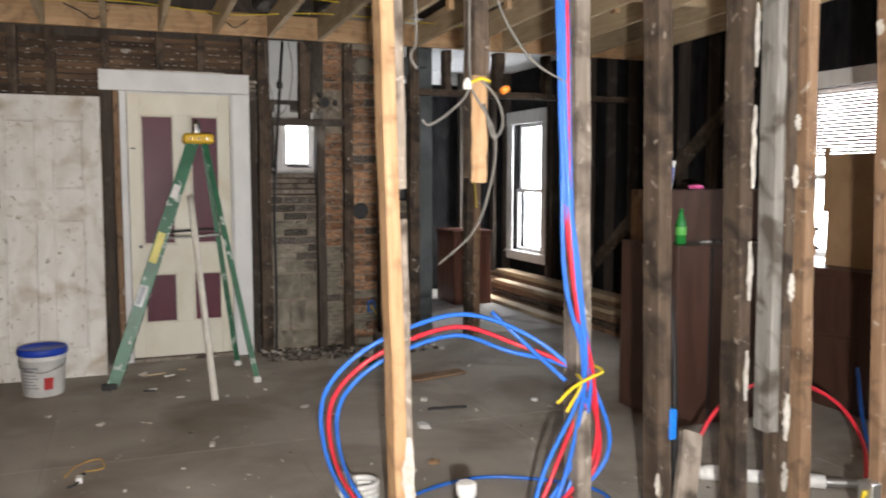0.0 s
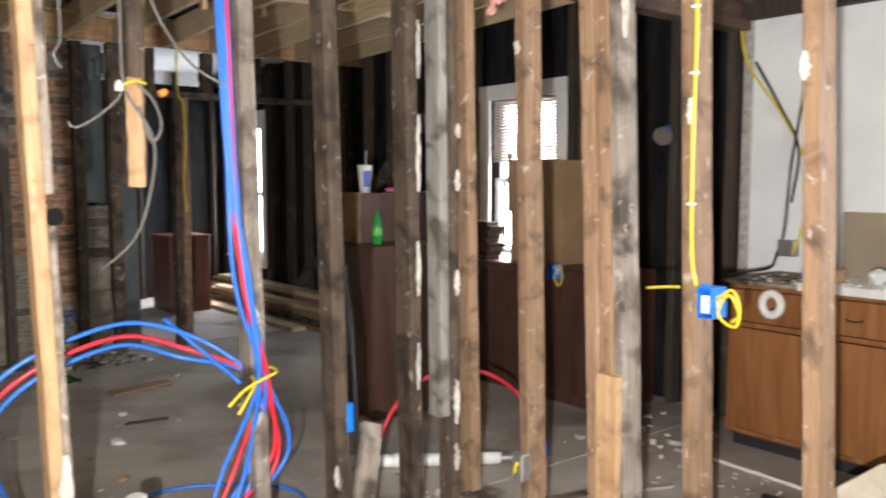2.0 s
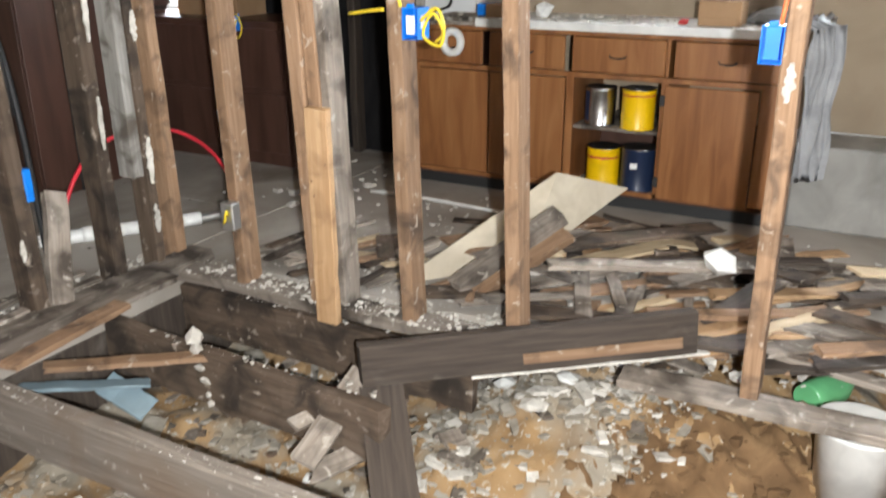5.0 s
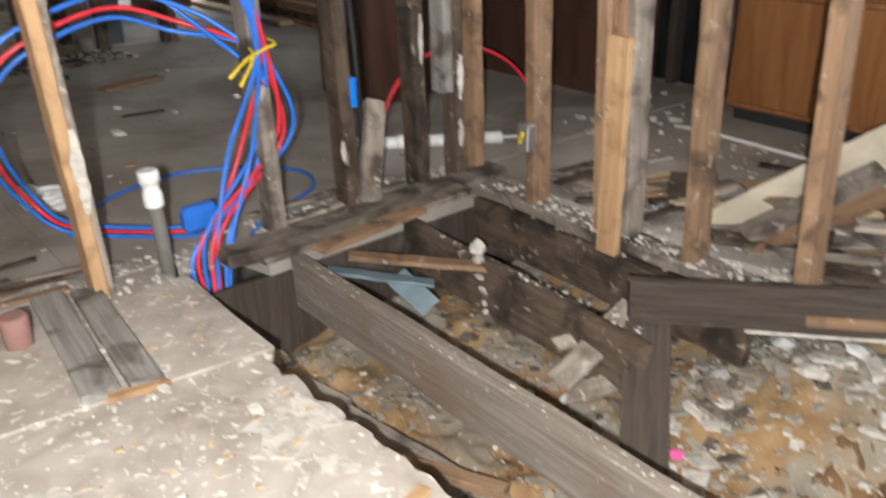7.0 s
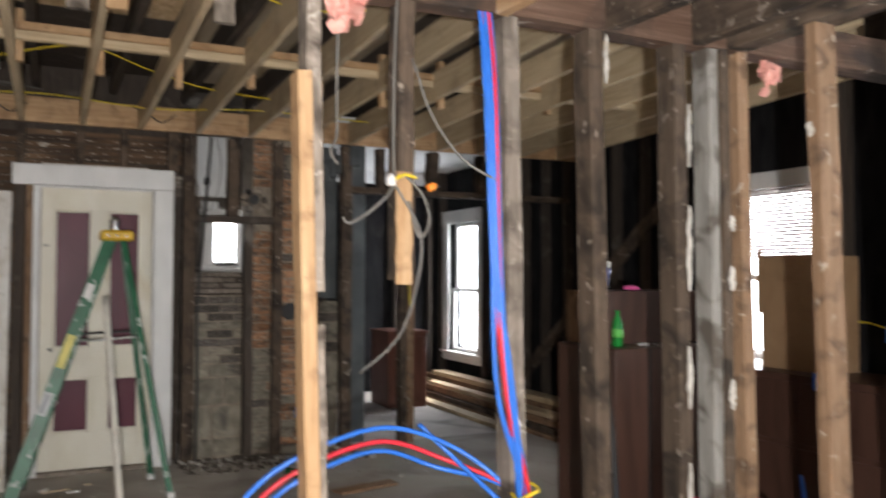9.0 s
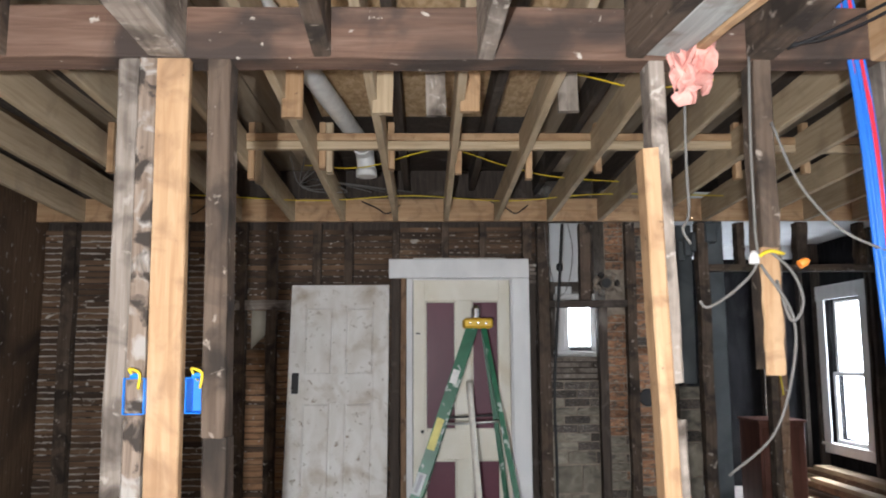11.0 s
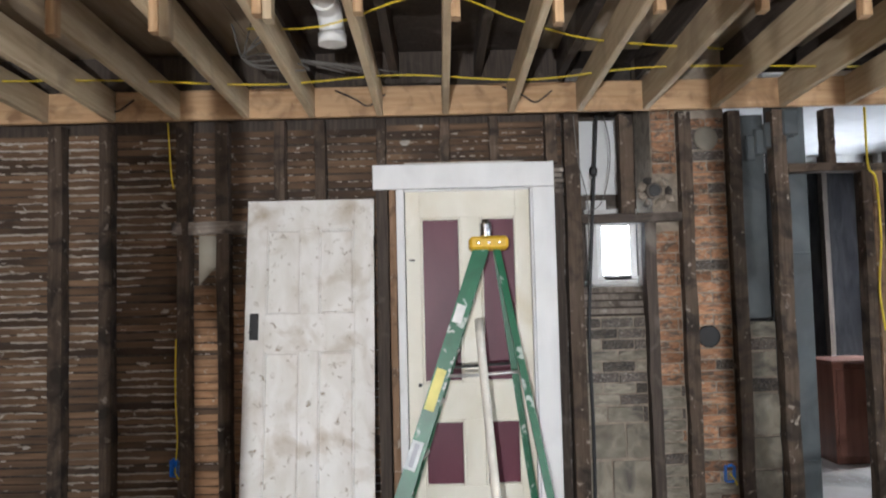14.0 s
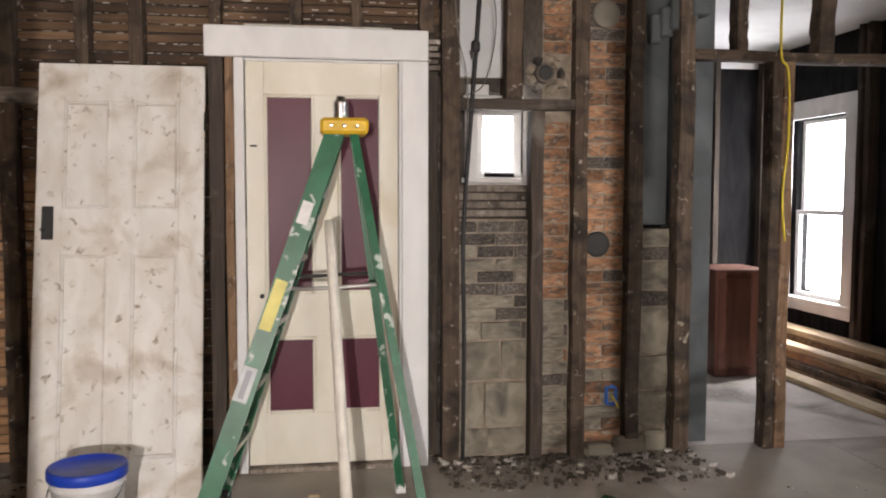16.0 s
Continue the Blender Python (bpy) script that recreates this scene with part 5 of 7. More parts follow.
part("pipe", tube([(-0.70, 4.35, 2.86), (-0.60, 5.2, 2.85), (-0.47, 6.3, 2.84), (-0.41, 6.85, 2.83)], 0.055, 18, 6), pvc, vent)
part("elbow", tube([(-0.42, 6.80, 2.83), (-0.41, 6.93, 2.82), (-0.40, 6.98, 2.73), (-0.40, 6.98, 2.66)], 0.062, 18, 6), pvc, vent)
part("collar", lathe([(0.07, 0), (0.07, 0.05)], 18), pvc, vent, "", pose(-0.40, 6.98, 2.66))


# ---- kitchen ----
cab = root("base_cabinet", (4.2, 2.5, 0.0), "long varnished brown kitchen base cabinet with one bay standing open", "cabinet")
FX = 3.95
for y in (1.60, 2.135, 2.60, 3.50):
    part("side_panel", box(FX + 0.02, 4.49, y - 0.009, y + 0.009, 0.09, 0.885, 0.002), cab_wood, cab)
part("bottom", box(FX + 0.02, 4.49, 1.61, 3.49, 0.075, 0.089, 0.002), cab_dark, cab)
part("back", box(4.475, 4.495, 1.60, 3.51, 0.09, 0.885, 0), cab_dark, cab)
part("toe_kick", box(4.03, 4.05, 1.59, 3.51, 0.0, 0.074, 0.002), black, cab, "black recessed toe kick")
part("shelf", box(FX + 0.03, 4.47, 2.146, 2.59, 0.40, 0.418, 0.002), grey_wood, cab, "dusty middle shelf")
part("shelf", box(FX + 0.03, 4.47, 2.146, 2.59, 0.0905, 0.105, 0.002), grey_wood, cab)
fb = bmesh.new()
for y0, y1, z0, z1 in ((1.59, 3.51, 0.862, 0.885), (1.59, 3.51, 0.66, 0.685), (2.585, 2.625, 0.09, 0.66), (2.115, 2.15, 0.09, 0.66), (1.59, 1.70, 0.09, 0.66), (1.59, 3.51, 0.09, 0.112), (3.465, 3.51, 0.112, 0.66)):
    box(FX, FX + 0.019, y0, y1, z0, z1, 0.001, fb)
part("face_frame", fb, cab_wood, cab)
for y0, y1 in ((1.62, 2.10), (2.14, 2.60), (2.64, 3.05), (3.09, 3.49)):
    d = part("drawer_front", box(FX - 0.008, FX + 0.012, y0, y1, 0.69, 0.858, 0.005), cab_wood, cab)
    ym = (y0 + y1) / 2
    part("pull", tube([(FX - 0.006, ym - 0.04, 0.775), (FX - 0.024, ym - 0.03, 0.768), (FX - 0.026, ym, 0.764), (FX - 0.024, ym + 0.03, 0.768), (FX - 0.006, ym + 0.04, 0.775)], 0.004, 6, 4), black, d, "dark bail pull")
for y0, y1 in ((2.63, 3.045), (3.055, 3.462)):
    part("door", box(FX - 0.008, FX + 0.012, y0, y1, 0.115, 0.655, 0.004), cab_wood, cab)
dd = part("door", box(FX - 0.018, FX - 0.001, 1.705, 2.13, 0.10, 0.652, 0.004), cab_wood, cab, "flush door with figured grain")
for z in (0.18, 0.58):
    part("hinge", box(FX - 0.022, FX + 0.004, 2.125, 2.15, z - 0.025, z + 0.025, 0.003), black, dd, "dark iron hinge")
worktop = root("worktop", (4.2, 2.5, 0.89), "worn worktop with a white edge, covered in plaster dust", "worktop")
part("board", box(3.925, 4.495, 1.555, 3.54, 0.886, 0.905, 0.003), grey_wood, worktop)
part("edge", box(3.915, 3.924, 1.565, 3.12, 0.884, 0.925, 0.002), counter_white, worktop, "chipped white edge strip")
part("top", box(3.925, 4.49, 1.56, 3.12, 0.9055, 0.922, 0.002), counter_white, worktop)
rubble_grey = mat("grey_render", [(0.3, (0.24, 0.235, 0.22)), (0.7, (0.36, 0.35, 0.33))], (1, 1, 1), 6.0, 0.95, 0.4, ((0.16, 0.15, 0.14), 2.0, 0.5, 0.75), rnd=False)
splash = tagged(part("backsplash", box(4.472, 4.497, 0.2, 3.17, 0.40, 1.255, 0.003), fibreboard), "bare brown fibreboard panel on the wall", "wall panel", kind="structure")
plinth = tagged(part("plinth", box(4.10, 4.46, 0.2, 1.54, -0.002, 0.40, 0.01), rubble_grey), "low grey block beside the cabinet", "plinth", kind="structure")


def tin(name, at, r, h, body_mat, label, band=None):
    t = root(name, at, label, "tin")
    m = pose(*at)
    part("body", lathe([(r * 0.98, 0), (r, 0.004), (r, 0.008), (r * 0.985, 0.011), (r * 0.985, h - 0.012), (r, h - 0.009), (r, h)], 28), body_mat, t, "", m)
    part("rim", lathe([(r + 0.002, h), (r + 0.003, h + 0.005), (r - 0.006, h + 0.007), (r - 0.010, h + 0.002)], 28), steel, t, "shiny rim", m)
    if band:
        mt, z0, z1, a0, a1 = band
        part("label", wrap(r * 0.985 + 0.001, r * 0.985 + 0.001, z0, z1, a0, a1, 16), mt, t, "printed label", m)
    return t


tin("paint_tin", (4.06, 2.475, 0.4185), 0.078, 0.185, steel, "silver paint tin on the open shelf", (can_navy, 0.02, 0.17, 60, 150))
tin("paint_tin", (4.035, 2.275, 0.4185), 0.083, 0.195, can_yellow, "yellow paint tin on the open shelf", (label_red, 0.165, 0.172, 100, 260))
tin("paint_tin", (4.05, 2.44, 0.1055), 0.085, 0.20, can_yellow, "yellow paint tin with red bands on the lower shelf", (label_red, 0.150, 0.160, 100, 260))
tin("paint_tin", (4.05, 2.255, 0.1055), 0.088, 0.215, can_navy, "navy blue paint tin on the lower shelf", (bucket_white, 0.12, 0.15, 165, 190))

rg = random.Random(77)
ct = root("worktop_debris", (4.2, 2.6, 0.925), "plaster lumps, a carton and scraps lying on the worktop", "debris", kind="stuff")
for i in range(90):
    x, y = rg.uniform(3.95, 4.4), rg.uniform(1.7, 3.45)
    s = rg.uniform(0.006, 0.022)
    part("lump", chunk(s, i, 0.5), crumb, ct, "", pose(x, y, 0.925 if y < 3.1 else 0.91))
carton = root("carton", (4.12, 1.93, 0.922), "small torn brown carton on the worktop", "box")
part("body", box(4.03, 4.22, 1.84, 2.03, 0.9225, 1.03, 0.004), cardboard, carton, "", pose(0, 0, 0))
part("flap", box(4.02, 4.03, 1.84, 2.03, 0.96, 1.035, 0.002), cardboard, carton)
tagged(part("black_bag", chunk(0.12, 9, 0.45), black_cable, m=pose(4.30, 1.94, 0.99)), "crumpled black plastic bag behind the carton", "bag")
sheet = bmesh.new()
bmesh.ops.create_grid(sheet, x_segments=20, y_segments=24, size=0.5)
for v in sheet.verts:
    u, w = v.co.x + 0.5, v.co.y + 0.5
    y = 1.50 - 0.13 * u + 0.03 * noise.noise((u * 5, w * 5, 1.0))
    if w < 0.35:
        p = Vector((4.36 - w * 1.2 + 0.02 * noise.noise((u * 8, w * 8, 3.0)), y + 0.09, 0.96 + 0.05 * noise.noise((u * 6, w * 7, 5.0))))
    else:
        p = Vector((3.90 - 0.05 * (w - 0.35) + 0.035 * noise.noise((u * 9, w * 4, 7.0)), y + 0.02, 0.96 - (w - 0.35) * 1.05 + 0.03 * u))
    v.co = p
bmesh.ops.solidify(sheet, geom=sheet.faces[:], thickness=0.004)
tagged(part("plastic_sheet", smooth(sheet), cloth), "crumpled pale plastic sheet draped over the worktop's end", "plastic sheet")
sheet2 = tagged(part("rag", chunk(0.11, 8, 0.45), cloth, m=pose(4.24, 1.72, 0.955)), "crumpled white bag on the worktop", "bag")
rag3 = tagged(part("crumpled_paper", chunk(0.055, 12, 1.0), bucket_white, m=pose(4.16, 2.84, 0.955)), "crumpled white paper on the worktop", "paper")
scrap = tagged(part("block", box(4.0, 4.12, 2.98, 3.10, 0.923, 0.99, 0.004), cardboard), "small cardboard scrap on the worktop", "box")
bluebit = tagged(part("plastic_box", box(4.10, 4.20, 3.08, 3.20, 0.9225, 0.985, 0.006), box_blue), "small blue plastic box on the worktop", "box")
redbit = tagged(part("red_wrapper", chunk(0.035, 15, 0.5), label_red, m=pose(4.05, 2.10, 0.938)), "red wrapper on the worktop", "wrapper")
reel = root("tape_reel", (3.93, 3.25, 0.80), "white plastic reel hooked on the cabinet's corner", "reel")
part("ring", tube([(3.915, 3.25 + 0.05 * math.cos(a * 0.6283), 0.80 + 0.055 * math.sin(a * 0.6283)) for a in range(10)], 0.022, 8, 3, True), bucket_white, reel)
kw = root("kitchen_cables", (4.46, 3.3, 1.6), "black and yellow cables hanging down the kitchen wall", "cable")
for pts, mt in (([(4.46, 3.42, 2.40), (4.46, 3.40, 2.0), (4.45, 3.46, 1.5), (4.44, 3.48, 1.15), (4.40, 3.50, 1.0)], black_cable),
                ([(4.46, 3.80, 2.35), (4.46, 3.75, 2.1), (4.46, 3.5, 1.75), (4.45, 3.36, 1.45), (4.44, 3.38, 1.15), (4.38, 3.40, 1.02)], yellow_cable),
                ([(4.46, 3.70, 2.1), (4.46, 3.55, 1.85), (4.45, 3.42, 1.6), (4.45, 3.45, 1.3)], black_cable),
                ([(4.40, 3.50, 1.0), (4.25, 3.45, 0.95), (4.1, 3.5, 0.93), (3.96, 3.53, 0.92)], black_cable)):
    part("cable", tube(pts, 0.008, 6, 6), mt, kw)
part("box", box(4.40, 4.47, 3.40, 3.50, 1.0, 1.09, 0.006), alu, kw, "metal junction box")
fixt = root("lamp_holder", (4.45, 2.24, 2.3), "dark broken lamp holder dangling from the kitchen ceiling", "lamp holder")
part("stem", tube([(4.44, 2.25, 2.47), (4.44, 2.245, 2.36), (4.44, 2.24, 2.27)], 0.012, 8, 4), black, fixt)
part("shade", lathe([(0.02, 0.0), (0.05, 0.03), (0.055, 0.08), (0.03, 0.12)], 14), dark_plank, fixt, "", pose(4.42, 2.235, 2.16, 8, 12, 0))
hook = tagged(part("wall_hook", tube([(4.497, 2.44, 1.28), (4.48, 2.45, 1.33), (4.478, 2.475, 1.345), (4.48, 2.50, 1.33), (4.497, 2.505, 1.28)], 0.008, 6, 5), dark_plank), "small brown bracket on the plaster wall", "bracket")
edgep = tagged(part("plaster_edge", box(4.47, 4.499, 3.73, 3.785, 0.0, 2.46, 0.006), crumb), "broken plaster edge beside dark studs", "wall edge", kind="structure")
corn = tagged(part("ceiling_edge", box(4.40, 4.498, YB, 3.78, 2.34, 2.48, 0.01), dark_plank), "dark rough timber along the top of the wall", "beam", kind="structure")
strip = tagged(part("trim_strip", tube([(3.66, 3.62, 0.008), (3.68, 3.35, 0.008), (3.63, 2.70, 0.008)], 0.010, 6, 3), counter_white), "white trim strip lying on the kitchen floor", "trim strip")

# brown cabinets behind the studs
tall = root("side_cabinet", (3.0, 5.35, 0.0), "dark brown laminate cabinet standing turned, counter high", "cabinet")
part("body", box(2.68, 3.36, 5.06, 5.62, 0.0, 1.035, 0.004), cab_dark, tall)
part("front", box(2.672, 2.68, 5.075, 5.605, 0.06, 1.02, 0.002), cab_dark, tall)
part("edge_strip", box(2.90, 2.915, 5.052, 5.0595, 0.0, 1.03, 0.001), black, tall)
wall_cab = root("cabinet_box", (3.05, 5.47, 1.036), "brown cabinet carcass lying on another cabinet", "cabinet")
part("body", box(2.77, 3.50, 5.33, 5.63, 1.0355, 1.345, 0.003), cab_dark, wall_cab)
part("edge", box(2.752, 2.769, 5.325, 5.635, 1.0355, 1.345, 0.002), tan_wood, wall_cab, "raw pale board edge")
bot = root("soda_bottle", (2.80, 5.20, 1.036), "green plastic drink bottle standing on a cabinet", "bottle")
BT = pose(2.80, 5.20, 1.0355)
part("body", lathe([(0.026, 0), (0.030, 0.007), (0.030, 0.10), (0.029, 0.125), (0.019, 0.155), (0.011, 0.178), (0.011, 0.186)], 22), bottle_green, bot, "", BT)
part("label", lathe([(0.0308, 0.052), (0.0308, 0.10)], 22), label_lime, bot, "lime green label", BT)
part("cap", lathe([(0.0125, 0.186), (0.0125, 0.20), (0.010, 0.203)], 14), bottle_green, bot, "", BT)
cupo = root("paper_cup", (2.86, 5.42, 1.3455), "white paper cup with blue print, lid and straw", "cup")
CM = pose(2.86, 5.42, 1.3455)
part("body", lathe([(0.030, 0), (0.045, 0.155), (0.047, 0.158)], 24), bucket_white, cupo, "", CM)
part("print", wrap(0.0345, 0.0445, 0.035, 0.135, 220, 300), plain("blue_print", (0.08, 0.12, 0.42), 0.5), cupo, "blue printed mark", CM)
part("lid", lathe([(0.048, 0.1585), (0.048, 0.166), (0.040, 0.172)], 24), bucket_white, cupo, "", CM)
part("straw", tube([(0.005, 0, 0.16), (0.008, 0, 0.2), (0.01, 0, 0.26)], 0.003, 6, 2), bucket_white, cupo, "", CM)
for i, (x, y, r) in enumerate(((3.02, 5.18, 0.035), (3.08, 5.16, 0.025), (2.96, 5.15, 0.02))):
    tagged(part("paper_scrap", chunk(r, 30 + i, 0.3), bucket_white, m=pose(x, y, 1.045)), "torn white paper scrap on the cabinet", "paper")
tagged(part("pink_cloth", chunk(0.06, 41, 0.35), pinkish, m=pose(3.12, 5.42, 1.36)), "pink cloth scrap on the cabinet box", "cloth")
for thing in (tall, wall_cab, bot, cupo):
    thing.matrix_basis = Matrix.Translation((0.05, 0.0, 0.0)) @ thing.matrix_basis
low = root("drawer_unit", (4.15, 5.1, 0.0), "dark brown wooden drawer unit against the outer wall", "cabinet")
part("body", box(3.88, 4.38, 4.30, 5.95, 0.0, 0.86, 0.004), cab_dark, low)
for y0, y1 in ((4.33, 4.85), (4.88, 5.40), (5.43, 5.92)):
    for z0, z1 in ((0.08, 0.44), (0.47, 0.82)):
        part("drawer_front", box(3.868, 3.879, y0, y1, z0, z1, 0.003), cab_dark, low)
card = root("cardboard_box", (4.2, 5.2, 0.86), "torn brown cardboard box on the drawer unit", "box")
part("body", box(4.05, 4.33, 4.81, 5.30, 0.8605, 1.555, 0.004), cardboard, card)
part("flap", box(4.041, 4.047, 5.28, 5.325, 1.20, 1.61, 0.002), cardboard, card)
part("flap", box(4.041, 4.047, 4.83, 5.18, 1.40, 1.565, 0.002), cardboard, card)
for i in range(9):
    tagged(part("magazine", box(3.90 + 0.01 * (i % 3), 4.04, 5.40 - 0.02 * (i % 4), 5.70 - 0.03 * (i % 3), 0.8605 + 0.03 * i, 0.888 + 0.03 * i, 0.003), dark_plank if i % 2 else cab_dark), "dark slab in an untidy stack on the drawer unit", "stack", "stacked slabs")
wl = root("work_lamp", (4.39, 4.26, 1.75), "small blue-and-white clamp lamp on a dark stud", "lamp")
part("shade", lathe([(0.02, 0), (0.03, 0.04), (0.06, 0.11)], 18), steel, wl, "", pose(4.40, 4.26, 1.73, 0, -110, 25))
part("collar", lathe([(0.024, -0.04), (0.03, 0.0), (0.034, 0.045)], 18), box_blue, wl, "", pose(4.41, 4.262, 1.733, 0, -110, 25))

# ---- torn-up floor: boards and rubble ----
def loose_board(a, b, w, d, mt, label, side=(0, 0, 1), rag=0.012):
    return tagged(lumber("plank", a, b, w, d, mt, None, side, "", 0.002, rag, 6, 0.002), label, "plank", "torn-out boards")


beam = lumber("fallen_beam", (1.934, 2.555, 0.018), (2.475, 1.63, 0.118), 0.148, 0.042, dark_plank, None, (0, 0, 1), "", 0.003, 0.012, 8)
tagged(beam, "dark brown plank lying on edge across the open floor", "plank", "torn-out boards")
part("raw_face", box(-0.045, -0.008, 0.0225, 0.0255, 0.52, 1.03, 0), tan_wood, beam, "split orange face", m=wm(beam))
part("plaster_line", box(-0.084, -0.076, -0.03, 0.02, 0.35, 1.12, 0.002), crumb, beam, "", m=wm(beam))
loose_board((2.00, 2.52, -0.085), (1.575, 2.19, -0.36), 0.145, 0.03, dark_plank, "short dark board slanting down into the dirt", (0.6, -0.75, 0.1))
loose_board((2.00, 2.42, -0.21), (1.72, 2.60, -0.27), 0.07, 0.018, grey_wood, "split grey board end on the dirt", (0, 1, 0.3), 0.03)
loose_board((2.03, 2.52, -0.09), (1.80, 2.72, -0.17), 0.05, 0.02, grey_wood, "splintered grey board tip", (0.3, 0.7, 0.5), 0.03)
loose_board((2.02, 2.60, -0.06), (1.70, 2.62, -0.22), 0.09, 0.02, grey_wood, "splintered grey board slanting into the pit", (0, 1, 0.3))
loose_board((1.17, 3.56, 0.055), (2.10, 3.545, 0.075), 0.022, 0.10, grey_wood, "splintered grey board along the plate")
loose_board((1.34, 3.44, 0.075), (1.80, 3.46, 0.095), 0.02, 0.075, tan_wood, "broken orange board end on the joists")
loose_board((1.5, 3.50, -0.02), (1.86, 3.15, -0.06), 0.02, 0.06, tan_wood, "broken lath across the joists")
loose_board((1.43, 3.55, -0.075), (1.70, 3.26, -0.115), 0.012, 0.055, plain("grey_blue_tin", (0.20, 0.27, 0.31), 0.5, 0.3), "bent blue-grey sheet strip between joists")
loose_board((1.64, 3.40, -0.12), (1.67, 3.25, -0.20), 0.09, 0.01, plain("grey_blue_tin_2", (0.20, 0.27, 0.31), 0.5, 0.3), "bent blue-grey sheet strip", (0.7, 0.3, 0.6))
loose_board((1.12, 3.05, -0.30), (1.22, 2.55, -0.34), 0.10, 0.02, grey_wood, "grey board half buried in dirt", (1, 0, 0.2))
loose_board((1.02, 2.85, -0.26), (1.30, 2.45, -0.33), 0.03, 0.05, tan_wood, "broken lath in the dirt")
loose_board((2.57, 2.54, 0.05), (2.95, 2.27, 0.275), 0.075, 0.06, grey_wood, "short old timber leaning on rubble", (0.6, 0.7, 0.2))
loose_board((2.60, 2.47, 0.03), (2.93, 2.22, 0.215), 0.075, 0.04, tan_wood, "broken orange timber in the rubble", (0.3, 0.9, 0.2))
panel_bm = bmesh.new()
A, B, C, D = Vector((2.55, 2.80, 0.02)), Vector((3.15, 2.36, 0.39)), Vector((3.50, 2.15, 0.26)), Vector((2.95, 2.42, 0.03))
n = (B - A).cross(D - A).normalized() * 0.014
lo = [panel_bm.verts.new(p) for p in (A, B, C, D)]
hi = [panel_bm.verts.new(p + n) for p in (A, B, C, D)]
panel_bm.faces.new(lo[::-1]), panel_bm.faces.new(hi)
for k in range(4):
    panel_bm.faces.new((lo[k], lo[(k + 1) % 4], hi[(k + 1) % 4], hi[k]))
bmesh.ops.recalc_face_normals(panel_bm, faces=panel_bm.faces)
pale_ply = mat("pale_plywood", [(0.3, (0.46, 0.40, 0.30)), (0.7, (0.60, 0.54, 0.43))], (3, 3, 3), 3.0, 0.85, 0.2, ((0.36, 0.31, 0.24), 3.0, 0.55, 0.8), ((0.2, 0.16, 0.12), 30.0, 0.7, 0.76))
tagged(part("plywood_panel", panel_bm, pale_ply), "pale plywood panel leaning on the rubble", "panel")
rg = random.Random(5)
planks_mats = (grey_wood, grey_wood, tan_wood, old_wood, grey_pine, dark_plank)
for i in range(85):
    x, y = rg.uniform(2.55, 3.75), rg.uniform(0.9, 3.3)
    if y > 2.6 and x > 2.95:
        continue
    a = radians(rg.choice((-52, -30, -62, 20, 75, -45)) + rg.uniform(-14, 14))
    ln = rg.uniform(0.2, 0.85)
    z = 0.012 + 0.20 * rg.random() * max(0.15, 1 - abs(x - 3.0) / 0.7) * (0.5 if y > 2.4 else 1)
    dx, dy = math.cos(a) * ln / 2, math.sin(a) * ln / 2
    x1, x2 = x - dx, x + dx
    if max(x1, x2) > 3.85 or min(x1, x2) < 2.42:
        continue
    t_ = rg.uniform(-0.03, 0.03)
    loose_board((x1, y - dy, max(0.012, z - t_)), (x2, y + dy, max(0.012, z + t_)), rg.uniform(0.012, 0.022), rg.uniform(0.035, 0.11), rg.choice(planks_mats), "torn-out board in the rubble heap", (0, 0, 1), 0.02)
for i in range(95):
    x, y = rg.uniform(2.42, 3.55), rg.uniform(1.15, 2.55)
    a, ln = radians(rg.choice((-58, -40, -70, 15, -50)) + rg.uniform(-12, 12)), rg.uniform(0.12, 0.55)
    dx, dy = math.cos(a) * ln / 2, math.sin(a) * ln / 2
    if min(x - abs(dx), x + abs(dx)) < 2.40 or x + abs(dx) > 3.8:
        continue
    z = 0.010 + 0.07 * rg.random()
    loose_board((x - dx, y - dy, z), (x + dx, y + dy, max(0.01, z + rg.uniform(-0.02, 0.02))), rg.uniform(0.010, 0.02), rg.uniform(0.03, 0.10), rg.choice((grey_wood, old_wood, dark_plank, tan_wood, grey_wood, new_pine)), "torn-out board lying low in the rubble heap", (0, 0, 1), 0.02)
for i in range(16):
    x, y = rg.uniform(2.46, 2.75), rg.uniform(2.7, 3.6)
    loose_board((x, y, 0.02 + 0.012 * (i % 5)), (x + rg.uniform(0.2, 0.5), y + rg.uniform(-0.3, 0.1), 0.02 + 0.012 * (i % 4)), 0.012, rg.uniform(0.03, 0.06), rg.choice(planks_mats), "splintered board behind the studs", (0, 0, 1), 0.02)
for i in range(14):
    x, y = rg.uniform(1.32, 1.72), rg.uniform(3.78, 3.98)
    loose_board((x, y, 0.015 + 0.012 * (i % 4)), (x + rg.uniform(0.25, 0.5), y + rg.uniform(-0.03, 0.03), 0.015 + 0.012 * (i % 4)), 0.012, rg.uniform(0.02, 0.04), grey_wood, "grey splinter heaped along the wall plate", (0, 0, 1), 0.015)
for i in range(12):
    x, y = rg.uniform(0.1, 0.5), rg.uniform(3.85, 4.15)
    loose_board((x, y, 0.012 + 0.01 * (i % 3)), (x + rg.uniform(0.15, 0.4), y + rg.uniform(-0.06, 0.06), 0.012 + 0.01 * (i % 3)), 0.012, rg.uniform(0.02, 0.05), rg.choice((tan_wood, grey_wood, old_wood)), "broken lath lying on the floor", (0, 0, 1), 0.015)
loose_board((1.76, 3.73, 0.05), (1.90, 3.86, 0.42), 0.09, 0.03, grey_wood, "short grey board standing against a stud", (1, 0, 0))
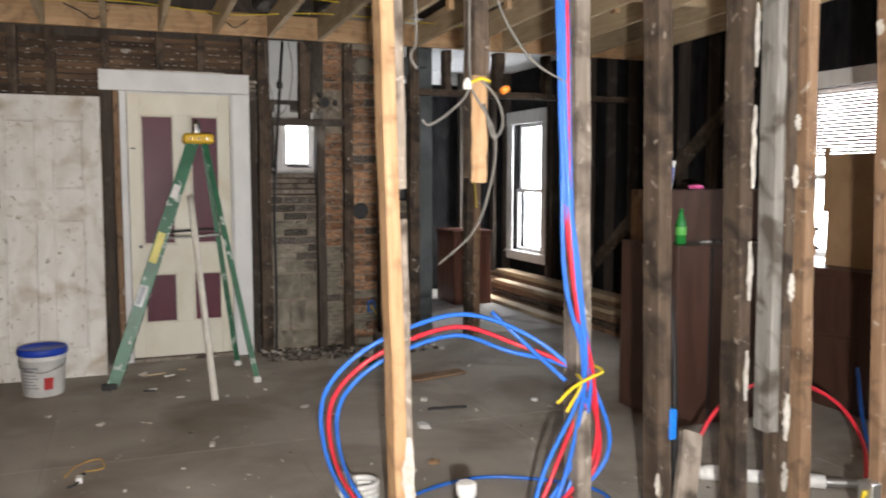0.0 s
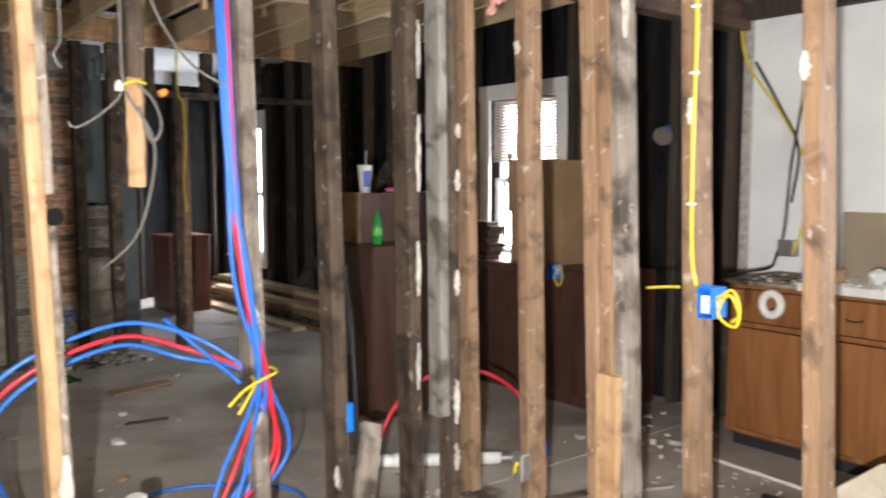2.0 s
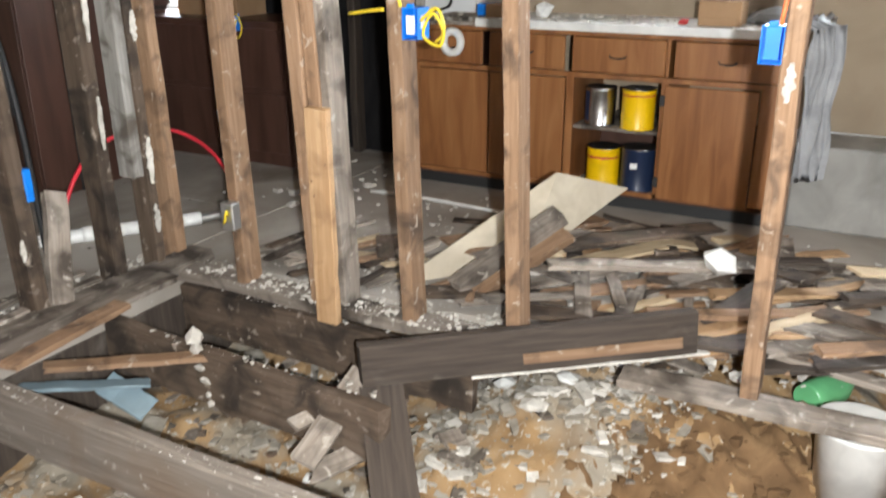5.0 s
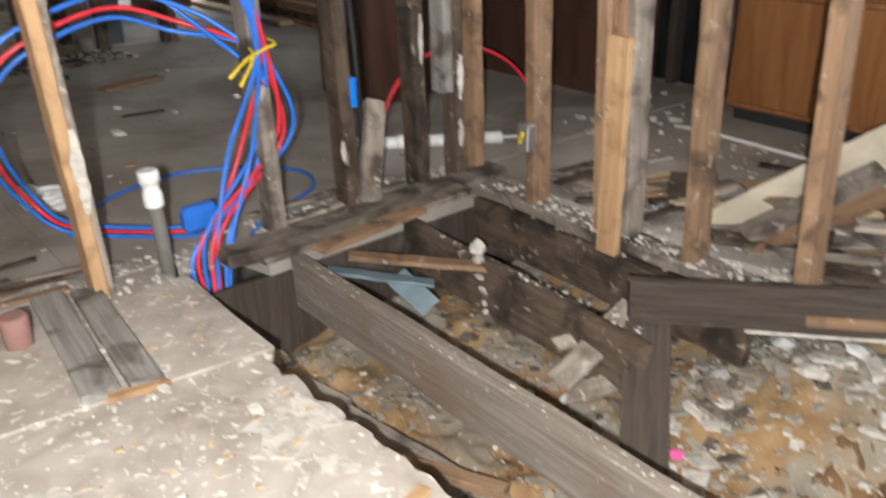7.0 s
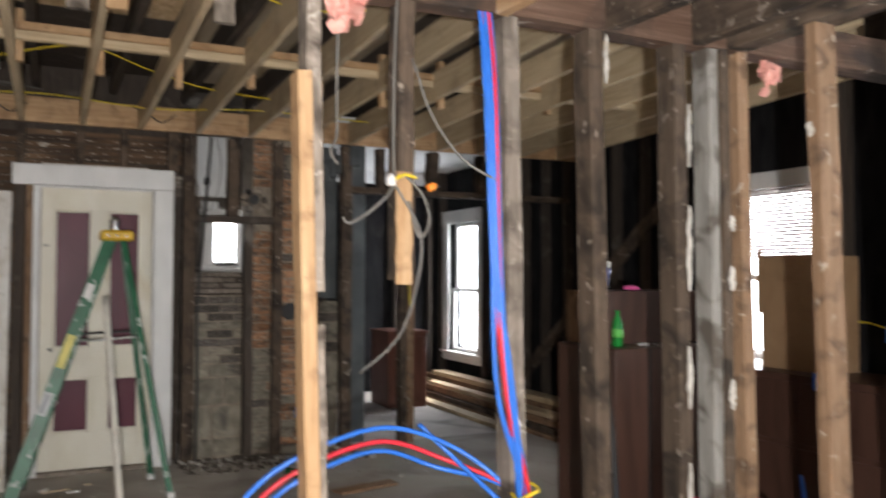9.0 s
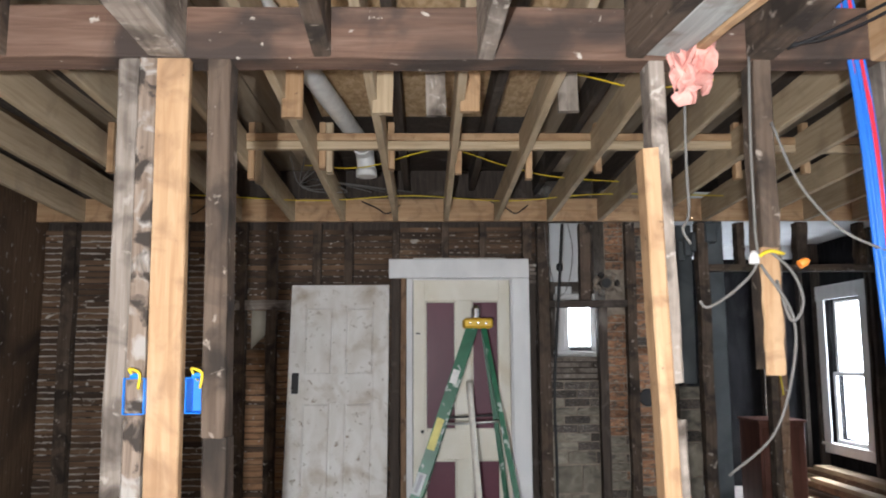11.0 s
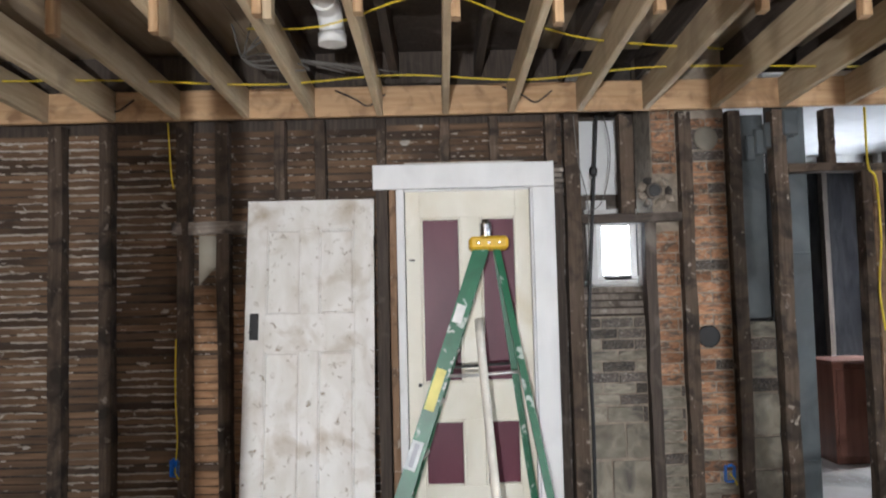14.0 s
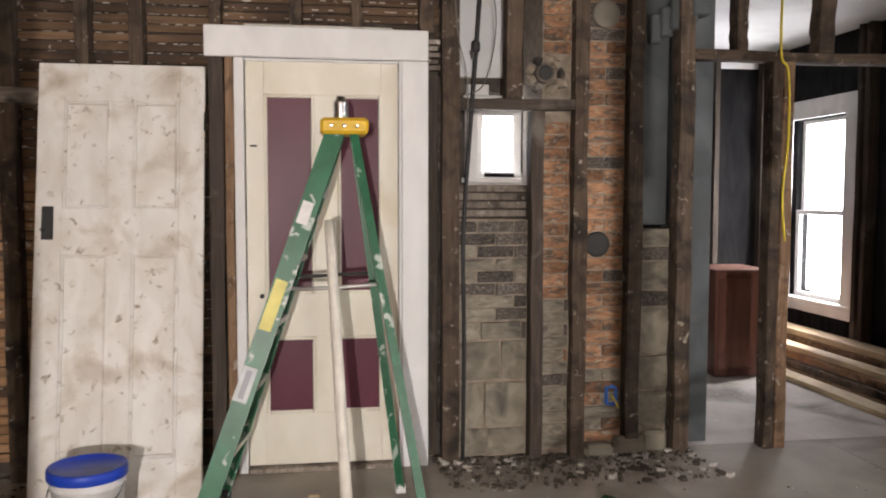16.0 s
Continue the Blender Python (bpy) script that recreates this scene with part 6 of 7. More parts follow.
loose_board((0.53, 3.84, 0.020), (0.47, 3.16, 0.020), 0.02, 0.10, whitewashed, "grey board lying on the subfloor")
loose_board((0.64, 3.80, 0.020), (0.585, 3.13, 0.020), 0.02, 0.09, whitewashed, "grey board lying on the subfloor")
loose_board((0.48, 3.135, 0.012), (0.63, 3.11, 0.012), 0.016, 0.03, new_pine, "pale splinter on the subfloor")
loose_board((0.67, 2.24, 0.012), (0.885, 2.30, 0.012), 0.02, 0.035, new_pine, "fresh split board at the floor's edge")
loose_board((1.68, 6.62, 0.012), (2.10, 6.70, 0.02), 0.018, 0.12, tan_wood, "brown board lying on the floor")
loose_board((1.55, 5.9, 0.01), (1.78, 5.86, 0.01), 0.012, 0.025, black, "dark strip on the floor")
loose_board((-1.75, 7.68, 0.015), (-1.5, 7.86, 0.015), 0.02, 0.05, yellow_cable, "yellow level lying at the wall's foot")


def scatter(name, material, label, items):
    """One mesh of many small broken bits: (x, y, z, size, flatness)."""
    rg2 = random.Random(len(items))
    vs, fs = [], []
    for x, y, z, s, fl in items:
        k = len(vs)
        a = rg2.uniform(0, 6.28)
        ca, sa = math.cos(a), math.sin(a)
        lx, ly = s * rg2.uniform(0.5, 1.4), s * rg2.uniform(0.4, 0.9)
        tz = rg2.uniform(-0.35, 0.35)
        for sx, sy, sz in ((-1, -1, -1), (1, -1, -1), (1, 1, -1), (-1, 1, -1), (-1, -1, 1), (1, -1, 1), (1, 1, 1), (-1, 1, 1)):
            px, py = sx * lx * rg2.uniform(0.55, 1), sy * ly * rg2.uniform(0.55, 1)
            vs.append((x + px * ca - py * sa, y + px * sa + py * ca, z + sz * s * fl * rg2.uniform(0.6, 1) + px * tz))
        for q in ((0, 3, 2, 1), (4, 5, 6, 7), (0, 1, 5, 4), (1, 2, 6, 5), (2, 3, 7, 6), (3, 0, 4, 7)):
            fs.append(tuple(k + j for j in q))
    me = bpy.data.meshes.new(name)
    me.from_pydata(vs, [], fs)
    me.materials.append(material)
    me.update()
    return tagged(part(name, me, None), label, "rubble", kind="stuff")


rubble_mat = mat("grey_mortar_rubble", [(0.3, (0.24, 0.215, 0.175)), (0.7, (0.40, 0.37, 0.32))], (1, 1, 1), 20.0, 0.95, 0.6, ((0.14, 0.115, 0.085), 3.0, 0.5, 0.7), rnd=False)
soot_dirt = mat("sooty_dirt", [(0.3, (0.055, 0.046, 0.037)), (0.7, (0.14, 0.118, 0.095))], (1, 1, 1), 20.0, 0.97, 0.6, rnd=False)
rg = random.Random(11)


def dirt_items(n, x0, x1, y0, y1, s0, s1, fl):
    out = []
    for _ in range(n):
        x, y = rg.uniform(x0, x1), rg.uniform(y0, y1)
        if noise.noise((x * 3.0, y * 3.0, 7.7 + s1 * 50)) < rg.uniform(-0.35, 0.25):
            continue
        s = s0 + (s1 - s0) * rg.random() ** 4
        out.append((x, y, dirt_h(x, y) + s * 0.2, s, fl))
    return out


def sandy(x, y):
    """Patches of bare sand between the rubble."""
    return math.exp(-((x - 2.10) ** 2 / 0.05 + (y - 2.0) ** 2 / 0.05)) + math.exp(-((x - 2.0) ** 2 / 0.12 + (y - 1.4) ** 2 / 0.10)) + math.exp(-((x - 1.62) ** 2 / 0.03 + (y - 2.95) ** 2 / 0.05))


def thinned(items, keep=0.12):
    return [q for q in items if rg.random() > sandy(q[0], q[1]) * 1.3 or rg.random() < keep]


damp = mat("damp_brown_earth", [(0.25, (0.085, 0.048, 0.022)), (0.5, (0.15, 0.088, 0.042)), (0.75, (0.225, 0.14, 0.07))], (1, 1, 1), 9.0, 0.95, 0.9, rnd=False, detail=9)
scatter("plaster_rubble", crumb, "pale broken plaster lumps on the dirt", thinned(dirt_items(4200, 1.9, 2.95, 1.5, 2.5, 0.0015, 0.020, 0.5) + dirt_items(1500, 0.92, 2.6, 1.3, 3.6, 0.0015, 0.016, 0.5) + dirt_items(60, 1.9, 2.8, 1.7, 2.45, 0.012, 0.05, 0.25)))
scatter("grey_rubble", rubble_mat, "grey mortar rubble spread over the dirt", thinned(dirt_items(3600, 1.8, 2.95, 1.4, 2.5, 0.002, 0.034, 0.3) + dirt_items(2400, 0.92, 2.3, 1.8, 3.6, 0.002, 0.034, 0.3)))
scatter("plaster_shards", crumb, "flat broken plaster shards lying in the dirt", thinned(dirt_items(520, 1.75, 2.95, 1.45, 2.5, 0.012, 0.052, 0.22) + dirt_items(160, 0.95, 1.9, 1.6, 3.5, 0.010, 0.04, 0.22), 0.2))
scatter("dark_shards", soot_dirt, "dark charred scraps lying in the dirt", dirt_items(420, 0.95, 2.9, 1.35, 3.5, 0.006, 0.045, 0.2))
scatter("dirt_clods", dirt, "brown clods of earth in the open floor", dirt_items(4200, 0.92, 2.8, 0.6, 3.6, 0.003, 0.030, 0.6))
mound = bmesh.new()
bmesh.ops.create_grid(mound, x_segments=90, y_segments=90, size=0.5)
for v in mound.verts:
    x, y = 1.98 + v.co.x * 1.25, 1.25 + v.co.y * 1.35
    r = math.hypot(v.co.x, v.co.y) / 0.5 + 0.30 * noise.noise((x * 4, y * 4, 2.0)) + 0.10 * noise.noise((x * 14, y * 14, 6.0))
    v.co = Vector((x, y, dirt_h(x, y) + 0.045 * (0.86 - r) * (1 if r > 0.5 else 0.7) + 0.016 * noise.noise((x * 22, y * 22, 1.0)) + 0.008 * noise.noise((x * 60, y * 60, 4.0))))
tagged(part("damp_earth", smooth(mound), damp), "dark damp patch of dug earth", "dirt", kind="stuff")
clods = []
for _ in range(1500):
    x, y = rg.gauss(1.95, 0.24), rg.gauss(1.28, 0.26)
    if 1.45 < x < 2.6 and 0.7 < y < 1.75:
        q = 0.003 + 0.026 * rg.random() ** 3
        clods.append((x, y, dirt_h(x, y) + 0.012 + q * 0.15, q, 0.6))
scatter("damp_clods", damp, "dark damp clods of dug earth", clods)
scatter("wood_splinters", grey_wood, "grey wood splinters on the dirt", dirt_items(700, 0.95, 2.7, 1.0, 3.6, 0.006, 0.05, 0.12))
scatter("brick_bits", brick_mat, "small red brick bits on the dirt", dirt_items(220, 1.0, 2.6, 1.2, 3.4, 0.005, 0.03, 0.5))
for i in range(46):
    x, y = rg.uniform(0.98, 2.7), rg.uniform(1.55, 3.5)
    if sandy(x, y) > 0.45 or (y < 1.7 and x < 2.2) or min(abs(x - 1.35), abs(x - 1.875), abs(x - 2.27)) < 0.06:
        continue
    a, ln = rg.uniform(0, 6.28), rg.uniform(0.05, 0.15)
    if x < 1.3:
        a, ln = rg.uniform(1.2, 2.0), rg.uniform(0.1, 0.28)
    dx, dy = math.cos(a) * ln / 2, math.sin(a) * ln / 2
    loose_board((x - dx, y - dy, dirt_h(x - dx, y - dy) + 0.018), (x + dx, y + dy, dirt_h(x + dx, y + dy) + 0.022), rg.uniform(0.008, 0.02), rg.uniform(0.03, 0.085), rg.choice((grey_wood, grey_wood, old_wood, rubble_mat, tan_wood)), "broken board scrap half sunk in the dirt", (0, 0, 1), 0.015)


def flat_items(n, x0, x1, y0, y1, z, s0, s1, fl, bias=None):
    out = []
    for _ in range(n):
        x, y = rg.uniform(x0, x1), rg.uniform(y0, y1)
        if bias == 'right':
            x = x1 - (x1 - x0) * rg.random() ** 1.6
        if bias == 'far':
            y = y1 - (y1 - y0) * rg.random() ** 2.0
        s = s0 + (s1 - s0) * rg.random() ** 4
        out.append((x, y, z + s * fl * 0.6, s, fl))
    return out


scatter("floor_crumbs", crumb, "plaster crumbs and chips on the subfloor", flat_items(2600, -0.3, 0.86, 1.5, 3.7, 0.003, 0.001, 0.011, 0.35, 'right') + flat_items(40, 0.4, 0.86, 2.0, 3.4, 0.006, 0.01, 0.035, 0.3))
scatter("floor_splinters", grey_pine, "pale wood splinters on the subfloor", flat_items(420, -0.2, 0.86, 1.5, 3.7, 0.006, 0.003, 0.022, 0.15, 'right'))
scatter("plate_crumbs", crumb, "plaster crumbs along the wall plates", flat_items(900, 1.3, 2.42, 3.63, 3.95, 0.02, 0.002, 0.020, 0.5) + flat_items(700, 2.23, 2.37, 2.1, 3.6, 0.037, 0.0015, 0.013, 0.5) + flat_items(260, 2.4, 2.75, 2.2, 3.6, 0.0, 0.002, 0.014, 0.5) + flat_items(250, 0.5, 1.25, 3.70, 3.98, 0.0, 0.003, 0.02, 0.4))
scatter("joist_grit", crumb, "plaster grit along the tops of the floor joists", flat_items(260, 1.325, 1.375, 1.6, 3.6, -0.026, 0.001, 0.007, 0.4) + flat_items(120, 1.86, 1.905, 2.45, 3.6, -0.04, 0.0015, 0.012, 0.4) + flat_items(120, 2.25, 2.295, 2.35, 3.6, -0.03, 0.0015, 0.010, 0.4))
scatter("hall_grit", crumb, "pale grit scattered on the hall floor", flat_items(500, -2.6, 3.6, 4.0, 7.9, 0.0, 0.002, 0.014, 0.35) + flat_items(22, -1.0, 2.6, 4.5, 7.5, 0.0, 0.012, 0.035, 0.4) + flat_items(200, 0.85, 2.3, 7.5, 7.95, 0.0, 0.003, 0.03, 0.5, 'far'))
scatter("hall_dirt", soot_dirt, "dark dirt and soot heaped at the chimney's foot", flat_items(1500, 0.85, 2.25, 7.5, 7.97, 0.0, 0.002, 0.022, 0.55, 'far') + flat_items(300, -2.8, -1.05, 7.6, 7.97, 0.0, 0.004, 0.03, 0.5, 'far') + flat_items(200, -2.5, 3.5, 4.2, 7.8, 0.0, 0.003, 0.012, 0.3))
scatter("kitchen_grit", crumb, "plaster crumbs over the kitchen floor", flat_items(900, 2.5, 3.85, 0.8, 3.6, 0.0, 0.002, 0.018, 0.45) + flat_items(260, 2.42, 3.3, 1.2, 2.4, 0.0, 0.008, 0.04, 0.35) + flat_items(60, 3.2, 4.2, 3.6, 4.1, 0.0, 0.01, 0.04, 0.5))

wb = tagged(part("plaster_block", chunk(0.075, 3, 0.8), bucket_white, m=pose(2.82, 1.63, 0.235)), "white lump of plaster on the rubble boards", "plaster block")
for i, (x, y, s) in enumerate(((2.30, 2.10, 0.06), (2.42, 2.02, 0.05), (2.18, 1.85, 0.045), (2.45, 2.28, 0.055), (2.10, 2.28, 0.04), (1.80, 2.37, 0.05), (1.62, 2.62, 0.03), (1.88, 2.75, 0.035), (1.55, 3.05, 0.03), (2.06, 1.62, 0.05), (1.70, 3.28, 0.035))):
    tagged(part("plaster_lump", chunk(s, 60 + i, 0.4), counter_white if i % 2 else crumb, m=pose(x, y, dirt_h(x, y) + 0.012, 8 * (i % 3), 6, 40 * i)), "white broken plaster lump on the dirt", "plaster lump", "plaster lumps")
tagged(part("pink_ball", chunk(0.022, 5, 0.9), pinkish, m=pose(1.82, 2.25, dirt_h(1.82, 2.25) + 0.02)), "bright pink plastic scrap on the dirt", "scrap")
wrp = root("wrapper", (1.80, 2.86, -0.35), "black and white torn wrapper on the dirt", "wrapper")
part("sheet", box(1.76, 1.83, 2.83, 2.88, dirt_h(1.8, 2.86) + 0.012, dirt_h(1.8, 2.86) + 0.04, 0.008), black_cable, wrp)
part("print", box(1.768, 1.815, 2.838, 2.87, dirt_h(1.8, 2.86) + 0.0405, dirt_h(1.8, 2.86) + 0.046, 0.002), bucket_white, wrp)
gb_ = tagged(part("plastic_bottle", lathe([(0.05, 0), (0.055, 0.01), (0.055, 0.16), (0.03, 0.22), (0.015, 0.25)], 18), plain("green_bottle", (0.12, 0.36, 0.16), 0.3), m=pose(2.66, 1.28, dirt_h(2.66, 1.28) + 0.05, 90, 0, 60)), "green plastic bottle lying on the rubble", "bottle")
wbk = root("pail", (2.42, 1.12, dirt_h(2.42, 1.12)), "white plastic pail lying in the rubble", "bucket")
part("body", lathe([(0.10, 0.0), (0.12, 0.24), (0.125, 0.245), (0.125, 0.26)], 28), bucket_white, wbk, "", pose(2.42, 1.12, dirt_h(2.42, 1.12) + 0.02))
grb = tagged(part("glass_bottle", lathe([(0.03, 0), (0.033, 0.008), (0.033, 0.11), (0.014, 0.16), (0.014, 0.2)], 18), plain("dark_green_glass", (0.01, 0.06, 0.02), 0.15), m=pose(1.50, 7.22, 0.034, 90, 0, 35)), "dark green bottle lying on the hall floor", "bottle")
roll = root("white_coil", (0.80, 4.72, 0.0), "white plastic hose coil lying on the hall floor", "coil")
for k in range(3):
    part("turn", tube([(0.80 + 0.07 * math.cos(a * 0.785), 4.72 + 0.07 * math.sin(a * 0.785), 0.015 + 0.026 * k) for a in range(8)], 0.013, 8, 4, True), bucket_white, roll)
part("bag", box(0.70, 0.78, 4.70, 4.82, 0.0, 0.10, 0.02), bucket_white, roll, "white plastic bag")
jar = tagged(part("glass_jar", lathe([(0.035, 0), (0.04, 0.006), (0.042, 0.10), (0.036, 0.11)], 20), plain("pinkish_glass", (0.30, 0.17, 0.15), 0.15), m=pose(0.38, 3.60, 0.0005)), "murky pinkish glass jar on the subfloor", "jar")
for i, (x, y) in enumerate(((1.41, 5.58), (2.25, 5.85), (-0.9, 5.1), (1.25, 5.0), (3.95, 7.75))):
    tagged(part("litter", chunk(0.035 if i else 0.05, 80 + i, 0.5), (bucket_white, bucket_white, bucket_white, cardboard, box_blue)[i], m=pose(x, y, 0.012)), "small crumpled litter on the hall floor", "litter", "floor litter")
ow = root("floor_wire", (-0.38, 5.6, 0.005), "thin orange wire curled on the hall floor", "wire")
part("wire", tube([(-0.45, 5.45, 0.006), (-0.40, 5.60, 0.006), (-0.30, 5.65, 0.012), (-0.28, 5.52, 0.006), (-0.36, 5.50, 0.006)], 0.003, 5, 6), plain("orange_wire", (0.65, 0.35, 0.05), 0.5), ow)


conn = root("wire_connector", (-0.38, 5.37, 0.0), "small white plug with black pins lying on the hall floor", "connector")
part("body", box(-0.395, -0.365, 5.345, 5.40, 0.001, 0.028, 0.004), bucket_white, conn)
part("pin", tube([(-0.385, 5.345, 0.012), (-0.40, 5.31, 0.010), (-0.43, 5.30, 0.006)], 0.006, 6, 4), black, conn)
part("pin", tube([(-0.38, 5.40, 0.012), (-0.375, 5.44, 0.014), (-0.36, 5.46, 0.008)], 0.006, 6, 4), black, conn)
for x, y, a, ln, mt in ((0.02, 7.45, 0.25, 0.17, grey_pine), (0.12, 7.38, 0.4, 0.07, bucket_white), (-0.02, 6.98, -0.2, 0.08, black), (0.0, 7.02, 0.1, 0.05, bucket_white), (0.16, 6.75, -0.2, 0.04, bucket_white), (0.22, 7.55, 0.1, 0.05, grey_pine)):
    tagged(lumber("floor_strip", (x - math.cos(a) * ln / 2, y - math.sin(a) * ln / 2, 0.006), (x + math.cos(a) * ln / 2, y + math.sin(a) * ln / 2, 0.006), 0.008, 0.018, mt, None, (0, 0, 1), "", 0.001, 0.004, 3, 0.001), "thin broken strip lying on the hall floor", "strip", "floor strips")


def flake(x, y, z0, z1, w, seed, parent, axis='y'):
    """A jagged skin of plaster left on a stud."""
    rg3 = random.Random(seed)
    n = 13
    mid = [0.35 * w * noise.noise((seed * 3.1, k * 0.6, 1.0)) for k in range(n + 1)]
    half = [w * (0.12 + 0.42 * math.sin(math.pi * (k + 0.3) / (n + 0.6)) * (0.6 + 0.7 * abs(noise.noise((seed * 1.7, k * 0.9, 4.0)))) + rg3.uniform(0, 0.06)) for k in range(n + 1)]
    left = [(mid[k] - half[k], z0 + (z1 - z0) * k / n) for k in range(n + 1)]
    right = [(mid[k] + half[k], z0 + (z1 - z0) * k / n) for k in range(n, -1, -1)]
    bm = prism(left + right, 0, 0.006)
    m = Matrix.Translation((x, y, 0)) @ (pose(0, 0, 0, 90) if axis == 'y' else pose(0, 0, 0, 90, 0, -90))
    return part("plaster_flake", bm, crumb, parent, "white plaster flake", m)


for k, (z0, z1) in enumerate(((1.83, 2.06), (1.38, 1.69), (0.955, 1.18), (0.565, 0.76))):
    flake(2.057, 3.7455, z0, z1, 0.022, k, wall_a)
for k, (z0, z1) in enumerate(((1.38, 1.47), (0.94, 1.05), (0.385, 0.57), (0.18, 0.30), (1.6, 1.66))):
    flake(2.258, 3.741, z0, z1, 0.030, 20 + k, wall_a)
flake(0.692, 3.752, 0.30, 0.58, 0.045, 40, wall_a)
for k, (x, z0, z1) in enumerate(((1.69, 2.1, 2.27), (1.66, 0.25, 0.33), (1.335, 0.9, 0.98))):
    flake(x, 3.746, z0, z1, 0.02, 50 + k, wall_a)
for k, (y, z0, z1) in enumerate(((2.875, 1.9, 2.1), (2.88, 0.85, 1.1), (2.875, 0.3, 0.6), (2.24, 1.7, 1.78), (2.6, 1.6, 1.68), (3.37, 1.9, 1.95), (1.44, 1.5, 1.56), (1.435, 0.9, 1.0))):
    flake(2.2455 if y != 2.875 and y != 2.88 else 2.266, y, z0, z1, 0.028, 70 + k, wall_b, 'x')
for k, (x, y, z, r) in enumerate(((1.885, 3.22, -0.01, 0.045), (1.86, 3.19, -0.05, 0.035), (1.852, 3.16, -0.10, 0.025), (1.85, 3.15, -0.15, 0.022), (1.848, 3.14, -0.20, 0.02), (1.846, 3.13, -0.235, 0.018))):
    part("foam_blob", chunk(r, 300 + k, 0.8), crumb, pit, "dried foam run down the joist", pose(x, y, z))
rg = random.Random(31)
for i in range(34):
    x, y = 0.88 - 0.75 * rg.random() ** 1.3, rg.uniform(1.7, 3.05)
    r = rg.uniform(0.03, 0.11)
    nn = rg.randint(5, 8)
    poly = [(x + r * rg.uniform(0.5, 1.1) * math.cos(6.283 * k / nn), y + r * rg.uniform(0.5, 1.3) * math.sin(6.283 * k / nn)) for k in range(nn)]
    z = 0.0006 + 0.0018 * (i % 5)
    tagged(part("flooring_scrap", prism(poly, z, z + rg.uniform(0.003, 0.008)), rg.choice((ply_mat, ply_mat, ply_mat, crumb))), "broken flake of old flooring on the subfloor", "flooring scrap", "flooring scraps")


# ---- lath, brick and block in the door wall ----
lath_meshes = []
for k in range(5):
    bm = rough_bm(0.036, 0.009, 1.0, 900 + k, 8, 0.002, 0.001, 0.01)
    me = bpy.data.meshes.new("lath")
    bm.to_mesh(me)
    bm.free()
    me.materials.append(lath_wood)
    lath_meshes.append(me)
rg = random.Random(3)


def lath(x0, x1, z, y=8.044):
    m = aim((x0, y, z), (x1, y, z + rg.uniform(-0.006, 0.006)), (0, 0, 1)) @ Matrix.Diagonal((1, 1, x1 - x0, 1))
    return part("lath", rg.choice(lath_meshes), None, wall_d, "", m)


for i in range(51):
    z = 0.09 + i * 0.047
    lath(XL, -1.412 + rg.uniform(-0.01, 0.01), z)
    lath(-1.408, -0.215, z)
for i in range(6):
    lath(-0.21, 0.87, 2.235 + i * 0.045)
keys = []
for i in range(50):
    z = 0.09 + (i + 0.5) * 0.047
    for j in range(88):
        x = -2.98 + j * 0.02
        band = 0.98 + (x + 1.82) * 1.3
        if band < z < band + 0.45 or x > -1.44:
            continue
        v = noise.noise((x * 2.5, z * 5.0, 2.0)) + 0.5 * noise.noise((x * 11, z * 23, 6.0))
        if v > -0.22:
            keys.append((x + rg.uniform(-0.008, 0.008), 8.034, z + rg.uniform(-0.004, 0.004), rg.uniform(0.007, 0.016), 0.5))
    for j in range(110):
        x = -1.40 + j * 0.02
        if (x > -0.2 and z < 2.25) or rg.random() < 0.72:
            continue
        keys.append((x, 8.036, z, rg.uniform(0.004, 0.009), 0.5))
vs, fs = [], []
for x, y, z, r, fl in keys:
    k0 = len(vs)
    ln = r * rg.uniform(1.2, 2.6)
    for sx, sy, sz in ((-1, -1, -1), (1, -1, -1), (1, 1, -1), (-1, 1, -1), (-1, -1, 1), (1, -1, 1), (1, 1, 1), (-1, 1, 1)):
        vs.append((x + sx * ln * rg.uniform(0.7, 1), y + sy * 0.006 * rg.uniform(0.6, 1), z + sz * r * 0.42 * rg.uniform(0.5, 1)))
    for q4 in ((0, 3, 2, 1), (4, 5, 6, 7), (0, 1, 5, 4), (1, 2, 6, 5), (2, 3, 7, 6), (3, 0, 4, 7)):
        fs.append(tuple(k0 + j for j in q4))
km = bpy.data.meshes.new("plaster_keys")
km.from_pydata(vs, [], fs)
km.materials.append(mat("dusty_plaster_keys", [(0.3, (0.34, 0.30, 0.25)), (0.7, (0.56, 0.51, 0.45))], (1, 1, 1), 9.0, 0.95, 0.6, ((0.17, 0.135, 0.105), 2.6, 0.5, 0.68), rnd=False))
km.update()
tagged(part("plaster_keys", km, None), "rough plaster squeezed out between the laths", "plaster", kind="stuff")
orange_lath = mat("orange_old_lath", [(0.25, (0.22, 0.115, 0.058)), (0.5, (0.32, 0.18, 0.095)), (0.75, (0.42, 0.265, 0.155))], GR, 1.6, 0.85, 0.4, ((0.12, 0.075, 0.045), 5.0, 0.55, 0.75), ((0.5, 0.44, 0.36), 20.0, 0.64, 0.72), vary=0.25)
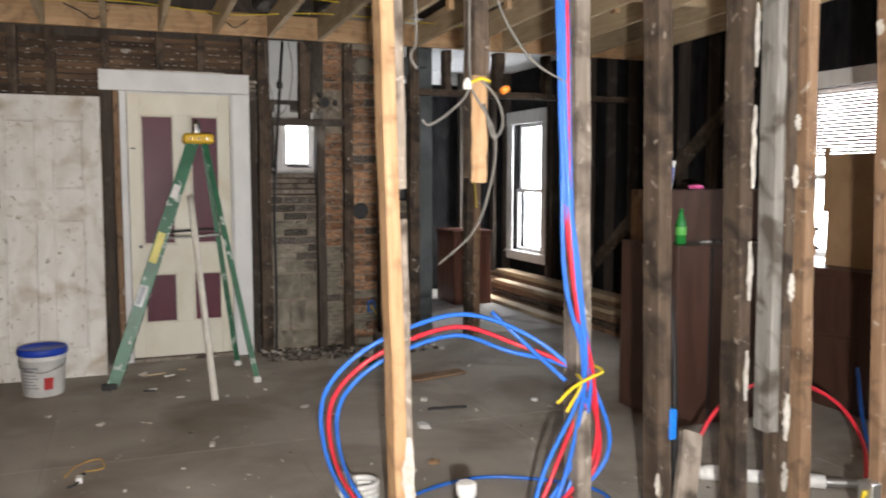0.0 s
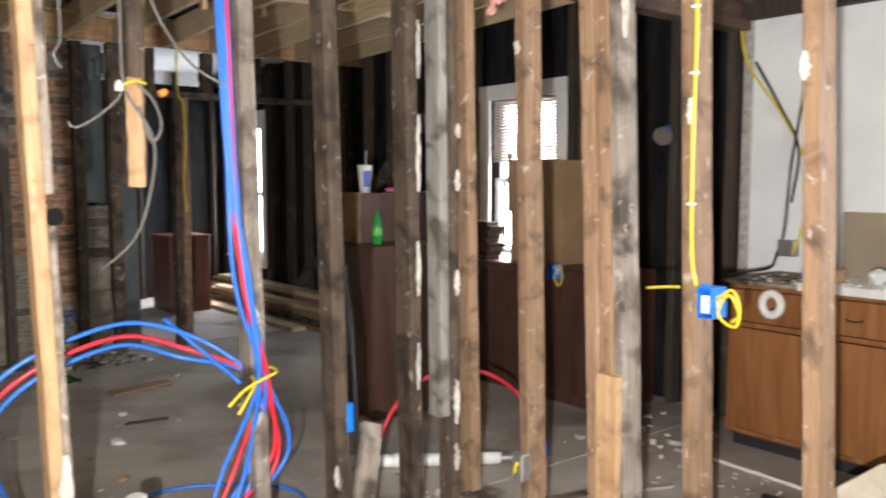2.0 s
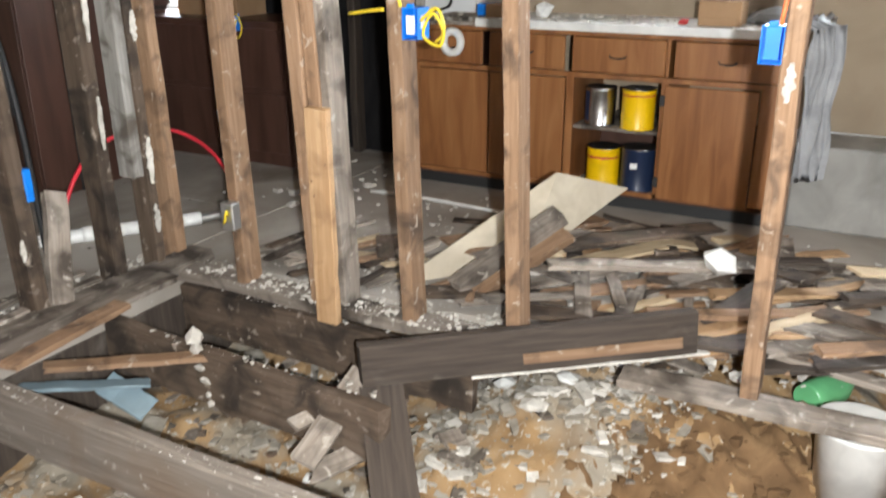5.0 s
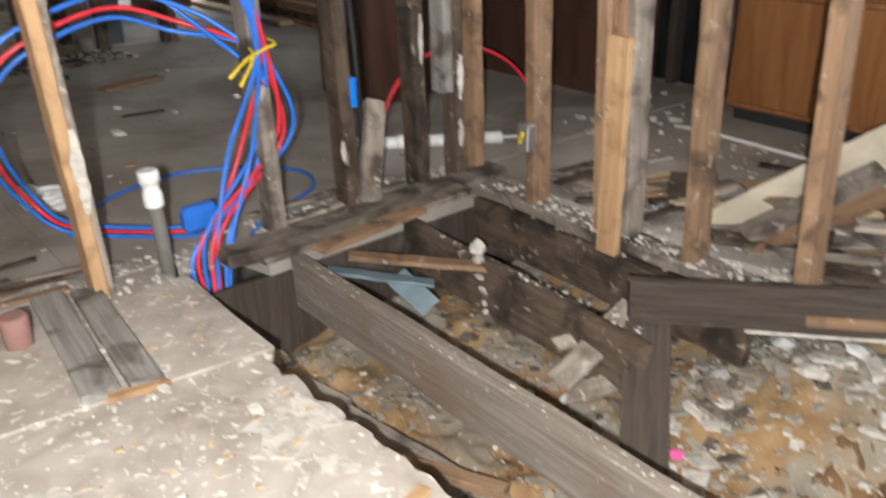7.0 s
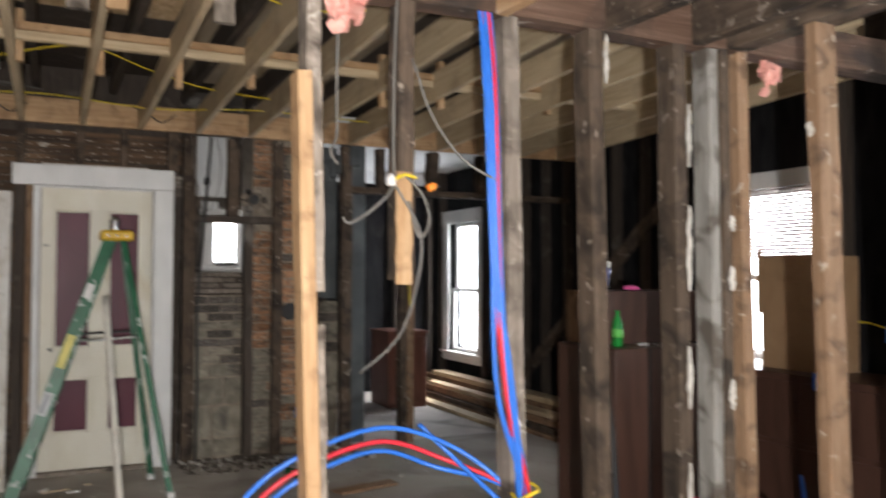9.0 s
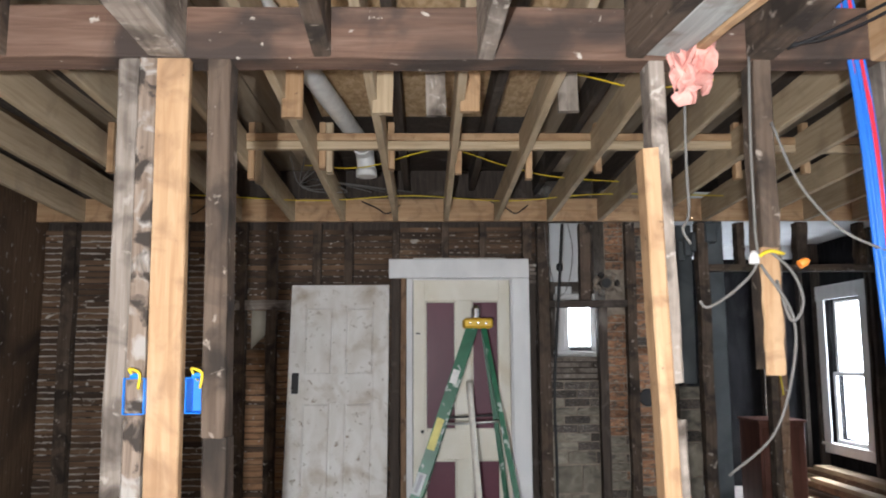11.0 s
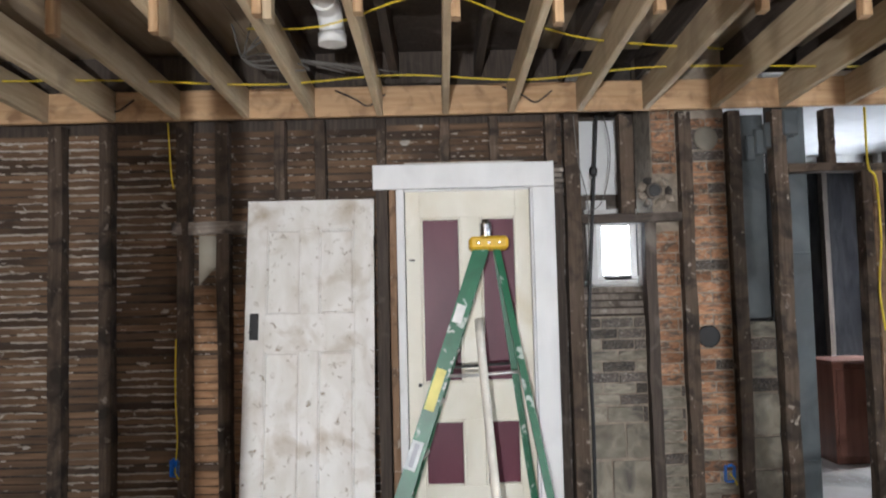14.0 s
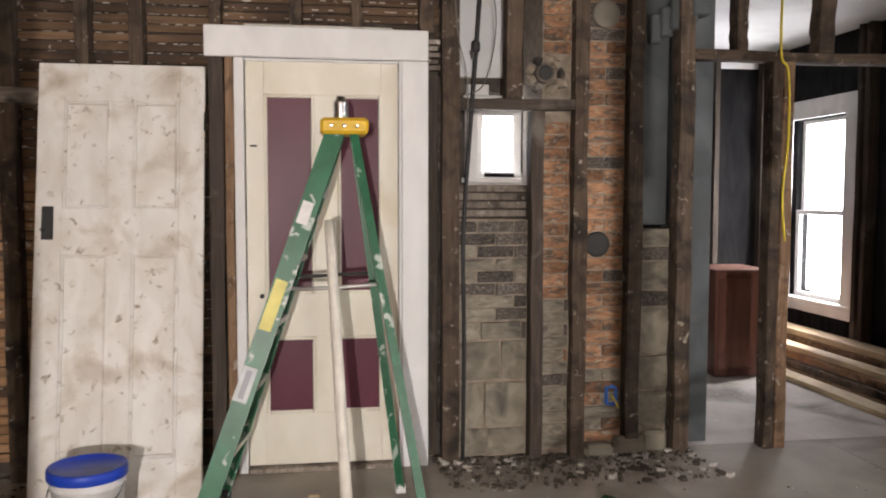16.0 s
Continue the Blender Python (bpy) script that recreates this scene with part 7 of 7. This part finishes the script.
for k, (x0, x1) in enumerate(((-1.395, -1.24), (-1.155, -1.02))):
    me = bpy.data.meshes.new("lath")
    bm = rough_bm(0.038, 0.010, x1 - x0, 950 + k, 4, 0.002, 0.001, 0.004)
    bm.to_mesh(me)
    bm.free()
    me.materials.append(orange_lath)
    for i in range(30):
        if i in (7, 14, 21):
            continue
        z = 0.10 + i * 0.0475
        part("lath", me, None, wall_d, "orange-brown lath" if i == 0 else "", aim((x0, 8.026 + rg.uniform(-0.003, 0.003), z), (x1, 8.026, z + rg.uniform(-0.004, 0.004)), (0, 0, 1)))
tri_ = bmesh.new()
pv = [(-1.362, 1.52), (-1.23, 1.66), (-1.23, 1.82), (-1.362, 1.82)]
fr = [tri_.verts.new((x, 8.012, z)) for x, z in pv]
bk = [tri_.verts.new((x, 8.022, z)) for x, z in pv]
tri_.faces.new(fr), tri_.faces.new(bk[::-1])
for k in range(4):
    tri_.faces.new((fr[k], bk[k], bk[(k + 1) % 4], fr[(k + 1) % 4]))
bmesh.ops.recalc_face_normals(tri_, faces=tri_.faces)
part("wallboard_scrap", tri_, stone, wall_d, "grey-green wallboard scrap")

brick_meshes = []
for k in range(8):
    rgk = random.Random(500 + k)
    bm = box(-0.5, 0.5, -0.5, 0.5, -0.5, 0.5, 0)
    bmesh.ops.subdivide_edges(bm, edges=bm.edges[:], cuts=1, use_grid_fill=True)
    for v in bm.verts:
        c = v.co
        k3 = sum(abs(q) > 0.49 for q in c)
        s = 1 - 0.05 * (k3 == 3) - 0.02 * (k3 == 2)
        v.co = Vector((c.x * s + rgk.uniform(-0.012, 0.012), c.y * s + rgk.uniform(-0.03, 0.03), c.z * s + rgk.uniform(-0.03, 0.03)))
    me = bpy.data.meshes.new("brick")
    bm.normal_update()
    bm.to_mesh(me)
    bm.free()
    me.materials.append((brick_mat, brick_mat, brick_mat, sooty, brick_mat, sooty, stone, stone)[k])
    brick_meshes.append(me)


def course(parent, x0, x1, z, h, y, length, offset, kinds, name="brick"):
    """One course of bricks between x0 and x1, fronts at y."""
    x = x0 - offset
    while x < x1 - 0.01:
        a, b = max(x, x0), min(x + length, x1)
        if b - a > 0.02:
            m = Matrix.Translation(((a + b) / 2, y + 0.05 + rg.uniform(-0.006, 0.006), z + h / 2)) @ Matrix.Diagonal((b - a - 0.006, 0.10, h - 0.007, 1))
            part(name, brick_meshes[rg.choice(kinds)], None, parent, "", m)
        x += length


chim = tagged(part("chimney", box(1.412, 1.868, 8.005, 8.42, 0.0, 2.95, 0.004), mortar), "old brick chimney with crumbling mortar and soot", "chimney", kind="structure")
for i in range(36):
    z = 0.06 + i * 0.067
    hot = (0, 1, 2, 4, 0, 3) if i > 6 else (6, 7, 0)
    course(chim, 1.645, 1.866, z, 0.067, 7.992, 0.215, 0.107 * (i % 2), hot)
for i in range(26):
    z = 0.04 + i * 0.067
    kinds = (0, 1, 2, 4) if i > 11 else ((0, 3, 5, 6) if i > 3 else (6, 7))
    course(chim, 1.414, 1.564, z, 0.067, 7.995, 0.215, 0.09 * (i % 2), kinds)
for i in range(6):
    course(chim, 1.414, 1.564, 2.13 + i * 0.067, 0.067, 7.995, 0.215, 0.1 * (i % 2), (0, 1, 2))
# Solid disc, no opening: black carries the hole's soot and inner shade.
part("flue_hole", lathe([(0.066, 0), (0.068, 0.012), (0.055, 0.012), (0.05, 0.0125)], 24), black, chim, "flue hole as a black disc, soot and inner shade in its colour", pose(1.715, 7.993, 1.135, 90))
part("flue_cover", lathe([(0.072, 0), (0.074, 0.012), (0.066, 0.02), (0.03, 0.023)], 24), stone, chim, "round grey flue cover", pose(1.745, 7.985, 2.34, 90))
for k in range(9):
    a = k * 0.7
    part("cement", chunk(0.045, 200 + k, 0.8), mortar if k % 3 else sooty, chim, "", pose(1.42 + 0.085 * math.cos(a) + 0.02 * (k > 6), 7.975, 2.02 + 0.075 * math.sin(a)))
part("thimble", tube([(1.405, 8.02, 2.02), (1.405, 7.96, 2.02), (1.405, 7.92, 2.02)], 0.047, 18, 2), sooty, chim, "sooty round flue thimble")
# The mouth is a closed black disc, coloured as the shade inside.
part("thimble_mouth", lathe([(0.036, 0), (0.036, 0.004), (0.03, 0.005)], 18), black, chim, "", pose(1.405, 7.919, 2.02, 90))
infill = tagged(part("block_infill", box(0.967, 1.344, 8.02, 8.15, 0.0, 1.27, 0.004), mortar), "sooty brick and pale block filling between studs", "masonry", kind="structure")
for i, (z, h, ln, off, kinds) in enumerate(((0.01, 0.15, 0.21, 0.05, (6, 7)), (0.16, 0.25, 0.26, 0.12, (6, 7)), (0.41, 0.22, 0.23, 0.0, (6, 7)), (0.63, 0.10, 0.22, 0.1, (6, 5)))):
    course(infill, 0.97, 1.342, z, h, 8.005, ln, off, kinds, "block")
for i in range(8):
    course(infill, 0.97, 1.342, 0.735 + i * 0.066, 0.066, 8.006, 0.20, 0.1 * (i % 2), (6, 5, 6, 3) if i < 6 else (0, 5, 3))
rear = tagged(part("rear_boards", box(0.967, 1.40, 8.16, 8.20, 1.0, 1.44, 0), dark_plank), "dark charred boards under the small window", "boards", kind="structure")
for i in range(4):
    part("board", box(0.968, 1.40, 8.145 + 0.004 * i, 8.159, 1.28 + i * 0.045, 1.315 + i * 0.045, 0.003), grey_wood, rear)
blocks = tagged(part("block_pier", box(1.952, 2.137, 8.03, 8.2, 0.0, 1.20, 0.004), mortar), "pale rendered block pier between studs", "masonry", kind="structure")
for i, (z, h, kinds) in enumerate(((0.13, 0.20, (6, 7)), (0.33, 0.20, (6, 7)), (0.53, 0.26, (7,)), (0.79, 0.09, (5,)), (0.88, 0.16, (6,)), (1.04, 0.08, (0, 3)), (1.12, 0.10, (6,)))):
    course(blocks, 1.955, 2.135, z, h, 8.005 if i < 3 else 8.012, 0.21, 0.02, kinds, "block")
for i, (x, w, h) in enumerate(((1.72, 0.16, 0.07), (1.90, 0.18, 0.10), (2.04, 0.14, 0.12))):
    part("footing", box(x - w / 2, x + w / 2, 7.90 + 0.02 * i, 8.0, 0.0, h, 0.02), stone, blocks, "pale footing stone")
